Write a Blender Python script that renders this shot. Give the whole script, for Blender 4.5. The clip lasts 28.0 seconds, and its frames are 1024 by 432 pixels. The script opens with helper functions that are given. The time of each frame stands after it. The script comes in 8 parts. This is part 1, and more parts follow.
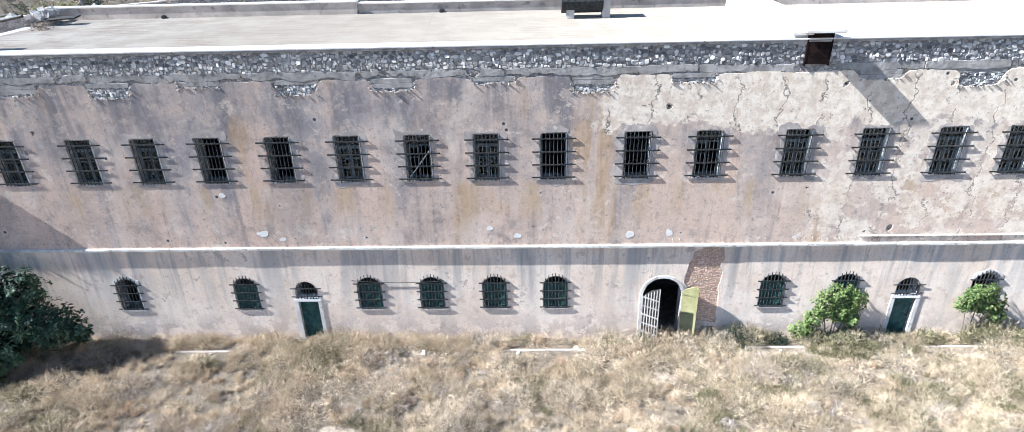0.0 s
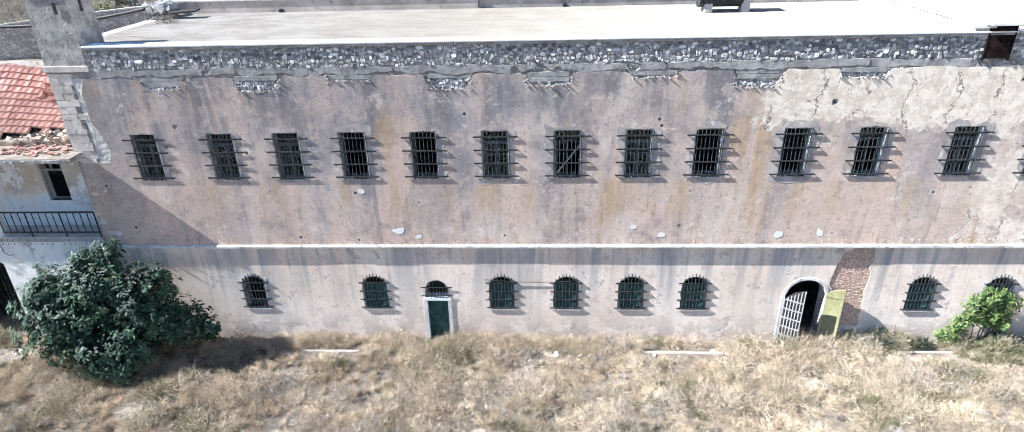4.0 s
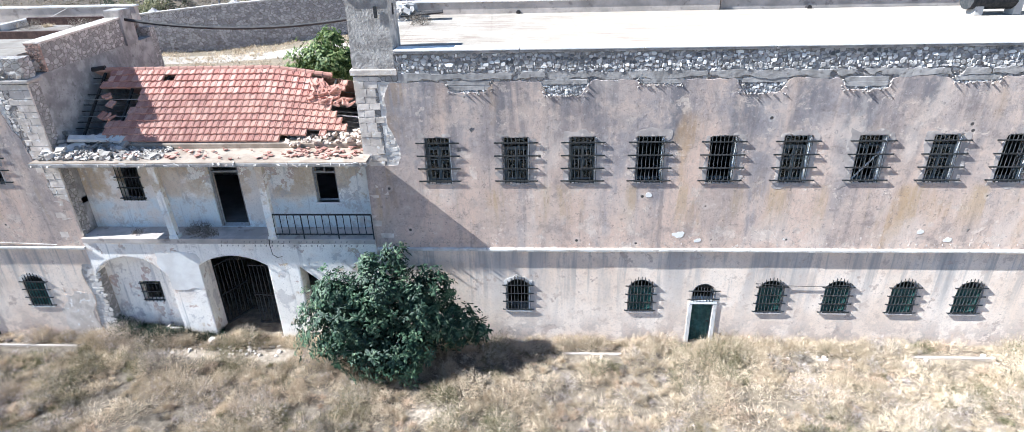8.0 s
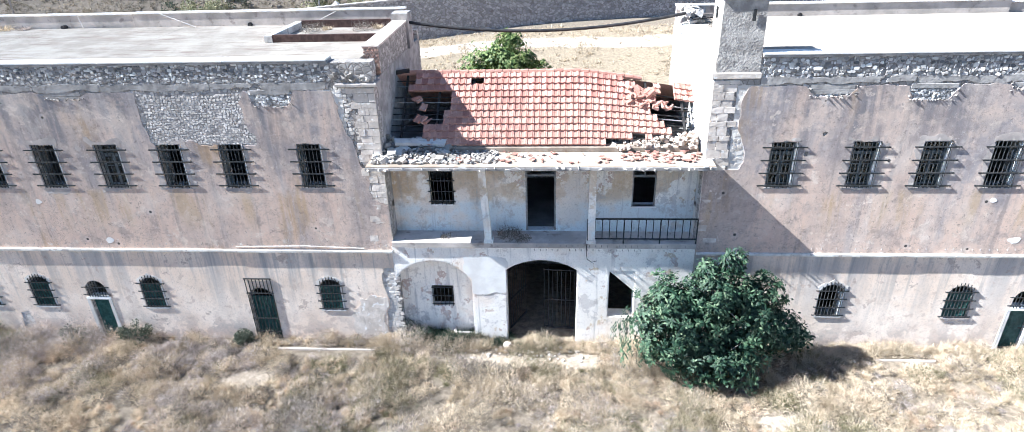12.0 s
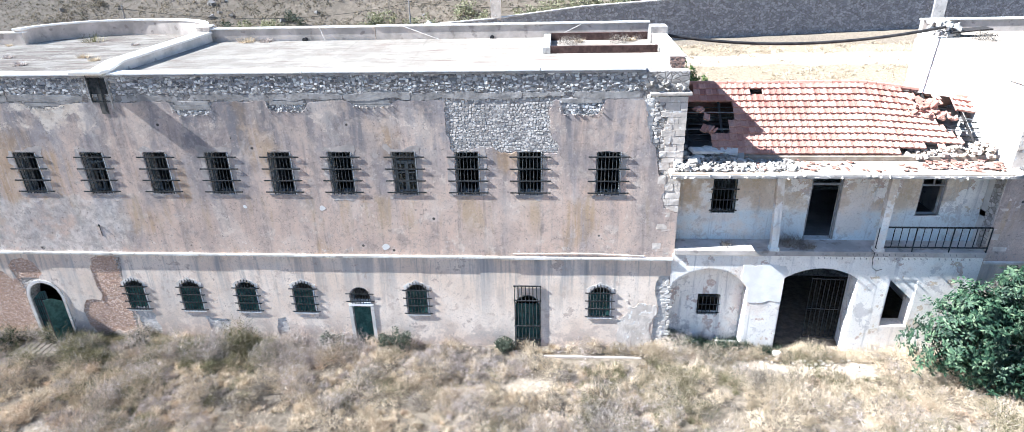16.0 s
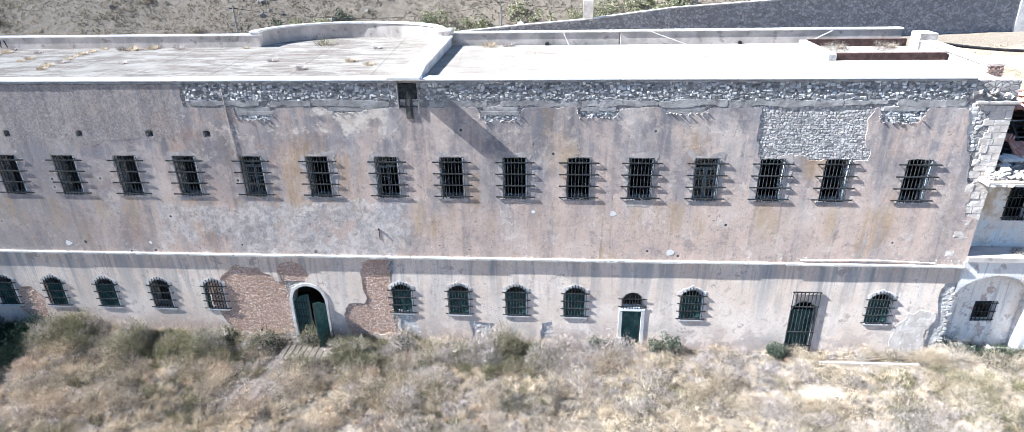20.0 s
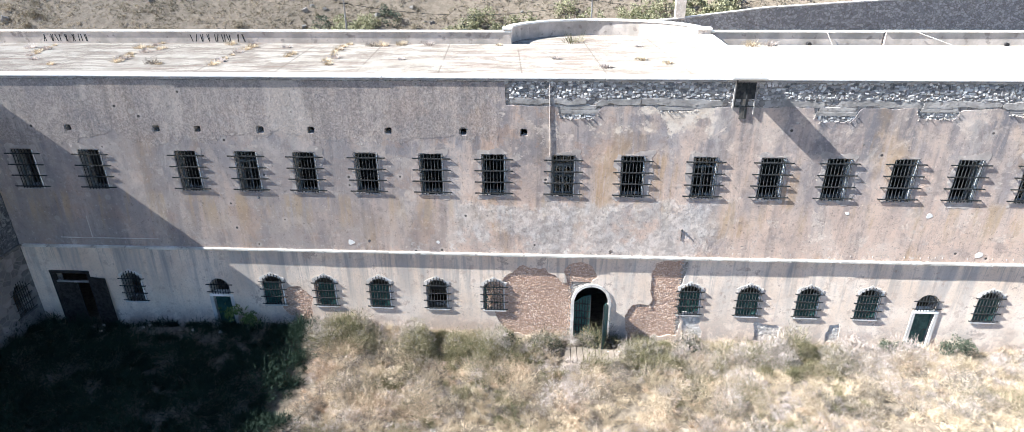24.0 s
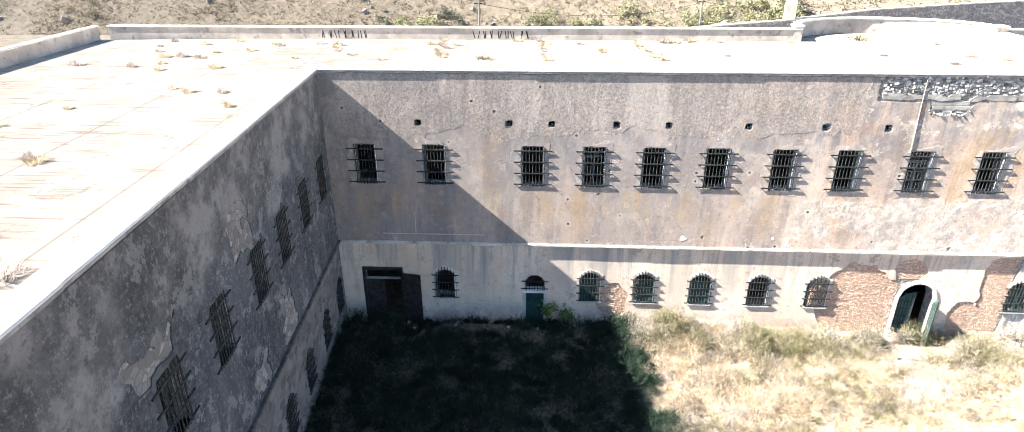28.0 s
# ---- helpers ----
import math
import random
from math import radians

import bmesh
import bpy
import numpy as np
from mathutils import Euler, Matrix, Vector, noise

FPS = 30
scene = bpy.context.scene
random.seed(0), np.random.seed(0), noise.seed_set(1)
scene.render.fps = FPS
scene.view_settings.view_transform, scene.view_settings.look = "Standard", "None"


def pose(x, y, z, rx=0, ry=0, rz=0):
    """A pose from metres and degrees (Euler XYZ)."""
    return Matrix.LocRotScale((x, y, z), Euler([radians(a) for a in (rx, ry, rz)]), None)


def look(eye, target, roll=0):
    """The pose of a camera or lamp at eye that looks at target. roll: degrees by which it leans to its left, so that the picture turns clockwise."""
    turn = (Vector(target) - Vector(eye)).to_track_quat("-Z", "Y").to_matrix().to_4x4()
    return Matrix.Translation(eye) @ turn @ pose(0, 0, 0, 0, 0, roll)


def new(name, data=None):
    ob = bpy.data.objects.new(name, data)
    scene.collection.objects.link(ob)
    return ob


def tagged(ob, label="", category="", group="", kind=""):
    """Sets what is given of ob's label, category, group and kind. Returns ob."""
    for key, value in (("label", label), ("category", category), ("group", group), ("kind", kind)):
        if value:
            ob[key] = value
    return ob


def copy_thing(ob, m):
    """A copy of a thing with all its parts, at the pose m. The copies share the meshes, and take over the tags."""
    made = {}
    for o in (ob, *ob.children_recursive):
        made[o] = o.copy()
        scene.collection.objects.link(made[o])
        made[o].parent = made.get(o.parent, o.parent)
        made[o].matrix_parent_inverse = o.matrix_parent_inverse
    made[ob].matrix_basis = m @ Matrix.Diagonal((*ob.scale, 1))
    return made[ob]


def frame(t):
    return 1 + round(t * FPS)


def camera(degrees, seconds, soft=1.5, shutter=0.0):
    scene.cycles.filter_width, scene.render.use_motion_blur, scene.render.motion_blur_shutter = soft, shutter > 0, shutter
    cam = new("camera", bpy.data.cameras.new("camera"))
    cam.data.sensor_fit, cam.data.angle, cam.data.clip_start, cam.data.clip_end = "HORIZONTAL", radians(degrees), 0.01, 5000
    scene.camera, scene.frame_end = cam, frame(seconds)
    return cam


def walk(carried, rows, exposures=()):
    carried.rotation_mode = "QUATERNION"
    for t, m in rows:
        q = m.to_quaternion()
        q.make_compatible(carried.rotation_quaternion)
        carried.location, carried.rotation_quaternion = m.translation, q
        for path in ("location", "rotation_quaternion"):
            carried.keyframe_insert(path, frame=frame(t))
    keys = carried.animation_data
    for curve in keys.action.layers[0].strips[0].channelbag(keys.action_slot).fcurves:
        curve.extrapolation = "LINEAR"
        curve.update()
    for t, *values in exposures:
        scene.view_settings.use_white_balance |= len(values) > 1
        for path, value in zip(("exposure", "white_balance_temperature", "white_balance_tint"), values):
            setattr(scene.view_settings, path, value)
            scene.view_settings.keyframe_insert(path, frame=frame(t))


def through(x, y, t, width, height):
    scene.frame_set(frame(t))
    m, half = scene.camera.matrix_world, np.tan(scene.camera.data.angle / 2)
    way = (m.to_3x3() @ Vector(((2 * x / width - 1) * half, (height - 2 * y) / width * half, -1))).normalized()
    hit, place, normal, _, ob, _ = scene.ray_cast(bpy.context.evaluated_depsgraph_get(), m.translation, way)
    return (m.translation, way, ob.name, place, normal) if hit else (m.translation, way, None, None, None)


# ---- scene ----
cam = camera(78.0, 28.0, 0.5)
PATH = [
    (0, (20.831, -23.423, 17.769), (20.761, -21.631, 16.883), -1.6),
    (0.5, (20.406, -23.353, 17.688), (20.336, -21.561, 16.8), -1.5),
    (1, (19.983, -23.278, 17.643), (19.912, -21.485, 16.759), -1.5),
    (1.5, (19.597, -23.142, 17.543), (19.528, -21.35, 16.658), -1.5),
    (2, (19.026, -23.046, 17.447), (18.953, -21.252, 16.565), -1.5),
    (2.5, (18.193, -22.913, 17.451), (18.113, -21.121, 16.567), -1.5),
    (4.5, (14.195, -23.162, 17.46), (14.085, -21.368, 16.582), -1.7),
    (5, (12.904, -23.241, 17.496), (12.785, -21.447, 16.619), -1.8),
    (5.5, (11.561, -23.334, 17.504), (11.441, -21.539, 16.629), -1.8),
    (6, (10.047, -23.491, 17.604), (9.928, -21.696, 16.728), -1.7),
    (6.5, (8.67, -23.452, 17.762), (8.551, -21.657, 16.889), -1.7),
    (7, (7.189, -23.456, 17.793), (7.075, -21.66, 16.92), -1.6),
    (7.5, (5.731, -23.448, 17.946), (5.615, -21.659, 17.06), -1.6),
    (8, (3.977, -23.413, 18.011), (3.862, -21.626, 17.119), -1.6),
    (8.5, (2.352, -23.27, 18.145), (2.239, -21.489, 17.243), -1.6),
    (9, (0.646, -23.365, 18.483), (0.524, -21.584, 17.58), -1.6),
    (9.5, (-1.042, -23.39, 18.497), (-1.168, -21.611, 17.592), -1.7),
    (10, (-2.824, -23.404, 18.382), (-2.955, -21.621, 17.487), -1.7),
    (10.5, (-4.498, -23.564, 18.312), (-4.636, -21.776, 17.425), -1.8),
    (11, (-6.356, -23.697, 18.306), (-6.49, -21.908, 17.422), -1.6),
    (11.5, (-7.948, -23.846, 18.276), (-8.078, -22.054, 17.395), -1.5),
    (12, (-9.368, -23.881, 18.34), (-9.501, -22.093, 17.454), -1.7),
    (12.5, (-10.634, -23.987, 18.295), (-10.766, -22.196, 17.415), -1.6),
    (14.5, (-16.434, -24.436, 18.425), (-16.582, -22.632, 17.575), -1.7),
    (15, (-18.242, -24.705, 18.436), (-18.384, -22.898, 17.592), -1.6),
    (15.5, (-19.734, -24.829, 18.401), (-19.887, -23.02, 17.561), -1.6),
    (16, (-21.555, -25.164, 18.251), (-21.697, -23.348, 17.425), -1.5),
    (16.5, (-23.152, -25.517, 18.327), (-23.287, -23.701, 17.501), -1.4),
    (17, (-24.663, -25.725, 18.463), (-24.803, -23.911, 17.632), -1.5),
    (17.5, (-26.177, -25.734, 18.597), (-26.315, -23.922, 17.762), -1.4),
    (18, (-27.889, -25.771, 18.732), (-28.026, -23.96, 17.894), -1.4),
    (18.5, (-29.414, -25.783, 18.824), (-29.559, -23.974, 17.983), -1.5),
    (19, (-31.089, -25.901, 18.866), (-31.237, -24.092, 18.027), -1.5),
    (19.5, (-32.776, -25.926, 18.84), (-32.92, -24.113, 18.009), -1.3),
    (20, (-34.462, -25.962, 18.86), (-34.604, -24.148, 18.029), -1.2),
    (20.5, (-35.66, -25.949, 19.0), (-35.826, -24.142, 18.16), -1.4),
    (21, (-37.43, -26.09, 19.082), (-37.597, -24.285, 18.239), -1.5),
    (21.5, (-39.41, -26.285, 19.042), (-39.566, -24.476, 18.204), -1.3),
    (23.5, (-47.2, -26.327, 19.06), (-47.306, -24.516, 18.219), -0.5),
    (24, (-48.95, -26.47, 18.997), (-49.056, -24.657, 18.16), -0.4),
    (24.5, (-50.7, -26.545, 19.052), (-50.805, -24.731, 18.216), -0.3),
    (25, (-52.566, -26.665, 18.892), (-52.673, -24.847, 18.065), -0.2),
    (25.5, (-54.466, -26.821, 18.774), (-54.572, -25.002, 17.951), -0.2),
    (26, (-56.815, -27.163, 18.686), (-56.908, -25.34, 17.867), -0.2),
    (26.5, (-58.78, -27.336, 18.7), (-58.878, -25.515, 17.879), -0.2),
    (27, (-60.851, -27.323, 18.773), (-60.953, -25.505, 17.945), -0.2),
    (27.5, (-62.765, -27.293, 18.786), (-62.868, -25.476, 17.956), -0.3),
    (28, (-64.827, -27.391, 18.757), (-64.927, -25.573, 17.928), -0.2),
]
walk(cam, [(t, look(eye, target, roll)) for t, eye, target, roll in PATH], [(0, 1.90, 5600, 6), (7, 1.92, 5550, 6), (10, 2.0, 5550, 6), (15, 2.05, 5550, 6), (21, 2.0, 5450, 6), (24, 2.06, 5850, 6), (26, 2.36, 6400, 6), (28, 2.64, 6450, 6)])

# ---- light ----
SUN_WAY = Vector((1.0, 0.13, -0.905)).normalized()
world = bpy.data.worlds.new("sky_world")
scene.world = world
world.use_nodes = True
wn = world.node_tree.nodes
sky = wn.new("ShaderNodeTexSky")
sky.sky_type = "NISHITA"
sky.sun_disc = False
sky.air_density, sky.dust_density, sky.ozone_density, sky.altitude = 0.85, 0.4, 1.5, 200
sky.sun_elevation = math.asin(-SUN_WAY.z)
sky.sun_rotation = math.atan2(-SUN_WAY.x, -SUN_WAY.y)
wn["Background"].inputs["Strength"].default_value = 0.051
world.node_tree.links.new(sky.outputs[0], wn["Background"].inputs["Color"])
sun_data = bpy.data.lights.new("sun", "SUN")
sun_data.energy = 4.95
sun_data.angle = radians(0.53)
sun_data.color = (1.0, 0.94, 0.86)
sun = new("sun", sun_data)
sun.matrix_world = look((0, 0, 60), Vector((0, 0, 60)) + SUN_WAY)

# ---- materials ----


class Nodes:
    """A small hand for writing node trees."""

    def __init__(self, name):
        self.mat = bpy.data.materials.new(name)
        self.mat.use_nodes = True
        self.t = self.mat.node_tree
        self.bsdf = self.t.nodes["Principled BSDF"]
        self.pos = self.t.nodes.new("ShaderNodeNewGeometry").outputs["Position"]

    def put(self, socket, value):
        if isinstance(value, bpy.types.NodeSocket):
            self.t.links.new(value, socket)
        elif isinstance(value, (tuple, list)) and len(value) == 3 and socket.type == "RGBA":
            socket.default_value = (*value, 1)
        else:
            socket.default_value = value

    def scaled(self, sx, sy, sz):
        n = self.t.nodes.new("ShaderNodeVectorMath")
        n.operation = "MULTIPLY"
        self.put(n.inputs[0], self.pos)
        n.inputs[1].default_value = (sx, sy, sz)
        return n.outputs[0]

    def noise(self, scale, detail=4.0, rough=0.55, vec=None, warp=0.0):
        n = self.t.nodes.new("ShaderNodeTexNoise")
        self.put(n.inputs["Vector"], vec or self.pos)
        n.inputs["Scale"].default_value = scale
        n.inputs["Detail"].default_value = detail
        n.inputs["Roughness"].default_value = rough
        n.inputs["Distortion"].default_value = warp
        return n.outputs["Fac"]

    def cells(self, scale, feature="F1", vec=None, out="Distance", rand=1.0):
        n = self.t.nodes.new("ShaderNodeTexVoronoi")
        n.feature = feature
        self.put(n.inputs["Vector"], vec or self.pos)
        n.inputs["Scale"].default_value = scale
        n.inputs["Randomness"].default_value = rand
        return n.outputs[out]

    def step(self, fac, a, b, lo=0.0, hi=1.0):
        n = self.t.nodes.new("ShaderNodeMapRange")
        n.interpolation_type = "SMOOTHSTEP"
        self.put(n.inputs[0], fac)
        for k, v in enumerate((a, b, lo, hi)):
            n.inputs[k + 1].default_value = v
        return n.outputs[0]

    def mix(self, fac, a, b, how="MIX"):
        n = self.t.nodes.new("ShaderNodeMix")
        n.data_type, n.blend_type = "RGBA", how
        self.put(n.inputs[0], fac)
        self.put(n.inputs[6], a)
        self.put(n.inputs[7], b)
        return n.outputs[2]

    def math(self, op, a, b=0.0):
        n = self.t.nodes.new("ShaderNodeMath")
        n.operation = op
        self.put(n.inputs[0], a)
        self.put(n.inputs[1], b)
        return n.outputs[0]

    def random(self):
        return self.t.nodes.new("ShaderNodeObjectInfo").outputs["Random"]

    def island(self):
        return self.t.nodes.new("ShaderNodeNewGeometry").outputs["Random Per Island"]

    def axis(self, k):
        n = self.t.nodes.new("ShaderNodeSeparateXYZ")
        self.put(n.inputs[0], self.pos)
        return n.outputs[k]

    def done(self, colour, rough=0.9, bump=None, strength=0.3, dist=0.02, metal=0.0, spec=0.3):
        self.put(self.bsdf.inputs["Base Color"], colour)
        self.put(self.bsdf.inputs["Roughness"], rough)
        self.bsdf.inputs["Metallic"].default_value = metal
        self.bsdf.inputs["Diffuse Roughness"].default_value = 1.0
        self.bsdf.inputs["Specular IOR Level"].default_value = spec
        if bump is not None:
            n = self.t.nodes.new("ShaderNodeBump")
            n.inputs["Strength"].default_value = strength
            n.inputs["Distance"].default_value = dist
            self.put(n.inputs["Height"], bump)
            self.t.links.new(n.outputs[0], self.bsdf.inputs["Normal"])
        return self.mat


def mat_plaster_upper(name="stained_ochre_plaster", mould_shade=False):
    n = Nodes(name)
    big = n.noise(0.22, 8, 0.62, None, 0.6)
    mid = n.noise(0.8, 9, 0.68)
    small = n.noise(2.6, 8, 0.72)
    fine = n.noise(16, 5, 0.7)
    broad = n.noise(1.0, 6, 0.6, n.scaled(0.75, 0.75, 0.07), 0.5)
    thin = n.noise(1.0, 7, 0.62, n.scaled(2.2, 2.2, 0.14), 0.5)
    z, x = n.axis(2), n.axis(0)
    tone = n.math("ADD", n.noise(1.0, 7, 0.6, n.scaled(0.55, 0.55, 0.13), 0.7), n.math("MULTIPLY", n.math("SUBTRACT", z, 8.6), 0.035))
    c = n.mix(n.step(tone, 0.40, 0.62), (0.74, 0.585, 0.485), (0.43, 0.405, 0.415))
    c = n.mix(n.step(big, 0.40, 0.62, 0, 0.5), c, (0.68, 0.56, 0.48))
    east = n.step(x, 14, 28)
    c = n.mix(n.math("MULTIPLY", east, 0.35), c, (0.74, 0.60, 0.48))
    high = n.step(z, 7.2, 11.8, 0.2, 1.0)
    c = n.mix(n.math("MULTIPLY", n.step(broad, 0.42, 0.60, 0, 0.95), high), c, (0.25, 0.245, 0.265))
    c = n.mix(n.step(thin, 0.52, 0.66, 0, 0.45), c, (0.24, 0.225, 0.23))
    c = n.mix(n.math("MULTIPLY", n.step(broad, 0.44, 0.60, 0, 0.5), n.step(x, -47, -58)), c, (0.19, 0.19, 0.205))
    c = n.mix(n.step(n.noise(1.0, 8, 0.66, n.scaled(1.1, 1.1, 0.22), 0.8), 0.50, 0.64, 0, 0.5), c, (0.72, 0.60, 0.51))
    c = n.mix(n.step(mid, 0.50, 0.60, 0, 0.5), c, (0.77, 0.64, 0.54))
    c = n.mix(n.step(mid, 0.36, 0.46, 0.5, 0), c, (0.30, 0.265, 0.26))
    c = n.mix(n.step(small, 0.57, 0.62, 0, 0.25), c, (0.78, 0.68, 0.60))
    c = n.mix(n.step(small, 0.36, 0.42, 0.3, 0), c, (0.25, 0.22, 0.215))
    c = n.mix(n.math("MULTIPLY", n.step(n.noise(1.3, 8, 0.7), 0.61, 0.625, 0, 0.9), n.step(z, 6.2, 5.0)), c, (0.86, 0.82, 0.77))
    # places where the top coat has flaked, with a hard edge
    flake = n.noise(0.75, 10, 0.7, n.scaled(1, 1, 1.3), 0.3)
    c = n.mix(n.step(flake, 0.575, 0.585, 0, 0.6), c, n.mix(n.step(small, 0.44, 0.56), (0.58, 0.50, 0.44), (0.82, 0.74, 0.65)))
    c = n.mix(n.math("MULTIPLY", n.math("MULTIPLY", n.step(flake, 0.47, 0.462), n.step(flake, 0.445, 0.455)), 0.3), c, (0.20, 0.17, 0.16))
    # rust and ochre runs
    rust = n.math("MULTIPLY", n.step(n.noise(0.30, 4, 0.55, n.scaled(1.2, 1.2, 0.6)), 0.55, 0.66), n.step(thin, 0.38, 0.55))
    c = n.mix(n.math("MULTIPLY", rust, 0.5), c, (0.52, 0.34, 0.15))
    west = n.math("MULTIPLY", n.math("MULTIPLY", n.step(x, -40, -50), n.step(x, -74.4, -74.0)), n.step(n.noise(0.5, 7, 0.7), 0.52, 0.58))
    c = n.mix(n.math("MULTIPLY", west, 0.3), c, (0.58, 0.36, 0.22))
    c = n.mix(n.math("MULTIPLY", n.step(x, -51, -60), n.step(n.noise(0.4, 8, 0.7), 0.40, 0.56, 0.35, 0.7)), c, (0.37, 0.355, 0.36))
    # old grey roughcast left bare high on the west stretch
    wob = n.math("MULTIPLY", n.math("SUBTRACT", n.noise(0.55, 7, 0.62), 0.5), 3.2)
    cast = n.math("MULTIPLY", n.math("MULTIPLY", n.step(n.math("ADD", x, n.math("MULTIPLY", wob, 0.6)), -51.0, -51.2), n.step(x, -74.4, -74.0)), n.step(n.math("ADD", z, wob), 10.3, 10.5))
    c = n.mix(n.math("MULTIPLY", cast, 0.6), c, n.mix(n.step(n.noise(13, 6, 0.8), 0.40, 0.60), (0.27, 0.245, 0.235), (0.66, 0.58, 0.52)))
    c = n.mix(n.math("MULTIPLY", cast, n.step(thin, 0.50, 0.64, 0, 0.3)), c, (0.20, 0.19, 0.185))
    # ochre washed out from under the sills
    sill = n.math("MULTIPLY", n.math("MULTIPLY", n.step(z, 7.9, 7.5), n.step(z, 5.4, 7.0)), n.step(n.noise(1.0, 5, 0.6, n.scaled(0.9, 0.9, 0.12), 0.4), 0.50, 0.62))
    c = n.mix(n.math("MULTIPLY", sill, 0.55), c, (0.56, 0.42, 0.25))
    c = n.mix(1.0, c, (0.93, 0.88, 0.85), "MULTIPLY")
    # a stretch of newer, paler coat with cracks
    pale = n.math("MULTIPLY", n.step(n.math("ADD", x, wob), 23.2, 23.4), n.step(n.math("ADD", z, wob), 9.9, 10.05))
    low = n.math("MULTIPLY", n.step(n.math("ADD", x, wob), 31.5, 32.5), n.step(n.noise(0.6, 9, 0.7), 0.47, 0.50))
    pale = n.math("MAXIMUM", pale, n.math("MULTIPLY", low, 0.8))
    dab = n.math("MULTIPLY", n.math("MULTIPLY", n.step(n.math("ADD", z, wob), 10.7, 10.85), n.step(x, -41.5, -42)), n.math("MULTIPLY", n.step(x, -49.5, -49), n.step(n.noise(0.45, 5, 0.6), 0.50, 0.54)))
    pale = n.math("MAXIMUM", pale, n.math("MULTIPLY", dab, 0.8))
    sway = n.math("MULTIPLY", n.noise(0.8, 6, 0.65), 1.6)
    run = n.math("FRACT", n.math("ADD", n.math("MULTIPLY", x, 0.62), sway))
    crack = n.math("MULTIPLY", n.step(n.math("ABSOLUTE", n.math("SUBTRACT", run, 0.5)), 0.012, 0.026, 1, 0), n.step(n.noise(0.6, 4, 0.55), 0.42, 0.50))
    cream = n.mix(n.step(small, 0.42, 0.58), (0.72, 0.60, 0.485), (0.88, 0.775, 0.655))
    cream = n.mix(n.step(n.noise(1.4, 8, 0.7), 0.56, 0.62, 0, 0.5), cream, (0.60, 0.46, 0.36))
    cream = n.mix(n.math("MULTIPLY", crack, 0.9), cream, (0.20, 0.16, 0.14))
    c = n.mix(pale, c, cream)
    # stretch where the finish coat has worn to pale rough render
    worn = n.math("MULTIPLY", n.math("MULTIPLY", n.step(n.math("ADD", x, wob), -53.5, -52.8), n.step(n.math("ADD", x, wob), -41.0, -41.8)), n.step(n.math("ADD", z, wob), 7.6, 7.2))
    c = n.mix(n.math("MULTIPLY", n.math("MULTIPLY", worn, n.step(n.noise(0.5, 8, 0.7), 0.40, 0.52)), 0.6), c, n.mix(n.step(small, 0.42, 0.58), (0.46, 0.42, 0.39), (0.78, 0.73, 0.68)))
    # broad weathering: soot-grey washes and paler rubbed places
    wash = n.noise(1.0, 9, 0.7, n.scaled(0.42, 0.42, 0.2), 0.6)
    c = n.mix(n.math("MULTIPLY", n.step(wash, 0.51, 0.62, 0, 0.3), n.step(x, 20, 10)), c, (0.21, 0.205, 0.22))
    c = n.mix(n.step(wash, 0.48, 0.37, 0, 0.32), c, (0.80, 0.70, 0.615))
    if mould_shade:
        # this mix darkens the whole wing coat for its shade, besides mouldy stains
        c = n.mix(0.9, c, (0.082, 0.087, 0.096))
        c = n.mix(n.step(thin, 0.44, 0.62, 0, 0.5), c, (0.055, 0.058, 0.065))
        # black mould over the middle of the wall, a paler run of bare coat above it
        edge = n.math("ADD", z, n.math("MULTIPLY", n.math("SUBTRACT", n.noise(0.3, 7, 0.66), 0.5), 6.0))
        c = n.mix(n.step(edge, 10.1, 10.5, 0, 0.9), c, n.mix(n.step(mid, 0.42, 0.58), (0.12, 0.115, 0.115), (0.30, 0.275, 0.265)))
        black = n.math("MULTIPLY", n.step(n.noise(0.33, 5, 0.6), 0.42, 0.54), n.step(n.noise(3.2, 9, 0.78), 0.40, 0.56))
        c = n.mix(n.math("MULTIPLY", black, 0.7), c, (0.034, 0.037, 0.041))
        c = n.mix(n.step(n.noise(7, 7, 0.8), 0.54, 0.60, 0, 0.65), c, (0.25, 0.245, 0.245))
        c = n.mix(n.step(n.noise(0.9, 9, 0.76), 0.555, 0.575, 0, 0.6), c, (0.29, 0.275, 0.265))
    # pitted grain: dark pin holes and pale chips
    grain = n.noise(4.6, 9, 0.8)
    c = n.mix(n.step(grain, 0.38, 0.425, 0.6, 0), c, (0.06, 0.06, 0.065) if mould_shade else (0.19, 0.165, 0.16))
    c = n.mix(n.step(grain, 0.585, 0.62, 0, 0.30), c, (0.24, 0.235, 0.23) if mould_shade else (0.84, 0.75, 0.67))
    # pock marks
    pock = n.step(n.cells(0.9, "F1"), 0.045, 0.07, 0.0 if mould_shade else 1.0, 0)
    ring = n.math("MULTIPLY", n.step(n.cells(0.9, "F1"), 0.16, 0.12), 0.0 if mould_shade else 0.2)
    c = n.mix(ring, c, (0.74, 0.68, 0.62))
    c = n.mix(pock, c, (0.09, 0.08, 0.075))
    c = n.mix(n.step(fine, 0.38, 0.48, 0.13, 0), c, (0.24, 0.21, 0.20))
    c = n.mix(n.step(n.noise(6, 7, 0.75), 0.58, 0.65, 0, 0.12), c, (0.78, 0.70, 0.62))
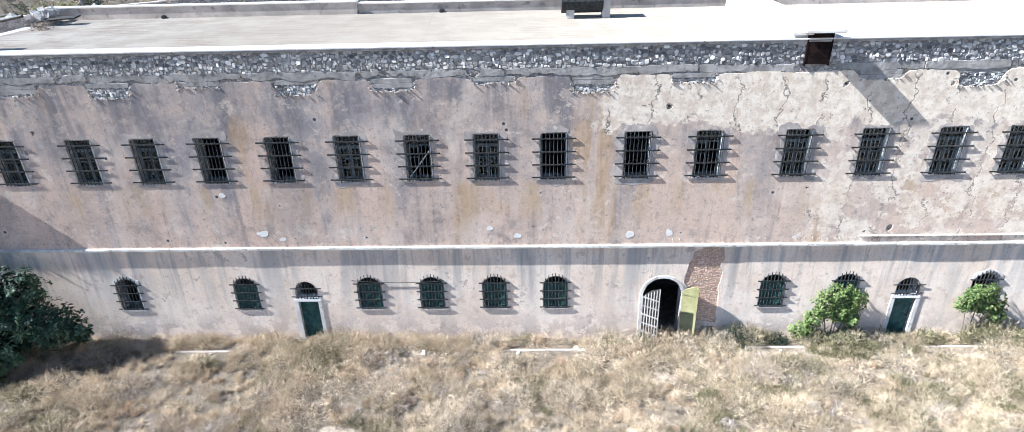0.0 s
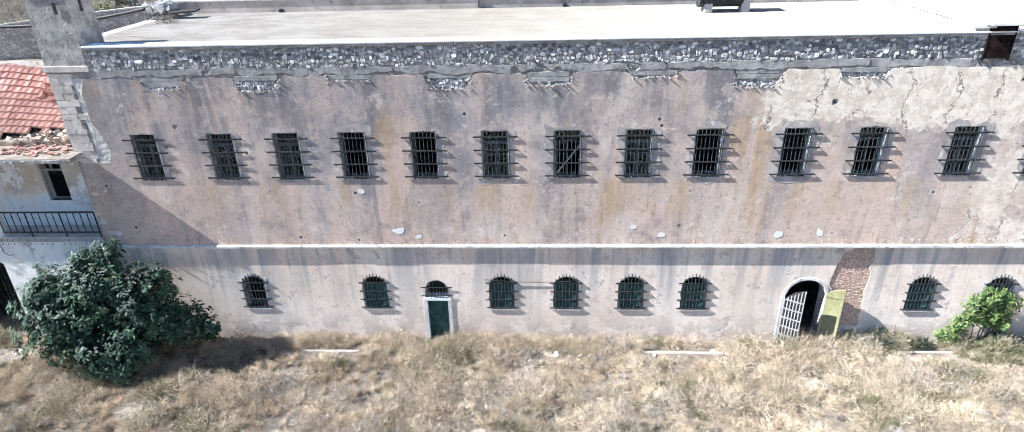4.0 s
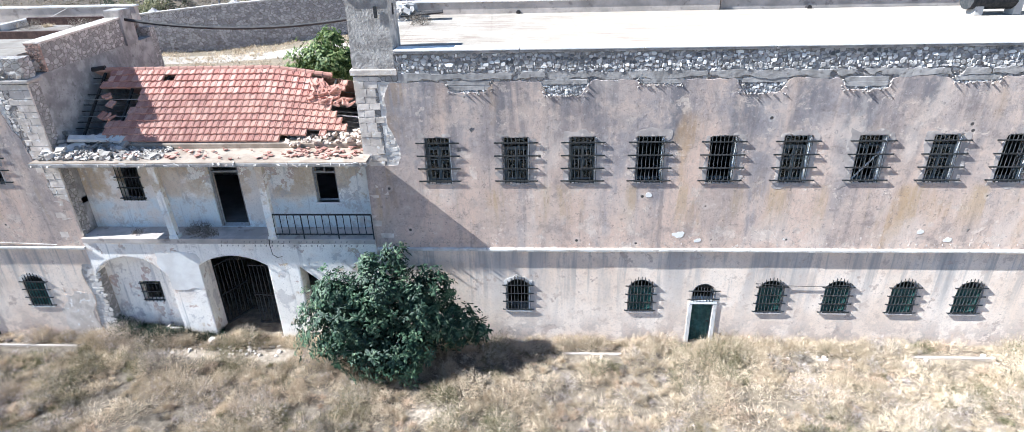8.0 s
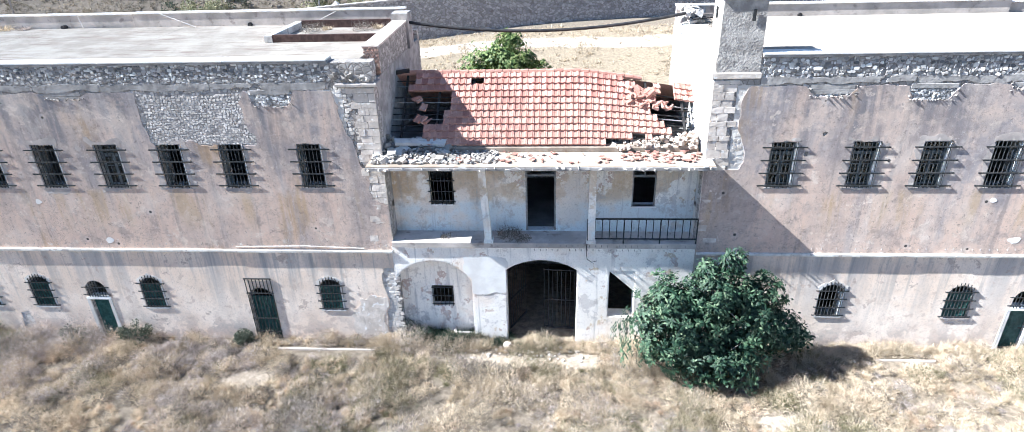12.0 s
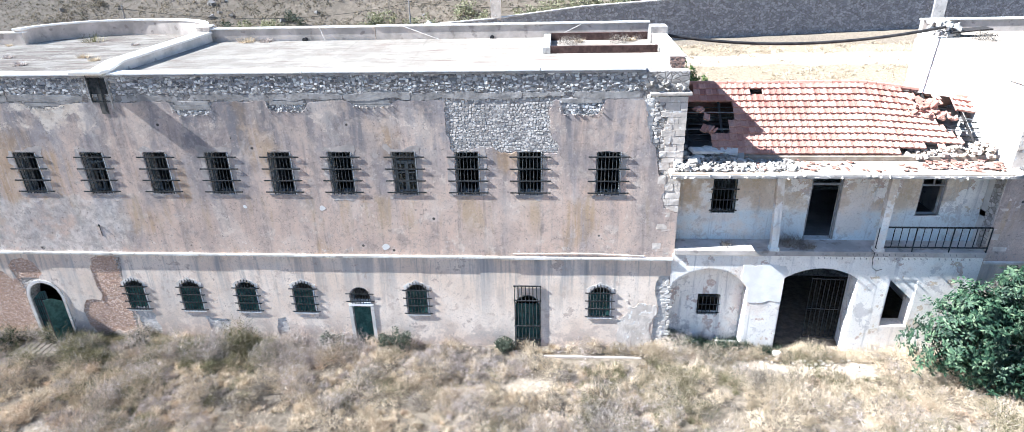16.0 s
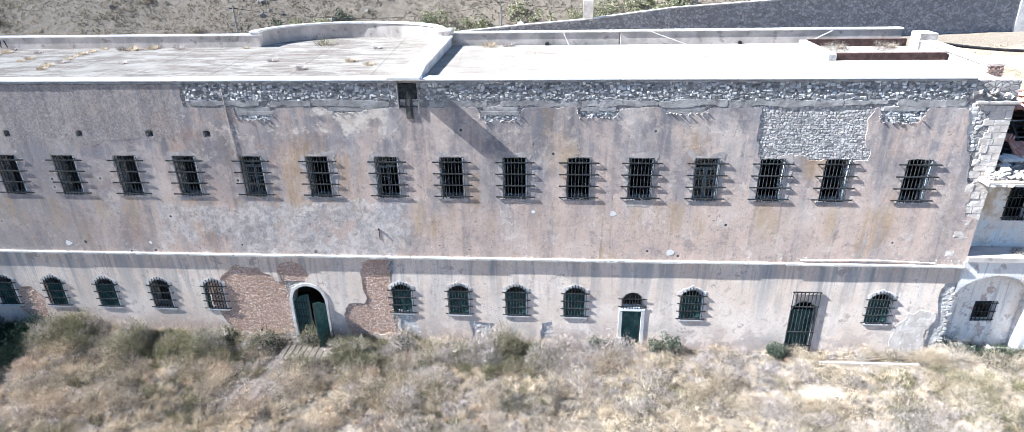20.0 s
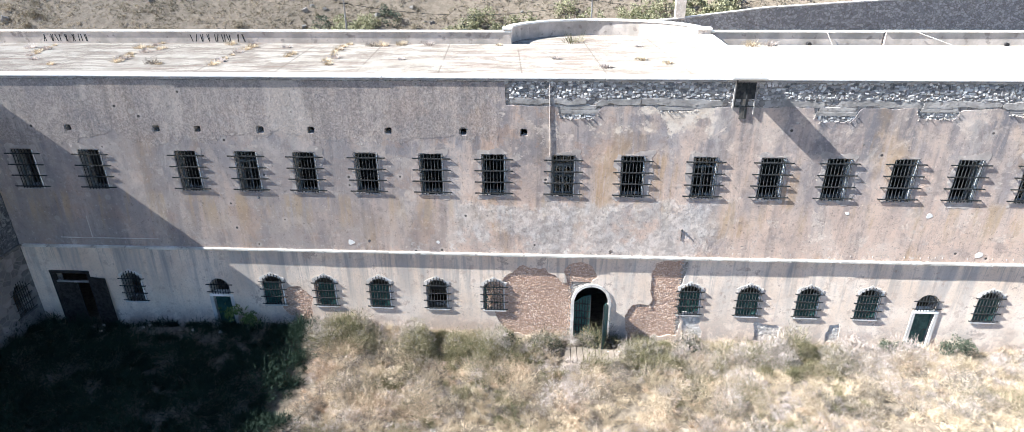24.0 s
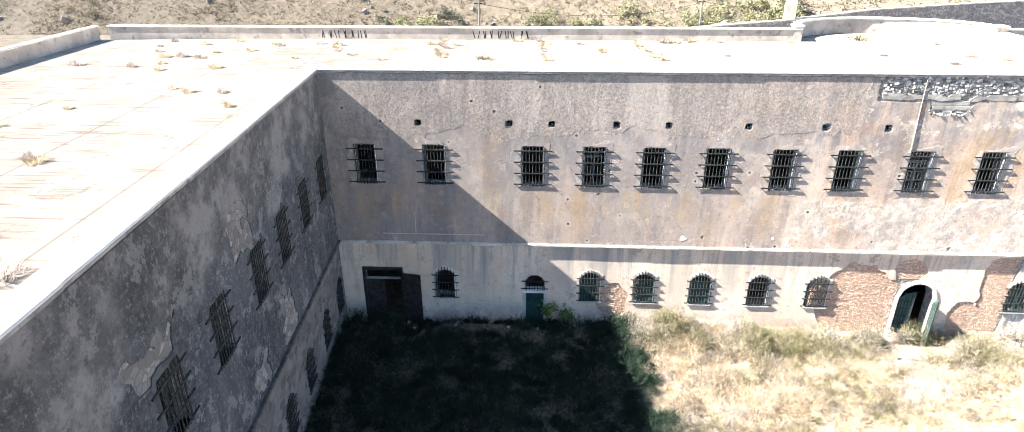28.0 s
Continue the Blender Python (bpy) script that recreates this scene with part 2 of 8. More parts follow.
    h = n.math("ADD", n.math("MULTIPLY", small, 1.2), n.math("MULTIPLY", fine, 0.5))
    h = n.math("ADD", h, n.math("MULTIPLY", n.step(flake, 0.575, 0.585), -0.25))
    h = n.math("ADD", h, n.math("MULTIPLY", n.math("MULTIPLY", n.math("MAXIMUM", worn, cast), n.noise(7, 6, 0.7)), 1.4))
    h = n.math("SUBTRACT", h, n.math("MULTIPLY", n.math("ADD", pock, n.math("MULTIPLY", crack, pale)), 1.0))
    return n.done(c, 0.92, h, 0.36, 0.03)


def mat_plaster_lower():
    n = Nodes("whitewashed_plaster")
    big = n.noise(0.4, 8, 0.65)
    small = n.noise(2.2, 8, 0.7)
    fine = n.noise(14, 5, 0.7)
    thin = n.noise(1.0, 7, 0.62, n.scaled(2.6, 2.6, 0.16), 0.3)
    broad = n.noise(1.0, 6, 0.6, n.scaled(0.9, 0.9, 0.09), 0.4)
    z = n.axis(2)
    c = n.mix(n.step(big, 0.38, 0.62), (0.85, 0.735, 0.62), (0.95, 0.865, 0.765))
    c = n.mix(n.step(n.noise(0.9, 9, 0.7), 0.54, 0.60, 0, 0.4), c, (0.78, 0.66, 0.56))
    # rain streaks, longest from the ledge down, coloured with the ledge shade's blue
    high = n.step(z, 0.6, 4.4, 0.15, 1.0)
    c = n.mix(n.math("MULTIPLY", n.step(broad, 0.46, 0.64, 0, 0.62), high), c, (0.43, 0.44, 0.455))
    c = n.mix(n.math("MULTIPLY", n.step(thin, 0.50, 0.66, 0, 0.5), high), c, (0.29, 0.305, 0.325))
    drip = n.math("MULTIPLY", n.step(n.noise(1.0, 5, 0.6, n.scaled(4.5, 4.5, 0.3), 0.6), 0.58, 0.66), n.step(z, 2.6, 4.6))
    c = n.mix(n.math("MULTIPLY", drip, 0.36), c, (0.24, 0.26, 0.28))
    c = n.mix(n.step(small, 0.57, 0.61, 0, 0.55), c, (0.58, 0.48, 0.41))
    chip = n.noise(0.8, 9, 0.72)
    c = n.mix(n.step(chip, 0.60, 0.615, 0, 0.75), c, n.mix(n.step(fine, 0.4, 0.6), (0.44, 0.36, 0.31), (0.62, 0.52, 0.45)))
    damp = n.math("MULTIPLY", n.step(z, 1.9, 0.2, 0, 1), n.step(n.noise(1.1, 8, 0.68), 0.44, 0.52))
    c = n.mix(n.math("MULTIPLY", damp, 0.7), c, n.mix(n.step(small, 0.42, 0.58), (0.36, 0.33, 0.32), (0.60, 0.51, 0.45)))
    c = n.mix(n.step(fine, 0.40, 0.50, 0.25, 0), c, (0.46, 0.42, 0.38))
    c = n.mix(1.0, c, (0.92, 0.865, 0.83), "MULTIPLY")
    h = n.math("ADD", small, n.math("MULTIPLY", fine, 0.4))
    h = n.math("SUBTRACT", h, n.math("MULTIPLY", n.step(chip, 0.60, 0.615), 0.4))
    return n.done(c, 0.9, h, 0.32, 0.03)


def mat_rubble(name, light, dark, scale=4.2):
    n = Nodes(name)
    edge = n.cells(scale, "DISTANCE_TO_EDGE", n.scaled(1, 1, 1.4))
    tone = n.cells(scale, "F1", n.scaled(1, 1, 1.4), "Color")
    g = n.t.nodes.new("ShaderNodeSeparateColor")
    n.put(g.inputs[0], tone)
    c = n.mix(n.step(g.outputs[0], 0, 1), dark, light)
    c = n.mix(n.step(edge, 0.0, 0.10, 0.9, 0), c, (0.22, 0.19, 0.17))
    c = n.mix(n.step(n.noise(6, 5), 0.4, 0.65, 0.35, 0), c, (0.2, 0.18, 0.16))
    h = n.math("ADD", n.step(edge, 0, 0.16), n.math("MULTIPLY", n.noise(14, 4), 0.3))
    return n.done(c, 0.95, h, 0.6, 0.04)


def mat_plain(name, a, b, scale=3.0, rough=0.9, bump=0.25, dist=0.02, metal=0.0, vary=0.0, spots=None, spec=0.3):
    n = Nodes(name)
    f = n.noise(scale, 6, 0.62)
    c = n.mix(n.step(f, 0.36, 0.64), a, b)
    if vary:
        c = n.mix(n.math("MULTIPLY", n.random(), vary), c, tuple(v * 0.45 for v in a))
    if spots:
        c = n.mix(n.step(n.noise(scale * 2.7, 5), 0.58, 0.68, 0, 0.8), c, spots)
    return n.done(c, rough, n.noise(scale * 5, 4), bump, dist, metal, spec)


def mat_island(name, stops, rough=0.85, mottle=None, spec=0.25, through=0.0, span=1.1):
    """Blades, leaves and chips: each loose piece takes its own shade."""
    n = Nodes(name)
    r = n.t.nodes.new("ShaderNodeValToRGB")
    n.put(r.inputs[0], n.island())
    el = r.color_ramp.elements
    while len(el) < len(stops):
        el.new(0.5)
    for k, c in enumerate(stops):
        el[k].position = k / (len(stops) - 1)
        el[k].color = (*c, 1)
    c = n.mix(n.step(n.noise(0.5, 4), 0.42, 0.62, 0.0, 0.25), r.outputs[0], tuple(v * 0.6 for v in stops[0]))
    if mottle:
        tone = n.noise(span, 4, 0.6)
        c = n.mix(n.step(tone, 0.40, 0.52, 0.75, 0), c, mottle[0])
        c = n.mix(n.step(tone, 0.56, 0.66, 0, 0.7), c, mottle[1])
        clump = n.noise(span * 3.6, 5, 0.65)
        c = n.mix(n.step(clump, 0.40, 0.50, 0.7, 0), c, tuple(v * 0.7 for v in mottle[0]))
    m = n.done(c, rough, spec=spec)
    n.bsdf.inputs["Diffuse Roughness"].default_value = 0.5
    if through:
        tr = n.t.nodes.new("ShaderNodeBsdfTranslucent")
        n.put(tr.inputs[0], c)
        mx = n.t.nodes.new("ShaderNodeMixShader")
        mx.inputs[0].default_value = through
        n.t.links.new(n.bsdf.outputs[0], mx.inputs[1])
        n.t.links.new(tr.outputs[0], mx.inputs[2])
        n.t.links.new(mx.outputs[0], n.t.nodes["Material Output"].inputs[0])
    return m


SPOTS = [(-23, -2.9, 1.5, 0.7), (-0.6, -4.8, 1.2, 0.8), (26, -2.8, 0.8, 0.5), (-12.4, -1.6, 2.6, 0.8), (-8.6, -1.5, 2.0, 0.8), (13.5, -6.0, 1.4, 0.7), (-47.2, -1.5, 1.0, 0.9), (-43, -6.5, 1.0, 0.5), (24, -7.0, 1.0, 0.6), (15.4, -1.0, 1.0, 0.3)]


def mat_ground():
    n = Nodes("dry_earth")
    a = n.noise(0.45, 6, 0.6)
    b = n.noise(3.5, 8, 0.7)
    c = n.mix(n.step(b, 0.38, 0.62), (0.13, 0.105, 0.08), (0.25, 0.205, 0.155))
    spot = 0.0
    for sx, sy, rx, ry in SPOTS:
        ex = n.math("MULTIPLY", n.math("SUBTRACT", n.axis(0), sx), 1.0 / rx)
        ey = n.math("MULTIPLY", n.math("SUBTRACT", n.axis(1), sy), 1.0 / ry)
        d = n.math("ADD", n.math("MULTIPLY", ex, ex), n.math("MULTIPLY", ey, ey))
        spot = n.math("MAXIMUM", n.step(n.math("ADD", d, n.math("MULTIPLY", n.noise(1.6, 6, 0.7), 5.0)), 3.3, 2.9), spot)
    c = n.mix(spot, c, n.mix(n.step(b, 0.4, 0.6), (0.30, 0.245, 0.19), (0.45, 0.38, 0.305)))
    c = n.mix(n.step(n.noise(12, 6, 0.7), 0.52, 0.60, 0, 0.55), c, (0.17, 0.14, 0.11))
    c = n.mix(n.step(n.axis(1), 72, 84, 0, 0.85), c, n.mix(n.step(n.noise(0.6, 8, 0.7), 0.4, 0.6), (0.185, 0.15, 0.113), (0.265, 0.215, 0.165)))
    field = n.math("MULTIPLY", n.step(n.axis(1), 9, 11), n.step(n.axis(1), 69, 66))
    c = n.mix(n.math("MULTIPLY", field, 0.8), c, n.mix(n.step(b, 0.4, 0.6), (0.235, 0.188, 0.128), (0.35, 0.283, 0.20)))
    wob = n.math("ADD", n.axis(1), n.math("MULTIPLY", n.noise(0.08, 3), 6.0))
    track = n.math("MULTIPLY", n.step(wob, 59.5, 60.5), n.step(wob, 65.5, 64.5))
    c = n.mix(n.math("MULTIPLY", track, 0.9), c, (0.52, 0.465, 0.405))
    return n.done(c, 0.97, n.math("ADD", b, n.noise(14, 5, 0.7)), 0.7, 0.08)


def mat_roof_deck(name, sx, sy, west, cover=0.48):
    """Limewashed screed worn through in long scuffs, sx and sy giving their run; most worn west of the given x."""
    n = Nodes(name)
    x, y = n.axis(0), n.axis(1)
    c = n.mix(n.step(n.noise(0.6, 8, 0.7), 0.40, 0.60), (0.40, 0.36, 0.31), (0.31, 0.275, 0.235))
    run = n.noise(1.0, 9, 0.78, n.scaled(sx, sy, 1))
    zone = n.math("MAXIMUM", n.step(x, west + 2, west - 4), n.step(y, 3.0, 6.8, 0, 0.35))
    gate = n.math("MULTIPLY", zone, n.step(n.noise(0.2, 4, 0.6), 0.36, 0.46))
    worn = n.math("MULTIPLY", n.step(run, cover, cover + 0.05), n.math("ADD", n.math("MULTIPLY", gate, 0.7), 0.04))
    c = n.mix(worn, c, n.mix(n.step(n.noise(5, 6, 0.7), 0.4, 0.6), (0.15, 0.122, 0.10), (0.22, 0.185, 0.155)))
    # screed bays
    seam = n.math("ABSOLUTE", n.math("SUBTRACT", n.math("FRACT", n.math("ADD", n.math("MULTIPLY", x, 0.27), n.math("MULTIPLY", y, 0.02))), 0.5))
    c = n.mix(n.math("MULTIPLY", n.step(seam, 0.006, 0.014, 0.6, 0), n.math("ADD", n.math("MULTIPLY", gate, 0.8), 0.12)), c, (0.12, 0.10, 0.085))
    lines = n.step(n.noise(1.0, 6, 0.7, n.scaled(0.35, 7.0, 1)), 0.52, 0.60)
    c = n.mix(n.math("MULTIPLY", lines, n.step(n.noise(0.3, 4, 0.6), 0.40, 0.58, 0.25, 0.8)), c, (0.20, 0.135, 0.11))
    c = n.mix(n.step(x, -3, 12, 0, 0.6), c, (0.25, 0.215, 0.175))
    bits = n.step(n.noise(9, 6, 0.75), 0.60, 0.66)
    c = n.mix(n.math("MULTIPLY", bits, 0.5), c, (0.22, 0.18, 0.15))
    return n.done(c, 0.95, n.noise(4, 5), 0.2, 0.02, spec=0.1)


def mat_tile():
    n = Nodes("terracotta_tile")
    c = n.mix(n.random(), (0.39, 0.195, 0.155), (0.58, 0.35, 0.275))
    c = n.mix(n.step(n.noise(1.6, 6, 0.65), 0.5, 0.68, 0, 0.6), c, (0.58, 0.38, 0.30))
    c = n.mix(n.step(n.noise(7, 5), 0.55, 0.68, 0, 0.5), c, (0.30, 0.13, 0.09))
    return n.done(c, 0.85, n.noise(20, 4), 0.25, 0.01)


def mat_glass():
    n = Nodes("dusty_window_glass")
    n.bsdf.inputs["Roughness"].default_value = 0.15
    n.bsdf.inputs["Base Color"].default_value = (0.05, 0.06, 0.06, 1)
    n.bsdf.inputs["Alpha"].default_value = 0.55
    return n.mat


def mat_patchy():
    """Peeling layers of white, blue-grey and ochre distemper."""
    n = Nodes("peeling_distemper")
    one, two = n.noise(0.55, 9, 0.68, None, 0.4), n.noise(1.0, 9, 0.7)
    thin = n.noise(1.0, 6, 0.6, n.scaled(3.0, 3.0, 0.2), 0.3)
    z = n.axis(2)
    c = n.mix(n.step(one, 0.42, 0.58), (0.86, 0.81, 0.755), (0.95, 0.895, 0.835))
    # the upper half of the balcony wall has shed most of its white
    top = n.step(z, 6.2, 8.2, 0.0, 0.10)
    bare = n.math("ADD", two, top)
    c = n.mix(n.step(bare, 0.585, 0.60, 0, 0.9), c, n.mix(n.step(one, 0.46, 0.50), (0.62, 0.50, 0.36), (0.56, 0.42, 0.36)))
    c = n.mix(n.step(bare, 0.645, 0.655, 0, 0.8), c, (0.74, 0.72, 0.72))
    ochre = n.math("MULTIPLY", n.step(n.noise(0.5, 7, 0.6), 0.46, 0.50), n.step(z, 6.4, 7.0))
    c = n.mix(n.math("MULTIPLY", ochre, 0.75), c, n.mix(n.step(one, 0.44, 0.56), (0.60, 0.46, 0.31), (0.72, 0.60, 0.46)))
    dado = n.step(n.math("ADD", z, n.math("MULTIPLY", n.noise(0.8, 6, 0.6), 1.4)), 7.6, 7.1)
    dado = n.math("MULTIPLY", dado, n.step(z, 5.2, 5.3))
    c = n.mix(n.math("MULTIPLY", dado, 0.6), c, (0.60, 0.70, 0.76))
    c = n.mix(n.step(n.noise(0.7, 9, 0.7), 0.59, 0.605, 0, 0.6), c, (0.50, 0.47, 0.47))
    c = n.mix(n.step(thin, 0.54, 0.68, 0, 0.5), c, (0.36, 0.35, 0.36))
    c = n.mix(n.step(n.noise(0.42, 8, 0.66), 0.50, 0.62, 0, 0.5), c, (0.78, 0.64, 0.53))
    c = n.mix(n.step(n.noise(1.5, 9, 0.74), 0.56, 0.62, 0, 0.45), c, (0.42, 0.36, 0.33))
    c = n.mix(n.step(n.noise(14, 5, 0.7), 0.34, 0.5, 0.3, 0), c, (0.36, 0.33, 0.32))
    h = n.math("ADD", n.step(bare, 0.60, 0.585, 0, 0.5), n.math("MULTIPLY", n.noise(12, 5, 0.7), 0.4))
    m = n.done(c, 0.92, h, 0.45, 0.03)
    n.bsdf.inputs["Diffuse Roughness"].default_value = 0.2
    return m


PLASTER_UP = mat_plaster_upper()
# wing copy of the upper plaster: mouldy, and darkened to paint its shade
PLASTER_WING = mat_plaster_upper("mouldy_plaster_shaded", True)
PLASTER_LOW = mat_plaster_lower()
RUBBLE = mat_rubble("grey_rubble_masonry", (0.62, 0.57, 0.53), (0.34, 0.31, 0.29))
PINKBED = mat_plain("pinkish_lime_mortar", (0.44, 0.31, 0.25), (0.56, 0.41, 0.335), 4, 0.95, 0.4)
BRICKISH = mat_rubble("pink_brick_rubble", (0.66, 0.42, 0.32), (0.46, 0.28, 0.22), 6.5)
PINKSTONES = mat_island("pink_wall_stones", [(0.46, 0.30, 0.21), (0.60, 0.41, 0.30), (0.71, 0.515, 0.39), (0.79, 0.65, 0.54)], 0.95)
GREYSTONES = mat_island("weathered_patch_stone", [(0.30, 0.275, 0.26), (0.48, 0.44, 0.41), (0.64, 0.585, 0.54), (0.78, 0.72, 0.67)], 0.95)
PALESTONES = mat_island("limed_field_stone", [(0.48, 0.43, 0.385), (0.66, 0.60, 0.545), (0.82, 0.76, 0.70)], 0.95)
FARWALL = mat_rubble("grey_perimeter_masonry", (0.60, 0.58, 0.58), (0.33, 0.325, 0.335), 2.0)
STONE = mat_plain("weathered_stone", (0.50, 0.47, 0.45), (0.78, 0.74, 0.70), 3.5, 0.95, 0.5, 0.03, vary=0.85)
QUOIN = mat_plain("pale_ashlar", (0.60, 0.52, 0.45), (0.80, 0.71, 0.63), 1.6, 0.93, 0.5, 0.03, vary=0.18, spots=(0.84, 0.81, 0.78))
TOWER = mat_plain("rough_tower_render", (0.33, 0.30, 0.275), (0.56, 0.515, 0.47), 2.2, 0.95, 0.8, 0.05, spots=(0.27, 0.245, 0.225))
CAP = mat_plain("white_capstone", (0.74, 0.70, 0.66), (0.85, 0.82, 0.78), 1.2, 0.85, 0.2)
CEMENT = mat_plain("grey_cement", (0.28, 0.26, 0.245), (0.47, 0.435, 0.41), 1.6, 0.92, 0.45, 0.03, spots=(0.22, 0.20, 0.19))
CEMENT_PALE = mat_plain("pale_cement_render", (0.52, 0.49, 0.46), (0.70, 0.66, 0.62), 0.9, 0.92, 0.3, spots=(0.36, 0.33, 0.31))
STAINED = mat_plain("stained_parapet_render", (0.43, 0.38, 0.34), (0.62, 0.55, 0.50), 0.9, 0.92, 0.3, spots=(0.30, 0.255, 0.23))
DUSTY = mat_plain("dust_covered_concrete", (0.31, 0.245, 0.19), (0.44, 0.36, 0.285), 1.4, 0.92, 0.35, spots=(0.30, 0.22, 0.17))
REPAIR = mat_plain("grey_lime_repair", (0.40, 0.35, 0.325), (0.58, 0.505, 0.455), 1.5, 0.94, 0.35, 0.02, vary=0.3, spots=(0.68, 0.61, 0.55))
# darker wing copies of masonry and repair coat, with its shade in the colour
WINGLOW = mat_rubble("limed_pinkish_masonry_shaded", (0.26, 0.23, 0.218), (0.105, 0.095, 0.092), 2.2)
WINGSTONE = mat_rubble("wing_masonry_shaded", (0.40, 0.37, 0.35), (0.20, 0.185, 0.175), 3.2)
WINGPATCH = mat_plain("mouldy_patch_shaded", (0.075, 0.074, 0.076), (0.16, 0.155, 0.153), 2.0, 0.94, 0.3, 0.02, vary=0.3)
LEDGE = mat_plain("pale_string_course", (0.56, 0.51, 0.465), (0.78, 0.735, 0.685), 1.3, 0.9, 0.35, spots=(0.36, 0.31, 0.28))
PATCHY = mat_patchy()
WOODGREY = mat_plain("bleached_grey_wood", (0.30, 0.28, 0.27), (0.46, 0.44, 0.42), 7, 0.85, 0.3, 0.01, vary=0.4)
DARKTRIM = mat_plain("near_black_stone", (0.07, 0.065, 0.06), (0.15, 0.135, 0.12), 3, 0.95, 0.5)
IRON = mat_plain("rusted_dark_iron", (0.022, 0.027, 0.03), (0.065, 0.062, 0.062), 9, 0.7, 0.3, 0.005, metal=0.2)
GREENPAINT = mat_plain("dark_green_paint", (0.018, 0.065, 0.06), (0.05, 0.13, 0.115), 4, 0.55, 0.2, 0.01)
DARKWOOD = mat_plain("dark_weathered_wood", (0.02, 0.018, 0.018), (0.05, 0.045, 0.043), 6, 0.8, 0.3, 0.01)
BLACKPIPE = mat_plain("black_pipe", (0.02, 0.02, 0.022), (0.05, 0.045, 0.045), 3, 0.6, 0.1)
RUSTSHEET = mat_plain("rusted_brown_sheet", (0.012, 0.008, 0.008), (0.03, 0.018, 0.017), 5, 0.9, spec=0.05)
GLASS = mat_glass()
FRAMEWOOD = mat_plain("grey_green_window_wood", (0.13, 0.145, 0.15), (0.26, 0.275, 0.275), 7, 0.85, 0.3, 0.01, vary=0.5)
GROUND = mat_ground()
DECK = mat_roof_deck("whitewashed_roof_screed", 0.35, 1.3, -41)
DECK_WING = mat_roof_deck("whitewashed_wing_screed", 1.6, 0.9, -60, 0.565)
TILE = mat_tile()
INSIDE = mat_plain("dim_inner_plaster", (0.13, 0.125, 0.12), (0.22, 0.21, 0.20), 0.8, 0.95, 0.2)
BARK = mat_plain("grey_bark", (0.14, 0.12, 0.10), (0.26, 0.23, 0.20), 8, 0.95, 0.6, 0.02)
FIGLEAF = mat_island("fig_leaf", [(0.010, 0.029, 0.017), (0.022, 0.055, 0.030), (0.045, 0.092, 0.049), (0.09, 0.145, 0.08), (0.215, 0.275, 0.165)], 0.55, ((0.010, 0.027, 0.017), (0.10, 0.16, 0.092)), spec=0.22, through=0.04, span=1.6)
VINELEAF = mat_island("vine_leaf", [(0.035, 0.07, 0.022), (0.10, 0.165, 0.045), (0.20, 0.265, 0.085), (0.33, 0.37, 0.15)], 0.6, spec=0.3, through=0.3)
BUSHLEAF = mat_island("scrub_leaf", [(0.12, 0.125, 0.07), (0.25, 0.25, 0.145), (0.38, 0.365, 0.225), (0.50, 0.46, 0.31)], 0.85, through=0.2)
GARRIGUE = mat_island("dry_garrigue", [(0.20, 0.17, 0.127), (0.28, 0.235, 0.178), (0.36, 0.305, 0.23), (0.25, 0.225, 0.152)], 0.9, ((0.17, 0.148, 0.11), (0.36, 0.30, 0.225)), through=0.2, span=0.05)
DRYGRASS = mat_island("dry_grass", [(0.38, 0.305, 0.22), (0.56, 0.46, 0.34), (0.72, 0.605, 0.455), (0.84, 0.72, 0.555)], 0.9, ((0.42, 0.34, 0.24), (0.76, 0.64, 0.49)), through=0.2, span=0.45)
GREYWEED = mat_island("grey_dead_thistle", [(0.33, 0.285, 0.262), (0.53, 0.465, 0.43), (0.75, 0.67, 0.625)], 0.95, ((0.34, 0.29, 0.265), (0.64, 0.565, 0.525)), through=0.15)
GREENWEED = mat_island("green_weed", [(0.065, 0.066, 0.034), (0.15, 0.148, 0.078), (0.27, 0.24, 0.14), (0.46, 0.39, 0.265)], 0.85, through=0.2)
BROWNWEED = mat_island("brown_dried_shrub", [(0.09, 0.076, 0.062), (0.17, 0.145, 0.12), (0.29, 0.25, 0.21), (0.46, 0.40, 0.345)], 0.92, through=0.12)
DARKBUSH = mat_island("dark_bush_leaf", [(0.04, 0.05, 0.035), (0.08, 0.095, 0.066), (0.15, 0.165, 0.115)], 0.8, through=0.12)
RUSSET = mat_island("russet_dock", [(0.26, 0.18, 0.12), (0.44, 0.32, 0.225), (0.62, 0.475, 0.35), (0.80, 0.66, 0.51)], 0.9, through=0.15)
DARKWEED = mat_island("near_black_weed", [(0.01, 0.022, 0.015), (0.02, 0.04, 0.026), (0.04, 0.065, 0.04)], 0.9, through=0.1)

# ---- mesh helpers ----


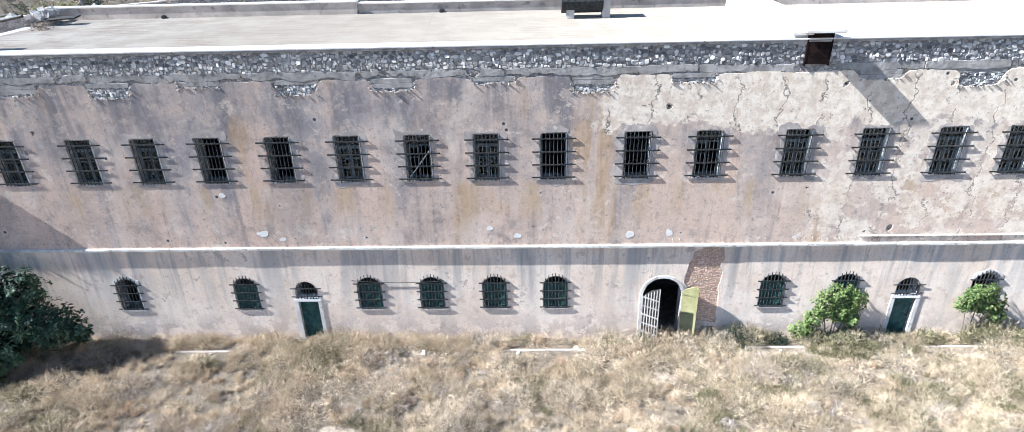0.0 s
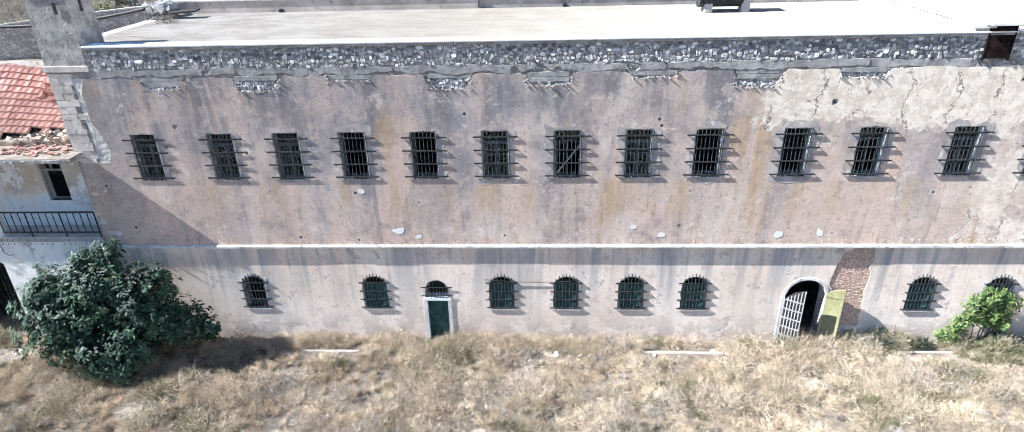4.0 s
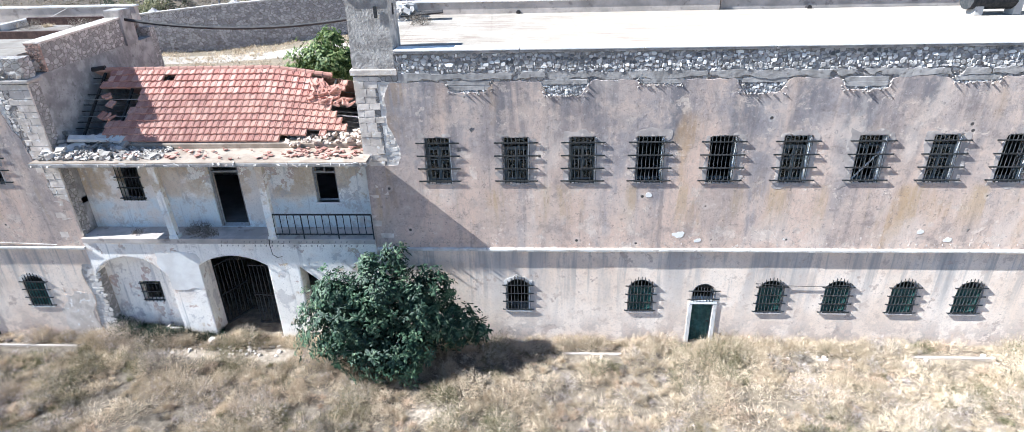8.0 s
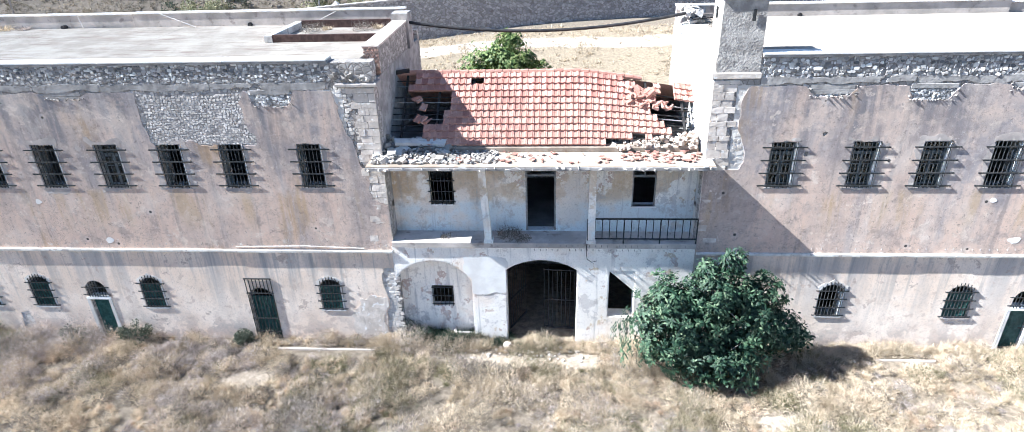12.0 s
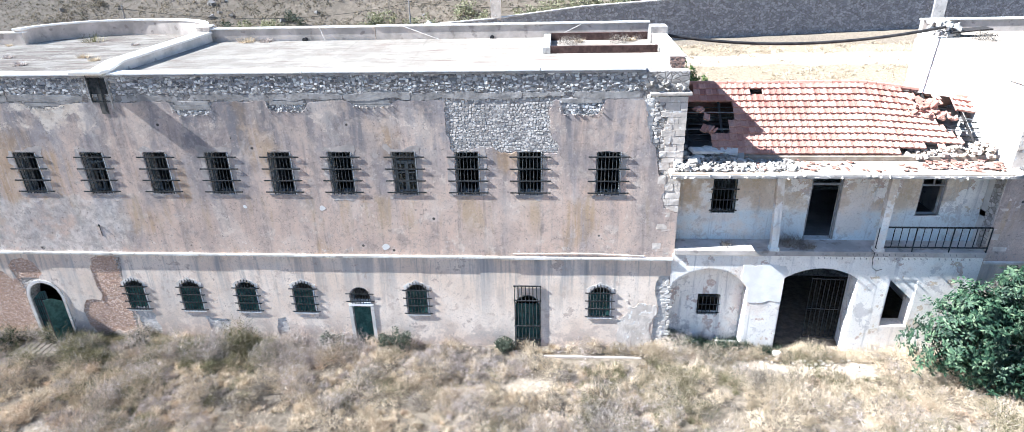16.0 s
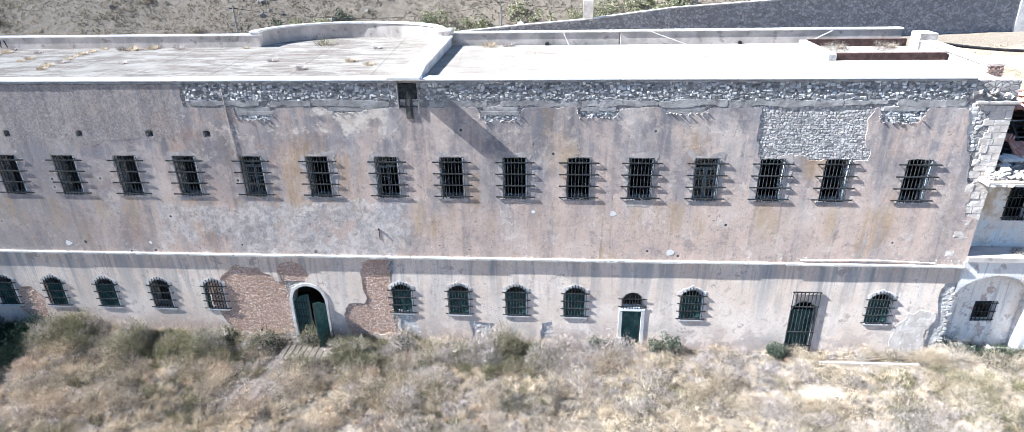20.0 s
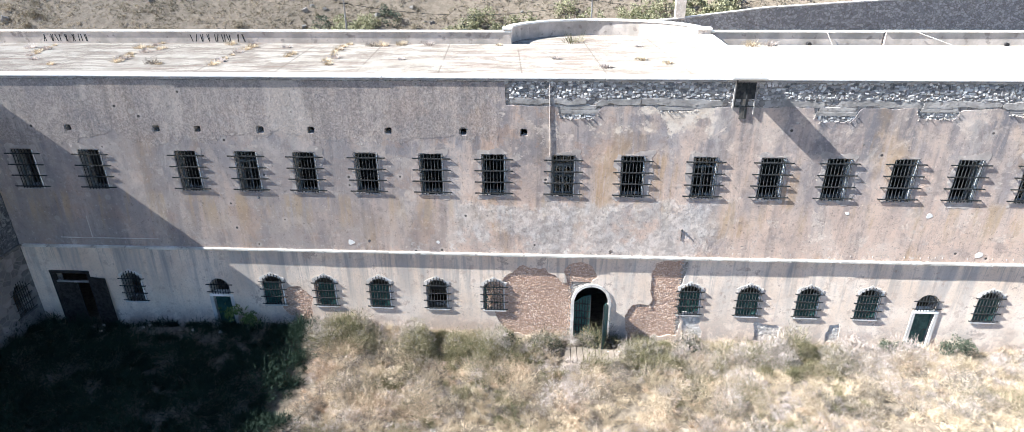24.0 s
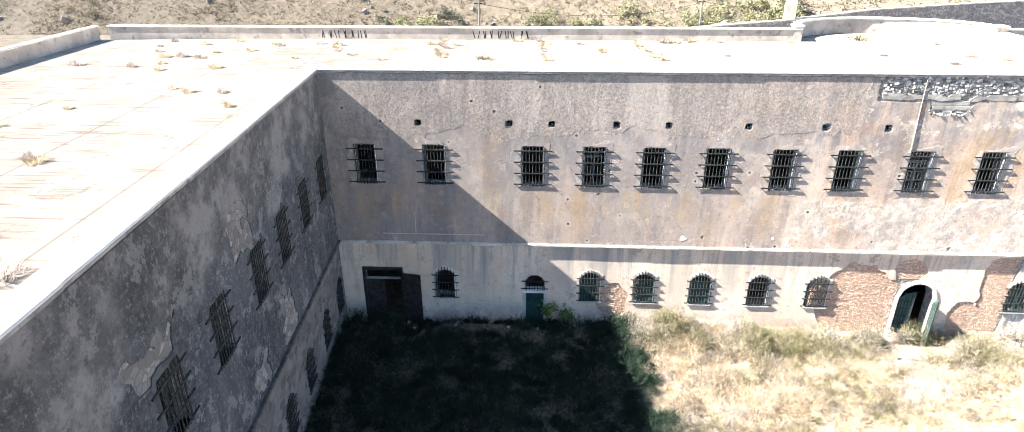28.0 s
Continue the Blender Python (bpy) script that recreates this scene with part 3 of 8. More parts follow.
class Mesh:
    def __init__(self):
        self.v, self.f = [], []

    def add(self, verts, faces):
        k = len(self.v)
        self.v += [tuple(p) for p in verts]
        self.f += [tuple(i + k for i in f) for f in faces]
        return self

    def box(self, x0, x1, y0, y1, z0, z1, jit=0.0, rng=None):
        p = [(x, y, z) for z in (z0, z1) for y in (y0, y1) for x in (x0, x1)]
        if jit:
            p = [tuple(c + rng.uniform(-jit, jit) for c in q) for q in p]
        return self.add(p, [(0, 2, 3, 1), (4, 5, 7, 6), (0, 1, 5, 4), (2, 6, 7, 3), (0, 4, 6, 2), (1, 3, 7, 5)])

    def slab(self, x0, x1, y0, y1, z0, z1, c=0.02):
        """A box whose long edges are chamfered by c."""
        pts = []
        for z, i in ((z0, c), (z0 + c, 0), (z1 - c, 0), (z1, c)):
            pts += [(x0 + i, y0 + i, z), (x1 - i, y0 + i, z), (x1 - i, y1 - i, z), (x0 + i, y1 - i, z)]
        f = [(3, 2, 1, 0), (12, 13, 14, 15)]
        for k in (0, 4, 8):
            f += [(k + a, k + (a + 1) % 4, k + 4 + (a + 1) % 4, k + 4 + a) for a in range(4)]
        return self.add(pts, f)

    def rod(self, a, b, r, n=6, r2=None):
        a, b = Vector(a), Vector(b)
        w = (b - a).normalized()
        u = w.orthogonal().normalized()
        s = w.cross(u)
        r2 = r if r2 is None else r2
        ring = [(math.cos(2 * math.pi * i / n), math.sin(2 * math.pi * i / n)) for i in range(n)]
        p = [a + (u * c + s * d) * r for c, d in ring] + [b + (u * c + s * d) * r2 for c, d in ring]
        return self.add(p, [(i, (i + 1) % n, n + (i + 1) % n, n + i) for i in range(n)] + [tuple(range(n))[::-1], tuple(range(n, 2 * n))])

    def stone(self, c, s, rng, flat=0.0):
        """An irregular rounded stone of half sizes s round c."""
        p = []
        for k, (z, m) in enumerate(((-1, 0.66), (0.0, 1.0), (1, 0.66))):
            for i in range(6):
                a = 2 * math.pi * (i + 0.5 * (k % 2)) / 6 + rng.uniform(-0.25, 0.25)
                q = m * rng.uniform(0.8, 1.15)
                p.append((c[0] + math.cos(a) * s[0] * q, c[1] + math.sin(a) * s[1] * q, c[2] + (z + rng.uniform(-0.15, 0.15)) * s[2]))
        f = [(5, 4, 3, 2, 1, 0), (12, 13, 14, 15, 16, 17)]
        for k in (0, 6):
            f += [(k + i, k + (i + 1) % 6, k + 6 + (i + 1) % 6, k + 6 + i) for i in range(6)]
        return self.add(p, f)

    def face_stone(self, x, z, sx, sz, deep, rng):
        """A wall stone with a flat, slightly tilted face standing proud of the wall by deep."""
        n = rng.choice((5, 6, 6, 7))
        turn = rng.uniform(0, 1)
        tx, tz = deep * rng.uniform(-0.3, 0.3), deep * rng.uniform(-0.3, 0.3)
        rim, top = [], []
        for k in range(n):
            a = 2 * math.pi * (k + turn) / n + rng.uniform(-0.2, 0.2)
            q = rng.uniform(0.92, 1.12)
            c, d = math.cos(a) * q, math.sin(a) * q
            c, d = max(-0.92, min(0.92, c * 1.12)), max(-0.92, min(0.92, d * 1.12))
            rim.append((x + c * sx, 0.01, z + d * sz))
            top.append((x + c * sx * 0.84, -deep + tx * c + tz * d, z + d * sz * 0.84))
        return self.add(rim + top, [(k, (k + 1) % n, n + (k + 1) % n, n + k) for k in range(n)] + [tuple(range(n, 2 * n))])

    def tube(self, pts, r, n=7):
        """One swept round tube along the points."""
        pts = [Vector(p) for p in pts]
        rings = []
        for i, p in enumerate(pts):
            w = (pts[min(i + 1, len(pts) - 1)] - pts[max(i - 1, 0)]).normalized()
            u = w.cross(Vector((0.13, 0.2, 1))).normalized()
            s = w.cross(u)
            rings += [p + (u * math.cos(2 * math.pi * k / n) + s * math.sin(2 * math.pi * k / n)) * r for k in range(n)]
        f = [(i * n + k, i * n + (k + 1) % n, (i + 1) * n + (k + 1) % n, (i + 1) * n + k) for i in range(len(pts) - 1) for k in range(n)]
        return self.add(rings, f)

    def chunk(self, c, s, rng):
        """A broken block of half sizes s, turned at random."""
        q = Euler([rng.uniform(-0.5, 0.5), rng.uniform(-0.5, 0.5), rng.uniform(0, 6.3)]).to_matrix()
        p = [Vector(c) + q @ Vector([a * b * rng.uniform(0.6, 1.15) for a, b in zip((x, y, z), s)]) for z in (-1, 1) for y in (-1, 1) for x in (-1, 1)]
        return self.add(p, [(0, 2, 3, 1), (4, 5, 7, 6), (0, 1, 5, 4), (2, 6, 7, 3), (0, 4, 6, 2), (1, 3, 7, 5)])

    def data(self, name, mat, smooth=False):
        me = bpy.data.meshes.new(name)
        me.from_pydata(self.v, [], self.f)
        me.materials.append(mat)
        if smooth:
            me.polygons.foreach_set("use_smooth", [True] * len(me.polygons))
        me.update()
        return me


def part(name, m, mat, parent=None, label="", smooth=False):
    ob = new(name, m.data(name, mat, smooth) if isinstance(m, Mesh) else m)
    if parent:
        ob.parent = parent
    if label:
        ob["label"] = label
    return ob


def thing(name, label, category, group="", at=(0, 0, 0), kind=""):
    ob = new(name)
    ob.empty_display_size = 0.2
    ob.location = at
    return tagged(ob, label, category, group, kind)


def structure(name, m, mat, label, category="", smooth=False):
    return tagged(part(name, m, mat, smooth=smooth), label, category or name.split("_")[0], kind="structure")


def arrays(name, verts, quads, mat, smooth=False):
    """A mesh from numpy arrays of vertices and faces of one length."""
    me = bpy.data.meshes.new(name)
    n, k = quads.shape
    me.vertices.add(len(verts))
    me.vertices.foreach_set("co", np.ascontiguousarray(verts, dtype=np.float32).ravel())
    me.loops.add(n * k)
    me.loops.foreach_set("vertex_index", np.ascontiguousarray(quads, dtype=np.int32).ravel())
    me.polygons.add(n)
    me.polygons.foreach_set("loop_start", np.arange(0, n * k, k, dtype=np.int32))
    if smooth:
        me.polygons.foreach_set("use_smooth", np.ones(n, dtype=bool))
    me.materials.append(mat)
    me.update(calc_edges=True)
    return me


def vnoise(x, z, seed=0):
    """Smooth lattice noise in 0..1 over numpy arrays."""
    xi, zi = np.floor(x), np.floor(z)
    fx, fz = x - xi, z - zi
    fx, fz = fx * fx * (3 - 2 * fx), fz * fz * (3 - 2 * fz)

    def h(a, b):
        s = np.sin(a * 127.1 + b * 311.7 + seed * 74.7) * 43758.5453
        return s - np.floor(s)
    return (h(xi, zi) * (1 - fx) + h(xi + 1, zi) * fx) * (1 - fz) + (h(xi, zi + 1) * (1 - fx) + h(xi + 1, zi + 1) * fx) * fz


def fbm(x, z, seed=0, octaves=4):
    total, amp = 0.0, 0.5
    for k in range(octaves):
        total = total + amp * vnoise(x * 2 ** k, z * 2 ** k, seed + k)
        amp *= 0.5
    return total


def skin(x0, x1, z0, z1, step, field, out, thick, place):
    """A plaster coat over a wall: it covers where field(x, z) > 0, with a broken rim of its thickness."""
    nx, nz = int(round((x1 - x0) / step)), int(round((z1 - z0) / step))
    gx, gz = np.meshgrid(np.linspace(x0, x1, nx + 1), np.linspace(z0, z1, nz + 1))
    val = field(gx, gz)
    m = Mesh()
    seen = {}

    def vert(key, x, z):
        if key not in seen:
            seen[key] = len(m.v)
            m.v.append(place(x, out, z))
        return seen[key]
    rim = []
    for j in range(nz):
        for i in range(nx):
            c = ((j, i), (j, i + 1), (j + 1, i + 1), (j + 1, i))
            s = [val[k] for k in c]
            if max(s) <= 0:
                continue
            if min(s) > 0:
                m.f.append(tuple(vert(k, gx[k], gz[k]) for k in c))
                continue
            poly, flags = [], []
            for k in range(4):
                a, b, va, vb = c[k], c[(k + 1) % 4], s[k], s[(k + 1) % 4]
                if va > 0:
                    poly.append(vert(a, gx[a], gz[a])), flags.append(0)
                if (va > 0) != (vb > 0):
                    t = va / (va - vb)
                    poly.append(vert((min(a, b), max(a, b)), gx[a] + t * (gx[b] - gx[a]), gz[a] + t * (gz[b] - gz[a])))
                    flags.append(1)
            if len(poly) > 2:
                m.f.append(tuple(poly))
                for k in range(len(poly)):
                    if flags[k] and flags[(k + 1) % len(poly)]:
                        rim.append((poly[k], poly[(k + 1) % len(poly)]))
    back = {}
    deep = Vector(place(0, out + thick, 0)) - Vector(place(0, out, 0))
    for a, b in rim:
        for k in (a, b):
            if k not in back:
                back[k] = len(m.v)
                m.v.append(tuple(Vector(m.v[k]) + deep))
        m.f.append((b, a, back[a], back[b]))
    return m


def arch_top(x, half, rise):
    """Height over the springing of a segmental arch of that half width and rise."""
    r = (half * half + rise * rise) / (2 * rise)
    return np.sqrt(np.maximum(r * r - x * x, 0)) - (r - rise)


def inside(x, z, o, grow=0.0):
    """Above 0 inside the opening o = (x, half width, foot, springing, rise)."""
    cx, half, foot, spring, rise = o
    half = half + grow
    top = spring + grow + (arch_top(np.clip(x - cx, -half, half), half, rise) if rise else 0)
    return np.minimum(np.minimum(half - np.abs(x - cx), z - foot + grow), top - z)


def wall_mesh(x0, x1, z0, z1, y0, y1, openings):
    """A wall from y0 (face) to y1 with openings right through, each with its reveals and its arch."""
    m = Mesh()
    edges = sorted({x0, x1, *(o[0] - o[1] for o in openings), *(o[0] + o[1] for o in openings)})
    for a, b in zip(edges, edges[1:]):
        mid = (a + b) / 2
        cuts = sorted((o[2], o[3] + o[4]) for o in openings if abs(mid - o[0]) < o[1])
        z = z0
        for lo, hi in cuts + [(z1, z1)]:
            if lo > z + 1e-6:
                m.box(a, b, y0, y1, z, lo)
            z = max(z, hi)
    for cx, half, foot, spring, rise in openings:
        if not rise:
            continue
        n = 8
        us = [-half + 2 * half * k / n for k in range(n + 1)]
        hs = [spring + float(arch_top(np.array(u), half, rise)) for u in us]
        top = spring + rise + 0.01
        for k in range(n):
            a, b, ha, hb = cx + us[k], cx + us[k + 1], hs[k], hs[k + 1]
            m.add([(a, y0, ha), (b, y0, hb), (b, y0, top), (a, y0, top), (a, y1, ha), (b, y1, hb), (b, y1, top), (a, y1, top)],
                  [(0, 1, 2, 3), (4, 7, 6, 5), (0, 4, 5, 1)])
    return m

# ---- plan ----
TOP = 13.05
UP_E = [-0.4, 2.7, 5.32, 7.94, 10.72, 13.5, 16.28, 19.0, 21.63, 24.9, 27.66, 31.06, 33.95, 36.83, 39.45, 42.3]
UP_W = [-19.4, -22.7, -25.36, -28.07, -30.85, -33.53, -36.32, -39.1, -42.0, -45.13, -48.2, -51.3, -54.1, -57.05, -59.88, -62.56, -65.37, -69.9, -73.13]
LOW_E = [2.65, 8.0, 13.53, 16.3, 19.07, 21.73, 31.1, 34.2, 40.0, 43.2]
LOW_W = [-19.55, -28.08, -33.56, -36.36, -39.15, -41.95, -51.4, -54.2, -57.05, -59.8, -62.45, -69.7]
DOOR_E, DOOR_W = [10.7, 36.84], [-30.84, -65.2]
ARCH_E, ARCH_W, GATE_W, BIG_W = 26.38, -46.66, -22.9, -72.85
UP_G = [-1.52, -4.42, -7.33, -10.0, -13.2, -16.15, -19.1, -22.0]
LOW_G = [-1.05, -3.87, -6.8, -9.6, -12.5, -15.4, -18.3]
HOLES_W = [-70.57, -66.45, -64.55, -61.66, -59.38, -55.92, -52.6, -49.95]
HOLES_E = [(27.48, 11.6), (25.99, 10.75), (32.4, 11.5), (36.25, 11.45)]
NOTCH = [0.97, 4.6, 8.14, 11.9, 15.56, 19.36, 23.1, 26.8, 33.6, 37.2, 40.9, 44.6, -47.6, -43.5, -36.9, -32.8, -29.2, -20.6]
WING = pose(-74.95, 0, 0, 0, 0, 95.4)


def up_open(x, dz=0.0):
    return (x, 0.5, 7.84 + dz, 9.74 + dz, 0)


def low_open(x, dz=0.0):
    return (x, 0.5, 1.66 + dz, 2.88 + dz, 0.36)


def door_open(x):
    return (x, 0.46, -0.15, 2.62, 0.42)


OPEN_E = [up_open(x) for x in UP_E] + [low_open(x) for x in LOW_E] + [door_open(x) for x in DOOR_E] + [(ARCH_E, 0.84, -0.2, 2.4, 0.75)]
OPEN_W = [up_open(x) for x in UP_W] + [low_open(x) for x in LOW_W] + [door_open(x) for x in DOOR_W]
OPEN_W += [(ARCH_W, 0.82, -0.2, 2.35, 0.75), (GATE_W, 0.56, -0.1, 2.25, 0.5), (BIG_W, 1.0, -0.1, 3.3, 0)]
OPEN_W += [(x, 0.13, 10.68, 10.93, 0) for x in HOLES_W]
OPEN_E += [(x, 0.05, z - 0.05, z + 0.05, 0) for x, z in HOLES_E]
OPEN_G = [up_open(x, -0.17) for x in UP_G] + [low_open(x, -0.22) for x in LOW_G]

# ---- ground ----


def spread(a, b, fine, far, grow=1.25):
    """Coordinates, close between a and b and ever wider out to far."""
    mid = list(np.arange(a, b + fine / 2, fine))
    up, step = [mid[-1]], fine
    while up[-1] < far:
        step *= grow
        up.append(up[-1] + step)
    low, step = [mid[0]], fine
    while low[-1] > -far:
        step *= grow
        low.append(low[-1] - step)
    return np.array(low[:0:-1] + mid + up[1:])


gx = spread(-92, 50, 0.6, 1500)
gy = spread(-14, 2, 0.4, 1500, 1.2)
gy = np.concatenate([gy[gy < 78], np.arange(80, 240, 3.0), gy[gy > 245]])
GX, GY = np.meshgrid(gx, gy)


def ground_z(x, y):
    near = 0.22 * (fbm(x * 0.35, y * 0.35, 3) - 0.5) + 0.35 * (fbm(x * 0.07, y * 0.07, 9) - 0.5)
    # beyond the perimeter wall the land drops into a dry valley and climbs again
    dip = np.clip((y - 92) / 40, 0, 1)
    slope = np.clip(y - 130 - 16 * (fbm(x * 0.012, y * 0 + 2, 21) - 0.5), 0, 260)
    hill = -8.5 * dip * dip * (3 - 2 * dip) + slope * 0.62 + np.clip(slope / 8, 0, 1) * 5.0 * (fbm(x * 0.05, y * 0.05, 27) - 0.5)
    a, b = np.clip((y - 35) / 31, 0, 1), np.clip((x + 45) / 40, 0, 1)
    rise = 2.6 * a * a * (3 - 2 * a) * b * b * (3 - 2 * b)
    bank = 0.5 * np.clip((-49 - x) / 7, 0, 1) * np.clip((-0.1 - y) / 0.5, 0, 1)
    return bank + near * np.clip(1 - np.abs(y + 4) / 300, 0.2, 1) + rise + hill


gv = np.stack([GX, GY, ground_z(GX, GY)], -1).reshape(-1, 3)
nr, nc = GX.shape
gi = np.arange(nr * nc).reshape(nr, nc)
gq = np.stack([gi[:-1, :-1], gi[:-1, 1:], gi[1:, 1:], gi[1:, :-1]], -1).reshape(-1, 4)
ground = tagged(new("ground", arrays("ground", gv, gq, GROUND, True)), "dry bare earth and pale trodden soil of a courtyard", "ground", kind="structure")

# ---- outer walls ----
wall_east = structure("wall_east", wall_mesh(-3.4, 47, -0.5, TOP, 0.0, 0.62, OPEN_E), RUBBLE, "thick rubble masonry wall of the long two-storey prison block", "wall")
wall_west = structure("wall_west", wall_mesh(-75.3, -16.4, -0.5, TOP, 0.0, 0.62, OPEN_W), RUBBLE, "thick rubble masonry wall with two rows of barred windows", "wall")
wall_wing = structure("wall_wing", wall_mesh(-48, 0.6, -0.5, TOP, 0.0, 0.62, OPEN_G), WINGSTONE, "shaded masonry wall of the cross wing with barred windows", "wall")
wall_wing.matrix_basis = WING


def plain_box(name, label, mat, *dims, category=""):
    return structure(name, Mesh().box(*dims), mat, label, category)


def upper_field(openings, ends, bare):
    def f(x, z):
        edge = 11.98 + 0.10 * (fbm(x * 2.2, z * 0 + 3, 5) - 0.5)
        jag = 0.35 * (fbm(x * 3.0, z * 3.0, 12) - 0.5)
        notch = 0 * x
        for k, cx in enumerate(NOTCH):
            depth = 0.42 + 0.22 * math.sin(k * 2.3)
            notch = np.maximum(notch, depth / (1 + np.exp((np.abs(x - cx) - 0.82 - jag) / 0.05)))
        v = edge - notch - z + 0.12 * (fbm(x * 4, z * 4, 7) - 0.5)
        v = bare(x, z, v)
        for o in openings:
            worn = 0.03 + 0.03 * abs(math.sin(o[0] * 7.3))
            v = np.minimum(v, -inside(x, z, o, worn) + 0.13 * (fbm(x * 3.5, z * 3.5, 8) - 0.45))
        rng = random.Random(8)
        for k in range(34):
            cx, cz = rng.uniform(-74, 46), rng.choice((rng.uniform(4.95, 5.7), rng.uniform(5.0, 11.5)))
            r = rng.uniform(0.03, 0.11)
            near = np.abs(x - cx) < 1.0
            if near.any():
                d = r - np.sqrt((x - cx) ** 2 + ((z - cz) * rng.uniform(0.8, 1.9)) ** 2) + 0.24 * (fbm(x * 4, z * 4, k) - 0.45)
                v = np.where(near, np.minimum(v, -d), v)
        return ends(x, z, v)
    return f


def bare_east(x, z, v):
    q = x + 2.15 + 0.55 * (fbm(x * 1.2 + 4, z * 1.2, 14) - 0.5) + 0.25 * np.sin(z * 1.9)
    return np.where(z > 8.3 + 0.5 * vnoise(x, z, 3), np.minimum(v, q), v)


def bare_west(x, z, v):
    q = -17.25 - x + 0.9 * (fbm(x * 1.1, z * 1.1, 24) - 0.5) - 0.35 * np.clip(z - 9.5, 0, 3)
    v = np.where(z > 6.6 + vnoise(x, z, 3), np.minimum(v, q), v)
    n = 0.9 * (fbm(x * 1.3, z * 1.3, 44) - 0.5)
    patch = np.minimum(np.minimum(x + 26.1, -21.7 - x), z - 9.82) + n
    v = np.minimum(v, -patch)
    # roughcast stretch whose coat runs up to the capstones
    far = np.minimum(-50.75 - x + 0.2 * (fbm(x * 2, z * 2, 2) - 0.5), 13.0 - z)
    return np.maximum(v, far)


def lower_field(openings, bare, lobes=(), ragged=0.5):
    def f(x, z):
        v = np.full_like(x, 1.0) + 0 * z
        for cx, x0, x1, z0, z1 in bare:
            n = ragged * (fbm(x * 1.6, z * 1.6, cx) - 0.5)
            v = np.minimum(v, -(np.minimum(np.minimum(x - x0, x1 - x), np.minimum(z - z0, z1 - z)) + n))
        for cx, cz, rx, rz in lobes:
            d = 1 - np.sqrt(((x - cx) / rx) ** 2 + ((z - cz) / rz) ** 2)
            v = np.minimum(v, -d * min(rx, rz) + 0.45 * (fbm(x * 1.9, z * 1.9, 7) - 0.48))
        for o in openings:
            v = np.minimum(v, -inside(x, z, o, 0.05) + 0.06 * (fbm(x * 5, z * 5, 8) - 0.5))
        return v
    return f


def keep(x, z, v):
    return v


def flat(x, y, z):
    return (x, y, z)


LEDGE_Z = 4.74
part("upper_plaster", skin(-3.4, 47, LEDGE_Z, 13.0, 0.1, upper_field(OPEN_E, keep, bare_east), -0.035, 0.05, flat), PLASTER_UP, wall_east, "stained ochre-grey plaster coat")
part("lower_plaster", skin(-3.4, 47, -0.4, LEDGE_Z, 0.1, lower_field(OPEN_E, [(51, 27.35, 28.75, 0.9, 4.6)]), -0.035, 0.05, flat), PLASTER_LOW, wall_east, "streaked whitewashed plaster coat")
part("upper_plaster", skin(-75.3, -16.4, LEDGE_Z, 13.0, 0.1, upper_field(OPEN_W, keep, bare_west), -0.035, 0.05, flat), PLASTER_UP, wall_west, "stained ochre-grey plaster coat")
part("lower_plaster", skin(-75.3, -16.4, -0.4, LEDGE_Z, 0.1, lower_field(OPEN_W, [(63, -43.8, -42.3, 0.4, 4.6), (69, -17.05, -16.2, 0.2, 4.0), (65, -42.2, -41.2, 0.2, 1.55), (66, -38.7, -37.4, 0.2, 1.3), (67, -35.2, -34.6, 0.2, 1.4)],
     [(-49.6, 2.1, 1.8, 2.0), (-47.25, 3.75, 0.72, 0.72), (-48.3, 1.5, 1.1, 1.8), (-44.2, 1.1, 0.7, 1.1), (-61.35, 1.7, 0.75, 0.95)]), -0.035, 0.05, flat), PLASTER_LOW, wall_west, "streaked whitewashed plaster coat")
part("upper_plaster", skin(-48, 0.0, LEDGE_Z, 13.0, 0.14, lower_field(OPEN_G, [(71, -11.9, -10.2, 9.6, 11.6), (72, -8.7, -7.3, 4.9, 6.9), (73, -11.7, -10.8, 4.9, 6.1), (74, -17.6, -15.4, 9.4, 10.6)], (), 1.5), -0.035, 0.05, flat), PLASTER_WING, wall_wing, "mouldy grey plaster coat darkened for the wing's shade")
part("lower_plaster", skin(-48, 0.0, -0.4, LEDGE_Z, 0.16, lower_field(OPEN_G, []), -0.035, 0.05, flat), WINGLOW, wall_wing, "grey limed coat darkened for the wing's shade")


def repair_patches(wall, xs, seed, step=0.07, mat=REPAIR, dz=0.0):
    """Rough grey lime patches, a hand thick at most, trowelled round the window openings."""
    rng = random.Random(seed)
    for cx in xs:
        side, top, foot = rng.uniform(0.12, 0.32), rng.uniform(0.06, 0.3), rng.uniform(0.05, 0.22)
        k = rng.randint(0, 900)

        def f(x, z, cx=cx, side=side, top=top, foot=foot, k=k):
            n = 0.75 * (fbm(x * 1.7, z * 1.7, k) - 0.5)
            v = np.minimum(np.minimum(side + 0.5 - np.abs(x - cx), 9.74 + dz + top - z), z - 7.84 - dz + foot) + n
            return np.minimum(v, -inside(x, z, up_open(cx, dz), 0.05) + 0.03 * (fbm(x * 6, z * 6, k) - 0.5))
        part("lime_patch", skin(cx - 1.1, cx + 1.1, 7.4, 10.6, step, f, -0.040, 0.01, flat), mat, wall)


repair_patches(wall_east, UP_E, 3)
repair_patches(wall_west, UP_W, 4)
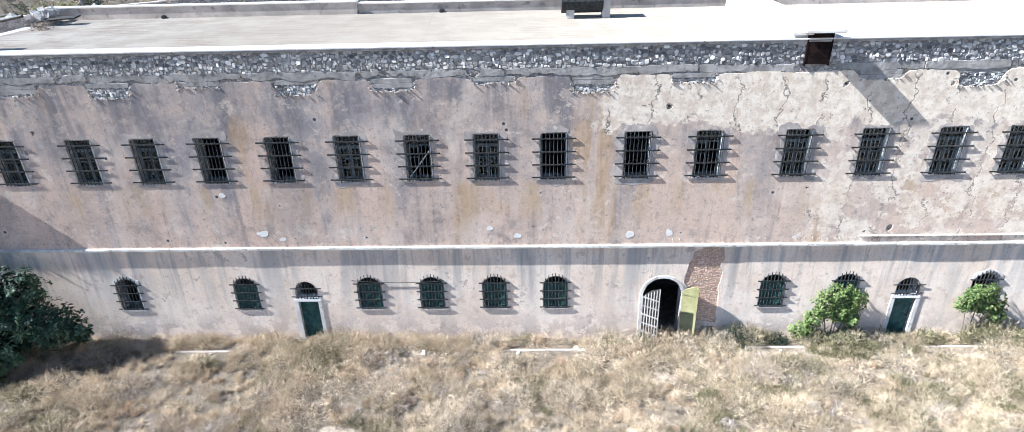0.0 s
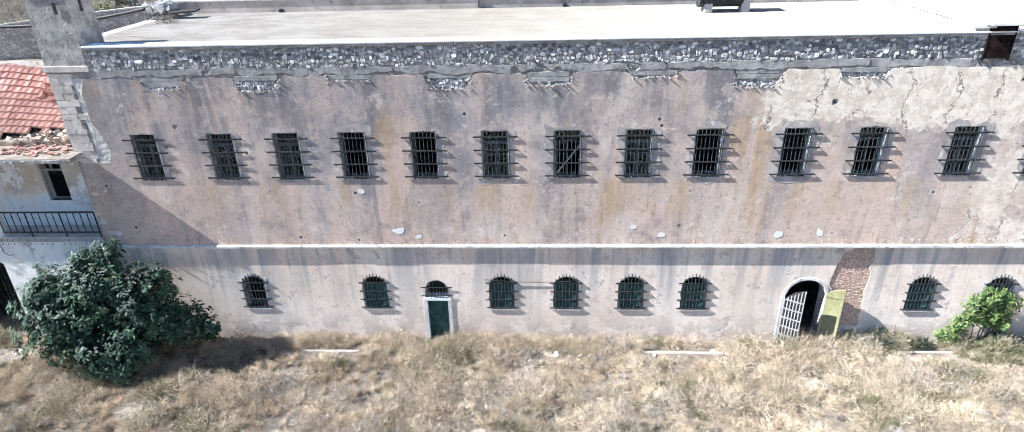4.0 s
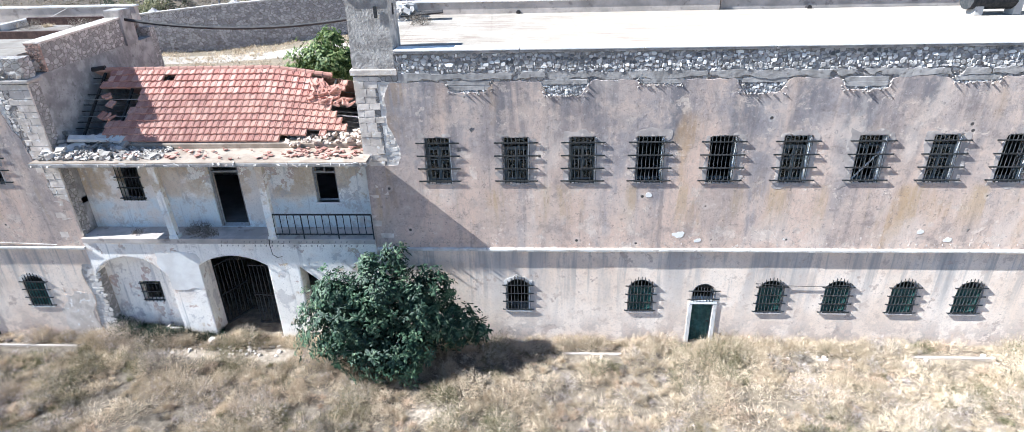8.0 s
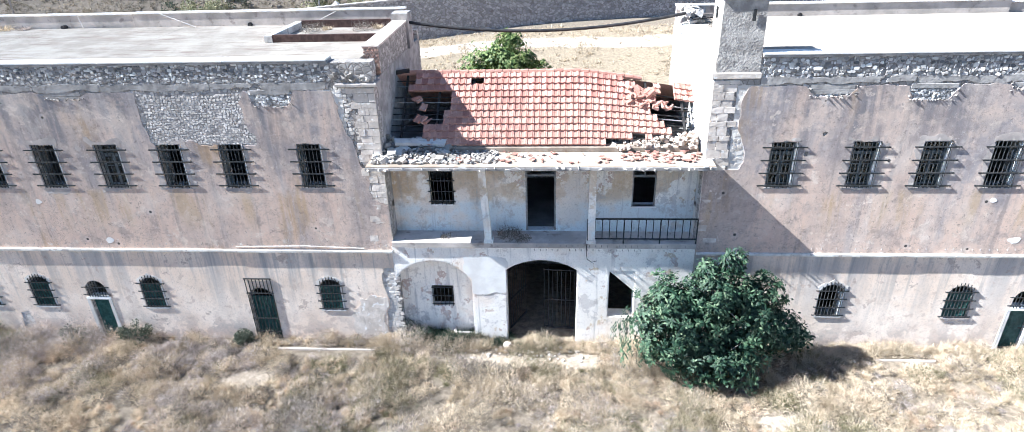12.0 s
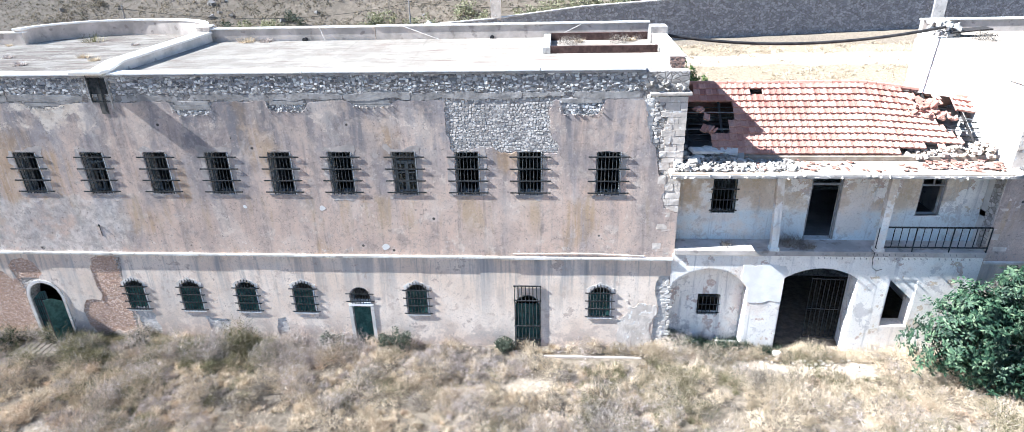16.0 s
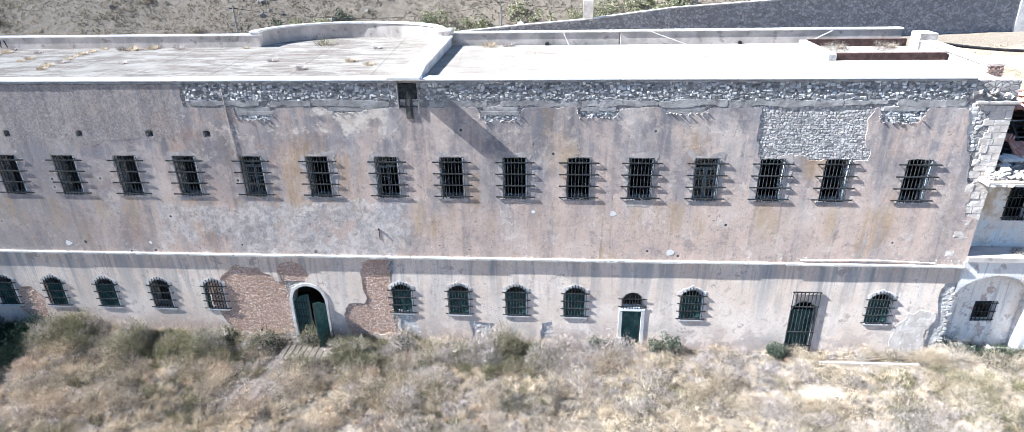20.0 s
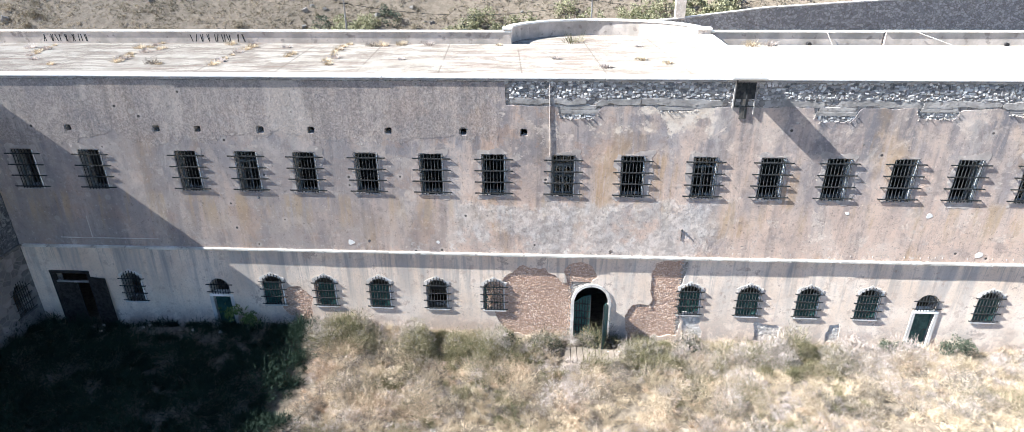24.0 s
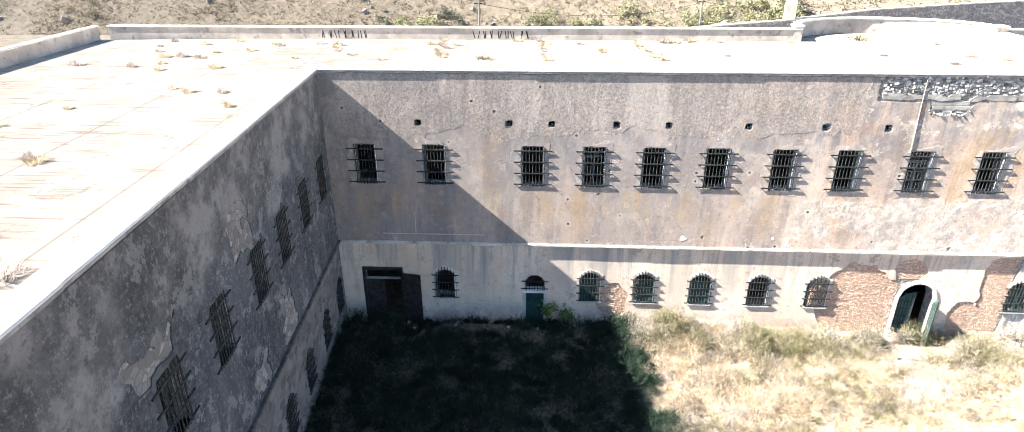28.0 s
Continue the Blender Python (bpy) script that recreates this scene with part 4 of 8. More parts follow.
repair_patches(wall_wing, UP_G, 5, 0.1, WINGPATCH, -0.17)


def string_course(name, x0, x1, label, m=None, mat=LEDGE):
    rng = random.Random(name)
    ob = thing(name, label, "trim", kind="structure")
    x = x0
    while x < x1 - 0.2:
        w = min(rng.uniform(1.6, 3.0), x1 - x)
        part("moulding", Mesh().slab(x, x + w - 0.008, -0.16 + rng.uniform(-0.012, 0.012), 0.0, LEDGE_Z - 0.02 + rng.uniform(-0.012, 0.012), LEDGE_Z + 0.10, 0.02), mat, ob)
        x += w
    if m:
        ob.matrix_basis = m
    return ob


string_course("trim_east", -3.35, 47, "pale moulded string course between the two storeys")
string_course("trim_west", -74.7, -16.42, "pale moulded string course with broken ends")
string_course("trim_wing", -48, -0.1, "near-black string course along the wing", WING, DARKTRIM)


def capstones(name, x0, x1, label, m=None, y0=-0.10, y1=0.62, z=TOP):
    rng = random.Random(name)
    ob = thing(name, label, "parapet", kind="structure")
    x = x0
    while x < x1 - 0.2:
        w = min(rng.uniform(4.4, 5.2), x1 - x)
        lip = y0 + rng.uniform(-0.015, 0.015)
        stone = part("capstone", Mesh().slab(x, x + w - 0.02, lip, y1, z + 0.08, z + 0.15, 0.02), CAP, ob)
        # darker lower strip paints the stained front on the capstone's shaded side
        part("bed_course", Mesh().slab(x, x + w - 0.02, lip + 0.012, y1, z, z + 0.08, 0.01), CEMENT, stone)
        x += w
    if m:
        ob.matrix_basis = m
    return ob


capstones("parapet_east", -1.75, 47, "white capstones along the roof edge")
capstones("parapet_west", -75.0, -18.1, "white capstones along the roof edge")
capstones("parapet_wing", -48, 0.3, "white capstones along the roof edge of the wing", WING)

# ---- roofs, back walls and floors ----
plain_box("roof_east", "whitewashed flat roof with worn screed", DECK, -2.8, 47, 0.62, 8.8, 12.7, 13.06, category="roof")
plain_box("roof_west", "whitewashed flat roof with worn screed", DECK, -79.0, -17.0, 0.62, 8.8, 12.7, 13.06, category="roof")
roof_wing = structure("roof_wing", Mesh().box(-48, 9.5, 0.6, 14.4, 12.7, 13.05), DECK_WING, "sunlit whitewashed flat roof of the wing", "roof")
roof_wing.matrix_basis = WING


def back_parapet(name, runs, label):
    ob = thing(name, label, "parapet", kind="structure")
    for x0, x1, y, zt in runs:
        part("upstand", Mesh().box(x0, x1, y, y + 0.3, 12.7, zt), STAINED, ob)
        part("coping", Mesh().slab(x0 - 0.04, x1 + 0.04, y - 0.05, y + 0.36, zt, zt + 0.08, 0.02), CAP, ob)
    return ob


back_parapet("parapet_back_east", [(-3.4, 12.2, 8.8, 13.62), (12.28, 30.3, 8.95, 13.5), (30.8, 47, 8.8, 13.62)], "pale rendered upstand along the far roof edge")
back_parapet("parapet_back_west", [(-31.2, -16.9, 8.8, 13.72), (-40.4, -31.28, 8.95, 13.68), (-90, -51.0, 8.8, 13.68)], "pale rendered upstand with faded paint marks")


def curved_parapet():
    ob = thing("parapet_bastion", "curved pale parapet round the roof bastion", "parapet", kind="structure")
    cx, rx, ry, n = -46.0, 5.05, 3.3, 20
    up, co, deck = Mesh(), Mesh(), Mesh()
    ring = [(cx - rx * math.cos(math.pi * k / n), 8.8 + ry * math.sin(math.pi * k / n)) for k in range(n + 1)]
    for m, d0, d1, z0, z1 in ((up, 0.0, 0.3, 12.7, 13.85), (co, -0.05, 0.36, 13.85, 13.94)):
        for (xa, ya), (xb, yb) in zip(ring, ring[1:]):
            def off(x, y, d):
                v = Vector((x - cx, (y - 8.8) * rx / ry, 0)).normalized()
                return (x + v.x * d, y + v.y * d)
            a0, b0, a1, b1 = off(xa, ya, d0), off(xb, yb, d0), off(xa, ya, d1), off(xb, yb, d1)
            p = [(*a0, z0), (*b0, z0), (*b1, z0), (*a1, z0), (*a0, z1), (*b0, z1), (*b1, z1), (*a1, z1)]
            m.add(p, [(0, 1, 5, 4), (4, 5, 6, 7), (3, 7, 6, 2), (0, 3, 2, 1)])
    part("upstand", up, STAINED, ob)
    part("coping", co, CAP, ob)
    for x0, x1 in ((-51.42, -50.98), (-41.0, -40.3)):
        part("end_pier", Mesh().box(x0, x1, 8.77, 9.3, 12.7, 13.83), STAINED, ob)
        part("end_coping", Mesh().slab(x0 - 0.05, x1 + 0.05, 8.7, 9.36, 13.83, 13.935, 0.02), CAP, ob)
    deck.add([(x, y, 13.05) for x, y in ring] + [(x, y, 12.7) for x, y in ring], [tuple(range(n + 1))[::-1], tuple(range(n + 1, 2 * n + 2))])
    part("bastion_deck", deck, DECK, ob)
    return ob


curved_parapet()
plain_box("wall_back_east", "plain rear masonry wall", RUBBLE, -3.4, 47, 8.8, 9.25, -0.5, 12.7, category="wall")
plain_box("wall_back_west", "plain rear masonry wall", RUBBLE, -90, -16.4, 8.8, 9.25, -0.5, 12.7, category="wall")
plain_box("wall_end_east", "plain end masonry wall", RUBBLE, 47, 47.6, 0, 9.25, -0.5, 13.05, category="wall")
wing_back = structure("wall_back_wing", Mesh().box(-48, 9.5, 14.4, 14.9, -0.5, 13.05), RUBBLE, "plain rear masonry wall of the wing", "wall")
wing_back.matrix_basis = WING
wing_par = back_parapet("parapet_back_wing", [(-48, 9.6, 14.4, 13.75)], "pale upstand with dry weeds along the wing's outer edge")
wing_par.matrix_basis = WING
wing_end = structure("wall_end_wing", Mesh().box(-48.5, -48, 0, 14.9, -0.5, 13.05), RUBBLE, "plain end masonry wall of the wing", "wall")
wing_end.matrix_basis = WING
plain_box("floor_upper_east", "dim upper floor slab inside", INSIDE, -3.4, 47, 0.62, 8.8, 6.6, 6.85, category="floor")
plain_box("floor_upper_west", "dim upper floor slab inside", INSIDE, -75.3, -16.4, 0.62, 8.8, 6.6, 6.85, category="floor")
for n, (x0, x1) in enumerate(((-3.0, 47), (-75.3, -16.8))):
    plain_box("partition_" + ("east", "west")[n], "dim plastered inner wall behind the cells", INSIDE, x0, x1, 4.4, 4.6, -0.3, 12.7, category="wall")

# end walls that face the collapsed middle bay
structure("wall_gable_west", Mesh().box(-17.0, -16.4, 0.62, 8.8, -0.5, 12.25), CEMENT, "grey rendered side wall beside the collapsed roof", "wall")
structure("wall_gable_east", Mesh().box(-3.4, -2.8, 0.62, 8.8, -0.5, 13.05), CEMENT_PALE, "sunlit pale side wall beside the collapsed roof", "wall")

# ---- middle bay with the balcony ----
bay_open = [(-14.75, 1.72, 0.0, 3.35, 0.95), (-9.92, 1.56, -0.2, 3.9, 0.5), (-6.4, 0.55, 1.5, 3.85, 0)]
wall_bay = structure("wall_bay", wall_mesh(-16.4, -3.4, -0.5, 5.05, -0.06, 0.55, bay_open), PATCHY, "whitewashed arcaded wall with peeling plaster under the balcony", "wall")
part("limewash_coat", skin(-16.4, -3.4, -0.3, 5.04, 0.06, lower_field(bay_open, []), -0.075, 0.02, flat), PATCHY, wall_bay, "peeling limewash over the arcade")
recess = wall_mesh(-16.4, -11.5, -0.5, 5.05, 0.56, 0.9, [(-14.5, 0.5, 1.55, 2.65, 0)])
structure("wall_recess_west", recess, PATCHY, "whitewashed back of a blind arch with a small barred window", "wall")
structure("wall_recess_east", wall_mesh(-8.3, -3.4, -0.5, 5.05, 0.56, 0.9, [(-6.3, 0.75, 1.2, 3.95, 0)]), PATCHY, "whitewashed back of a blind arch with a dark doorway", "wall")
plain_box("floor_balcony", "cracked pale balcony slab with a broken edge", STAINED, -16.4, -3.4, -0.16, 1.0, 5.05, 5.28, category="floor")
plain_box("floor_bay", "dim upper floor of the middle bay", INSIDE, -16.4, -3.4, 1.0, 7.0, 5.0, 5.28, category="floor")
wall_balcony = structure("wall_balcony", wall_mesh(-16.4, -3.4, 5.28, 8.85, 1.0, 1.4, [(-14.25, 0.52, 6.6, 8.3, 0), (-9.95, 0.66, 5.3, 8.3, 0), (-5.55, 0.5, 6.5, 8.3, 0)]), PATCHY, "balcony wall with peeling white, ochre and blue-grey paint", "wall")
part("distemper_coat", skin(-16.4, -3.4, 5.28, 8.85, 0.05, lower_field([(-14.25, 0.47, 6.65, 8.25, 0), (-9.95, 0.61, 5.2, 8.25, 0), (-5.55, 0.45, 6.55, 8.25, 0)], []), 0.985, 0.02, flat), PATCHY, wall_balcony, "peeling white, ochre and blue-grey distemper")
plain_box("wall_bay_back", "plain rear wall of the middle bay", RUBBLE, -16.4, -3.4, 7.0, 7.4, -0.5, 9.4, category="wall")


# unseen slab added to keep daylight from the broken roof out of the rooms
plain_box("ceiling_bay", "added ceiling slab that keeps the bay's rooms dark", INSIDE, -16.4, -3.4, 1.4, 7.0, 8.86, 8.98, category="ceiling")
trough = thing("stone_trough", "low grey stone trough inside the blind arch", "trough", at=(-13.3, 0.28, -0.55))
part("front", Mesh().slab(-0.75, 0.75, -0.26, -0.14, 0, 0.95, 0.02), CEMENT, trough)
part("side", Mesh().slab(-0.75, -0.63, -0.14, 0.26, 0, 0.95, 0.02), CEMENT, trough)
part("side", Mesh().slab(0.63, 0.75, -0.14, 0.26, 0, 0.95, 0.02), CEMENT, trough)
part("basin", Mesh().box(-0.63, 0.63, -0.14, 0.26, 0, 0.6), CEMENT, trough)
part("fallen_head", Mesh().add([(-6.95, -0.05, 3.86), (-5.85, -0.05, 3.86), (-5.85, -0.05, 2.85), (-6.95, 0.3, 3.86), (-5.85, 0.3, 3.86), (-5.85, 0.3, 2.85)], [(0, 2, 1), (3, 4, 5), (0, 3, 5, 2)]), PATCHY, wall_bay, "slanting broken head of the opening")
pale_coat = skin(-13.4, -11.35, 2.5, 4.75, 0.06, lambda x, z: np.minimum(np.minimum(np.minimum(x + 13.3, -11.45 - x), np.minimum(z - 2.65, 4.5 - z)) + 0.5 * (fbm(x * 2, z * 2, 31) - 0.45), -np.maximum(inside(x, z, bay_open[0], 0.02), inside(x, z, bay_open[1], 0.02))), -0.09, 0.03, flat)
part("fresh_coat", pale_coat, CAP, wall_bay, "patch of bright white lime coat between the arches")
for k in range(26):
    if k % 7 != 5:
        part("peg", Mesh().rod((-10.2 + k * 0.25, -0.04, 4.98), (-10.2 + k * 0.25, -0.12, 4.9), 0.02, 4), CEMENT, wall_bay)
    if k % 5 != 3:
        part("peg", Mesh().rod((-10.1 + k * 0.25, -0.15, 5.2), (-10.1 + k * 0.25, -0.22, 5.14), 0.02, 4), CEMENT, wall_bay)


def eave():
    ob = thing("eave_slab", "concrete canopy slab with a chipped edge over the balcony", "canopy")
    part("slab", Mesh().slab(-16.95, -3.1, -0.78, 1.35, 8.86, 9.005, 0.02), CEMENT, ob)
    part("screed", Mesh().slab(-16.93, -3.12, -0.75, 1.34, 9.005, 9.045, 0.015), DUSTY, ob, "dust-covered screed on the slab")
    rng = random.Random(41)
    for k in range(46):
        x = -16.8 + 0.3 * k
        if rng.random() < 0.7:
            part("chipped_edge", Mesh().chunk((x + rng.uniform(-0.1, 0.1), -0.775, 8.95 + rng.uniform(-0.05, 0.06)), (rng.uniform(0.06, 0.17), 0.02, rng.uniform(0.02, 0.05)), rng), CEMENT_PALE if k % 3 else QUOIN, ob)
    part("upstand", Mesh().slab(-14.9, -3.5, 0.85, 1.2, 9.04, 9.26, 0.03), DUSTY, ob)
    return ob


eave()


def post(x, lean):
    ob = thing("balcony_post", "square whitewashed post holding the canopy", "post", "balcony posts", (x, -0.05, 5.28))
    m = Mesh()
    m.add([(-0.15 + lean, -0.13, 0), (0.15 + lean, -0.13, 0), (0.15 + lean, 0.13, 0), (-0.15 + lean, 0.13, 0),
           (-0.15, -0.13, 3.58), (0.15, -0.13, 3.58), (0.15, 0.13, 3.58), (-0.15, 0.13, 3.58)],
          [(3, 2, 1, 0), (4, 5, 6, 7), (0, 1, 5, 4), (1, 2, 6, 5), (2, 3, 7, 6), (3, 0, 4, 7)])
    part("shaft", m, PATCHY, ob)
    part("plinth", Mesh().slab(-0.2 + lean, 0.2 + lean, -0.16, 0.18, 0, 0.18, 0.02), PATCHY, ob)
    return ob


post(-12.35, 0.18)
post(-7.8, 0.0)


def railing(x0, x1, y, z):
    ob = thing("balcony_railing", "rusted dark iron railing on the balcony edge", "railing", at=(x0, y, z))
    w = x1 - x0
    part("top_rail", Mesh().box(0, w, -0.025, 0.025, 1.13, 1.19), IRON, ob)
    part("bottom_rail", Mesh().box(0, w, -0.02, 0.02, 0.2, 0.25), IRON, ob)
    n = 15
    for k in range(n + 1):
        part("baluster", Mesh().rod((w * k / n, 0, 0.2 if k % 5 else -0.05), (w * k / n, 0, 1.15), 0.02 if k % 5 else 0.03, 5), IRON, ob)
    return ob


railing(-7.95, -3.42, -0.12, 5.28)
stub = thing("broken_railing", "bent remnant of the iron balcony railing", "railing", at=(-12.0, -0.12, 5.28))
part("rail", Mesh().rod((0, 0, 0), (-0.2, -0.02, 1.0), 0.03, 6), IRON, stub)

# ---- tiled roof, half fallen in ----
RIDGE_Y, RIDGE_Z, EDGE_Y, EDGE_Z = 3.9, 11.68, 1.0, 9.28


def roof_point(x, s):
    """A place on the front slope: s runs 0 at the eave to 1 at the ridge; the east end sags."""
    sag = 0.75 * max(0.0, (x + 8.3) / 4.9) ** 1.2
    return Vector((x, EDGE_Y + (RIDGE_Y - EDGE_Y) * s, EDGE_Z + (RIDGE_Z - EDGE_Z) * s - sag * (0.25 + 0.75 * s)))


def tile_gone(x, s, rng):
    if x < -15.5 - 0.25 * math.sin(s * 11) and s < 0.93:
        return True
    if x < -14.1 + 0.9 * (s - 0.3) and 0.22 < s < 0.72:
        return not (x > -15.5 and x < -14.8 and rng.random() < 0.35 and s > 0.3)
    if x < -15.0 and s <= 0.25:
        return True
    if x > -4.9 + 0.4 * math.sin(s * 9) and 0.05 < s < 0.66:
        return True
    if x > -7.3 and s < 0.05 + 0.035 * (x + 7.3) + 0.03 * math.sin(x * 5):
        return True
    if -6.4 < x < -4.3 and s > 0.86 - 0.10 * (x + 6.4):
        return True
    return abs(x + 12.75) < 0.2 and 0.8 < s < 0.9


def tile_mesh(w, l):
    """An interlocking clay tile: flat pan with two raised ribs and a front lip."""
    m = Mesh()
    prof = [(-0.5, 0.0), (-0.5, 0.035), (-0.36, 0.04), (-0.3, 0.012), (0.18, 0.012), (0.24, 0.045), (0.42, 0.05), (0.5, 0.02), (0.5, 0.0)]
    k = len(prof)
    m.add([(x * w, 0, z + (0.085 if z > 0 else 0.0)) for x, z in prof] + [(x * w, l, z) for x, z in prof],
          [(i, i + 1, k + i + 1, k + i) for i in range(k - 1)] + [tuple(range(k))[::-1]])
    return m


def tiled_roof():
    rng = random.Random(5)
    ob = thing("tiled_roof", "half-collapsed terracotta tile roof with missing tiles", "roof", at=(0, 0, 0))
    rows, cols = 11, 47
    w, ln = 12.9 / cols, 0.385
    data = tile_mesh(w * 1.02, ln).data("roof_tile", TILE)
    rest = Mesh()
    count = 0
    for r in range(rows):
        for c in range(cols):
            x, s = -16.3 + (c + 0.5) * w, (r + 0.0) / rows
            if tile_gone(x, s, rng):
                continue
            p, q, e = roof_point(x, s), roof_point(x, s + 1.0 / rows), roof_point(x + 0.2, s)
            up = (q - p).normalized()
            side = (e - p).normalized()
            nrm = side.cross(up)
            m = Matrix((side, up, nrm)).transposed().to_4x4()
            m.translation = p + nrm * (0.01 + rng.uniform(0, 0.012))
            jolt = 3.0 if rng.random() < 0.08 else 0.8
            m = m @ pose(0, 0, 0, rng.uniform(-1, 1) * jolt, 0, rng.uniform(-1, 1) * jolt)
            if r < 7 and count < 300:
                t = part("roof_tile", data, TILE, ob)
                t.matrix_basis = m
                count += 1
            else:
                base = tile_mesh(w * 1.02, ln)
                rest.add([m @ Vector(v) for v in base.v], base.f)
    up_tiles = part("upper_tiles", rest, TILE_ISLE, ob)
    up_tiles["kind"] = "stuff"
    for k in range(34):
        x = -16.2 + k * 0.38
        p = roof_point(x, 1.0)
        part("ridge_tile", Mesh().rod(p + Vector((0, 0, 0.0)), roof_point(x + 0.36, 1.0) + Vector((0, 0, 0.02)), 0.11, 8), TILE, ob) if not (-5.9 < x < -4.4) else None
    for k in range(26):
        x, s = rng.uniform(-6.3, -4.4), rng.uniform(0.5, 0.82)
        t = part("loose_tile", data, TILE, ob)
        t.matrix_basis = Matrix.Translation(roof_point(x, s) + Vector((0, 0, 0.1 + 0.1 * rng.random()))) @ pose(0, 0, 0, rng.uniform(5, 45), rng.uniform(-25, 25), rng.uniform(-60, 60))
    for k in range(6):
        x, s = rng.uniform(-15.6, -13.4), rng.uniform(0.15, 0.6)
        t = part("loose_tile", data, TILE, ob)
        t.matrix_basis = Matrix.Translation(roof_point(x, s) + Vector((0, 0, 0.05))) @ pose(0, 0, 0, rng.uniform(5, 60), rng.uniform(-25, 25), rng.uniform(-60, 60))
    # rear slope, battens and rafters
    back = Mesh()
    for a, b in ((-16.4, -8.3), (-8.3, -3.4)):
        pa, pb = roof_point(a, 0.98), roof_point(b, 0.98)
        back.add([pa, pb, (b, 7.2, 9.3), (a, 7.2, 9.3)], [(0, 1, 2, 3)])
    part("rear_slope", back, TILE, ob)
    for k in range(1, 13):
        s = k / 13 - 0.01
        for a, b in ((-16.35, -8.3), (-8.3, -3.45)):
            pa, pb = roof_point(a, s) - Vector((0, 0, 0.05)), roof_point(b, s) - Vector((0, 0, 0.05))
            part("batten", Mesh().rod(pa + Vector((0, 0, rng.uniform(-0.06, 0))), pb + Vector((0, rng.uniform(-0.08, 0.08), rng.uniform(-0.12, 0))), 0.026, 4), DARKWOOD if (k + (a < -9)) % 3 else WOODGREY, ob) if rng.random() < 0.8 else None
    for k in range(9):
        x = -15.9 + k * 1.5
        part("rafter", Mesh().rod(roof_point(x, 0.0) - Vector((0, 0, 0.14)), roof_point(x, 1) - Vector((0, 0, 0.14)), 0.06, 4), DARKWOOD, ob)
    return ob


TILE_ISLE = mat_island("old_terracotta", [(0.38, 0.175, 0.14), (0.47, 0.24, 0.19), (0.55, 0.315, 0.255), (0.61, 0.385, 0.315)], 0.85)
tiled_roof()

# ---- rubble on the canopy ----
rng = random.Random(11)
heap = Mesh()
for k in range(820):
    x = -16.7 + 5.0 * rng.random() ** 1.6
    y = -0.45 + 1.6 * rng.random()
    h = max(0.0, 0.75 - 0.2 * (x + 16.7)) * max(0, (y + 0.5)) / 1.6
    s = rng.uniform(0.03, 0.11) * (1.9 if rng.random() < 0.06 else 1)
    heap.chunk((x, y, 9.05 + s * 0.5 + h * rng.random()), (s, s * rng.uniform(0.6, 1), s * rng.uniform(0.3, 0.7)), rng)
tagged(part("rubble_heap", heap, mat_island("fallen_rubble", [(0.22, 0.20, 0.18), (0.38, 0.345, 0.31), (0.60, 0.55, 0.50)], 0.95)), "heap of fallen grey stones lying on the canopy", "rubble", kind="stuff")
for k, (x, y, z, a, w) in enumerate(((-15.2, 0.9, 9.5, 24, 0.85), (-14.6, 1.15, 9.42, -14, 0.7), (-15.7, 0.4, 9.3, 60, 0.4))):
    lump = thing("fallen_slab", "broken concrete slab lying tilted in the rubble", "slab", "slabs in the rubble", (x, y, z))
    part("slab", Mesh().slab(-w, w, -0.2, 0.2, -0.07, 0.07, 0.02), CEMENT_PALE, lump).matrix_basis = pose(0, 0, 0, 12 + 6 * k, 9 - 8 * k, a)
chips = Mesh()
for k in range(170):
    x = -16 + 12.6 * rng.random() if k < 100 else rng.uniform(-6.6, -3.6)
    y, a = rng.uniform(-0.45, 0.8), rng.uniform(0, 6.3)
    s = rng.uniform(0.04, 0.15)
    c, d = math.cos(a) * s, math.sin(a) * s
    z = 9.05 + rng.uniform(0, 0.05)
    chips.add([(x - c, y - d, z), (x + d, y - c, z), (x + c, y + d, z + 0.03), (x - d, y + c, z + 0.02), (x - c, y - d, z + 0.03), (x + d, y - c, z + 0.03), (x + c, y + d, z + 0.06), (x - d, y + c, z + 0.05)],
              [(3, 2, 1, 0), (4, 5, 6, 7), (0, 1, 5, 4), (1, 2, 6, 5), (2, 3, 7, 6), (3, 0, 4, 7)])
spill = Mesh()
for k in range(150):
    s = rng.uniform(0.04, 0.13)
    x = -3.6 - 3.4 * rng.random() ** 1.5
    spill.chunk((x, rng.uniform(0.75, 1.7), 9.22 + 0.45 * rng.random() * max(0.1, 1 + (x + 3.6) / 3.6)), (s, s * 0.8, s * 0.6), rng)
tagged(part("mortar_spill", spill, mat_island("crumbled_mortar", [(0.40, 0.325, 0.27), (0.56, 0.465, 0.39), (0.70, 0.605, 0.525)], 0.95)), "pale crumbled mortar under the sagging end of the roof", "rubble", kind="stuff")
SHARD = mat_island("broken_terracotta", [(0.24, 0.12, 0.095), (0.36, 0.20, 0.16), (0.48, 0.32, 0.265)], 0.9)
tagged(part("tile_shards", chips, SHARD), "broken terracotta shards scattered on the canopy", "rubble", kind="stuff")

# ---- chimney tower and quoins ----


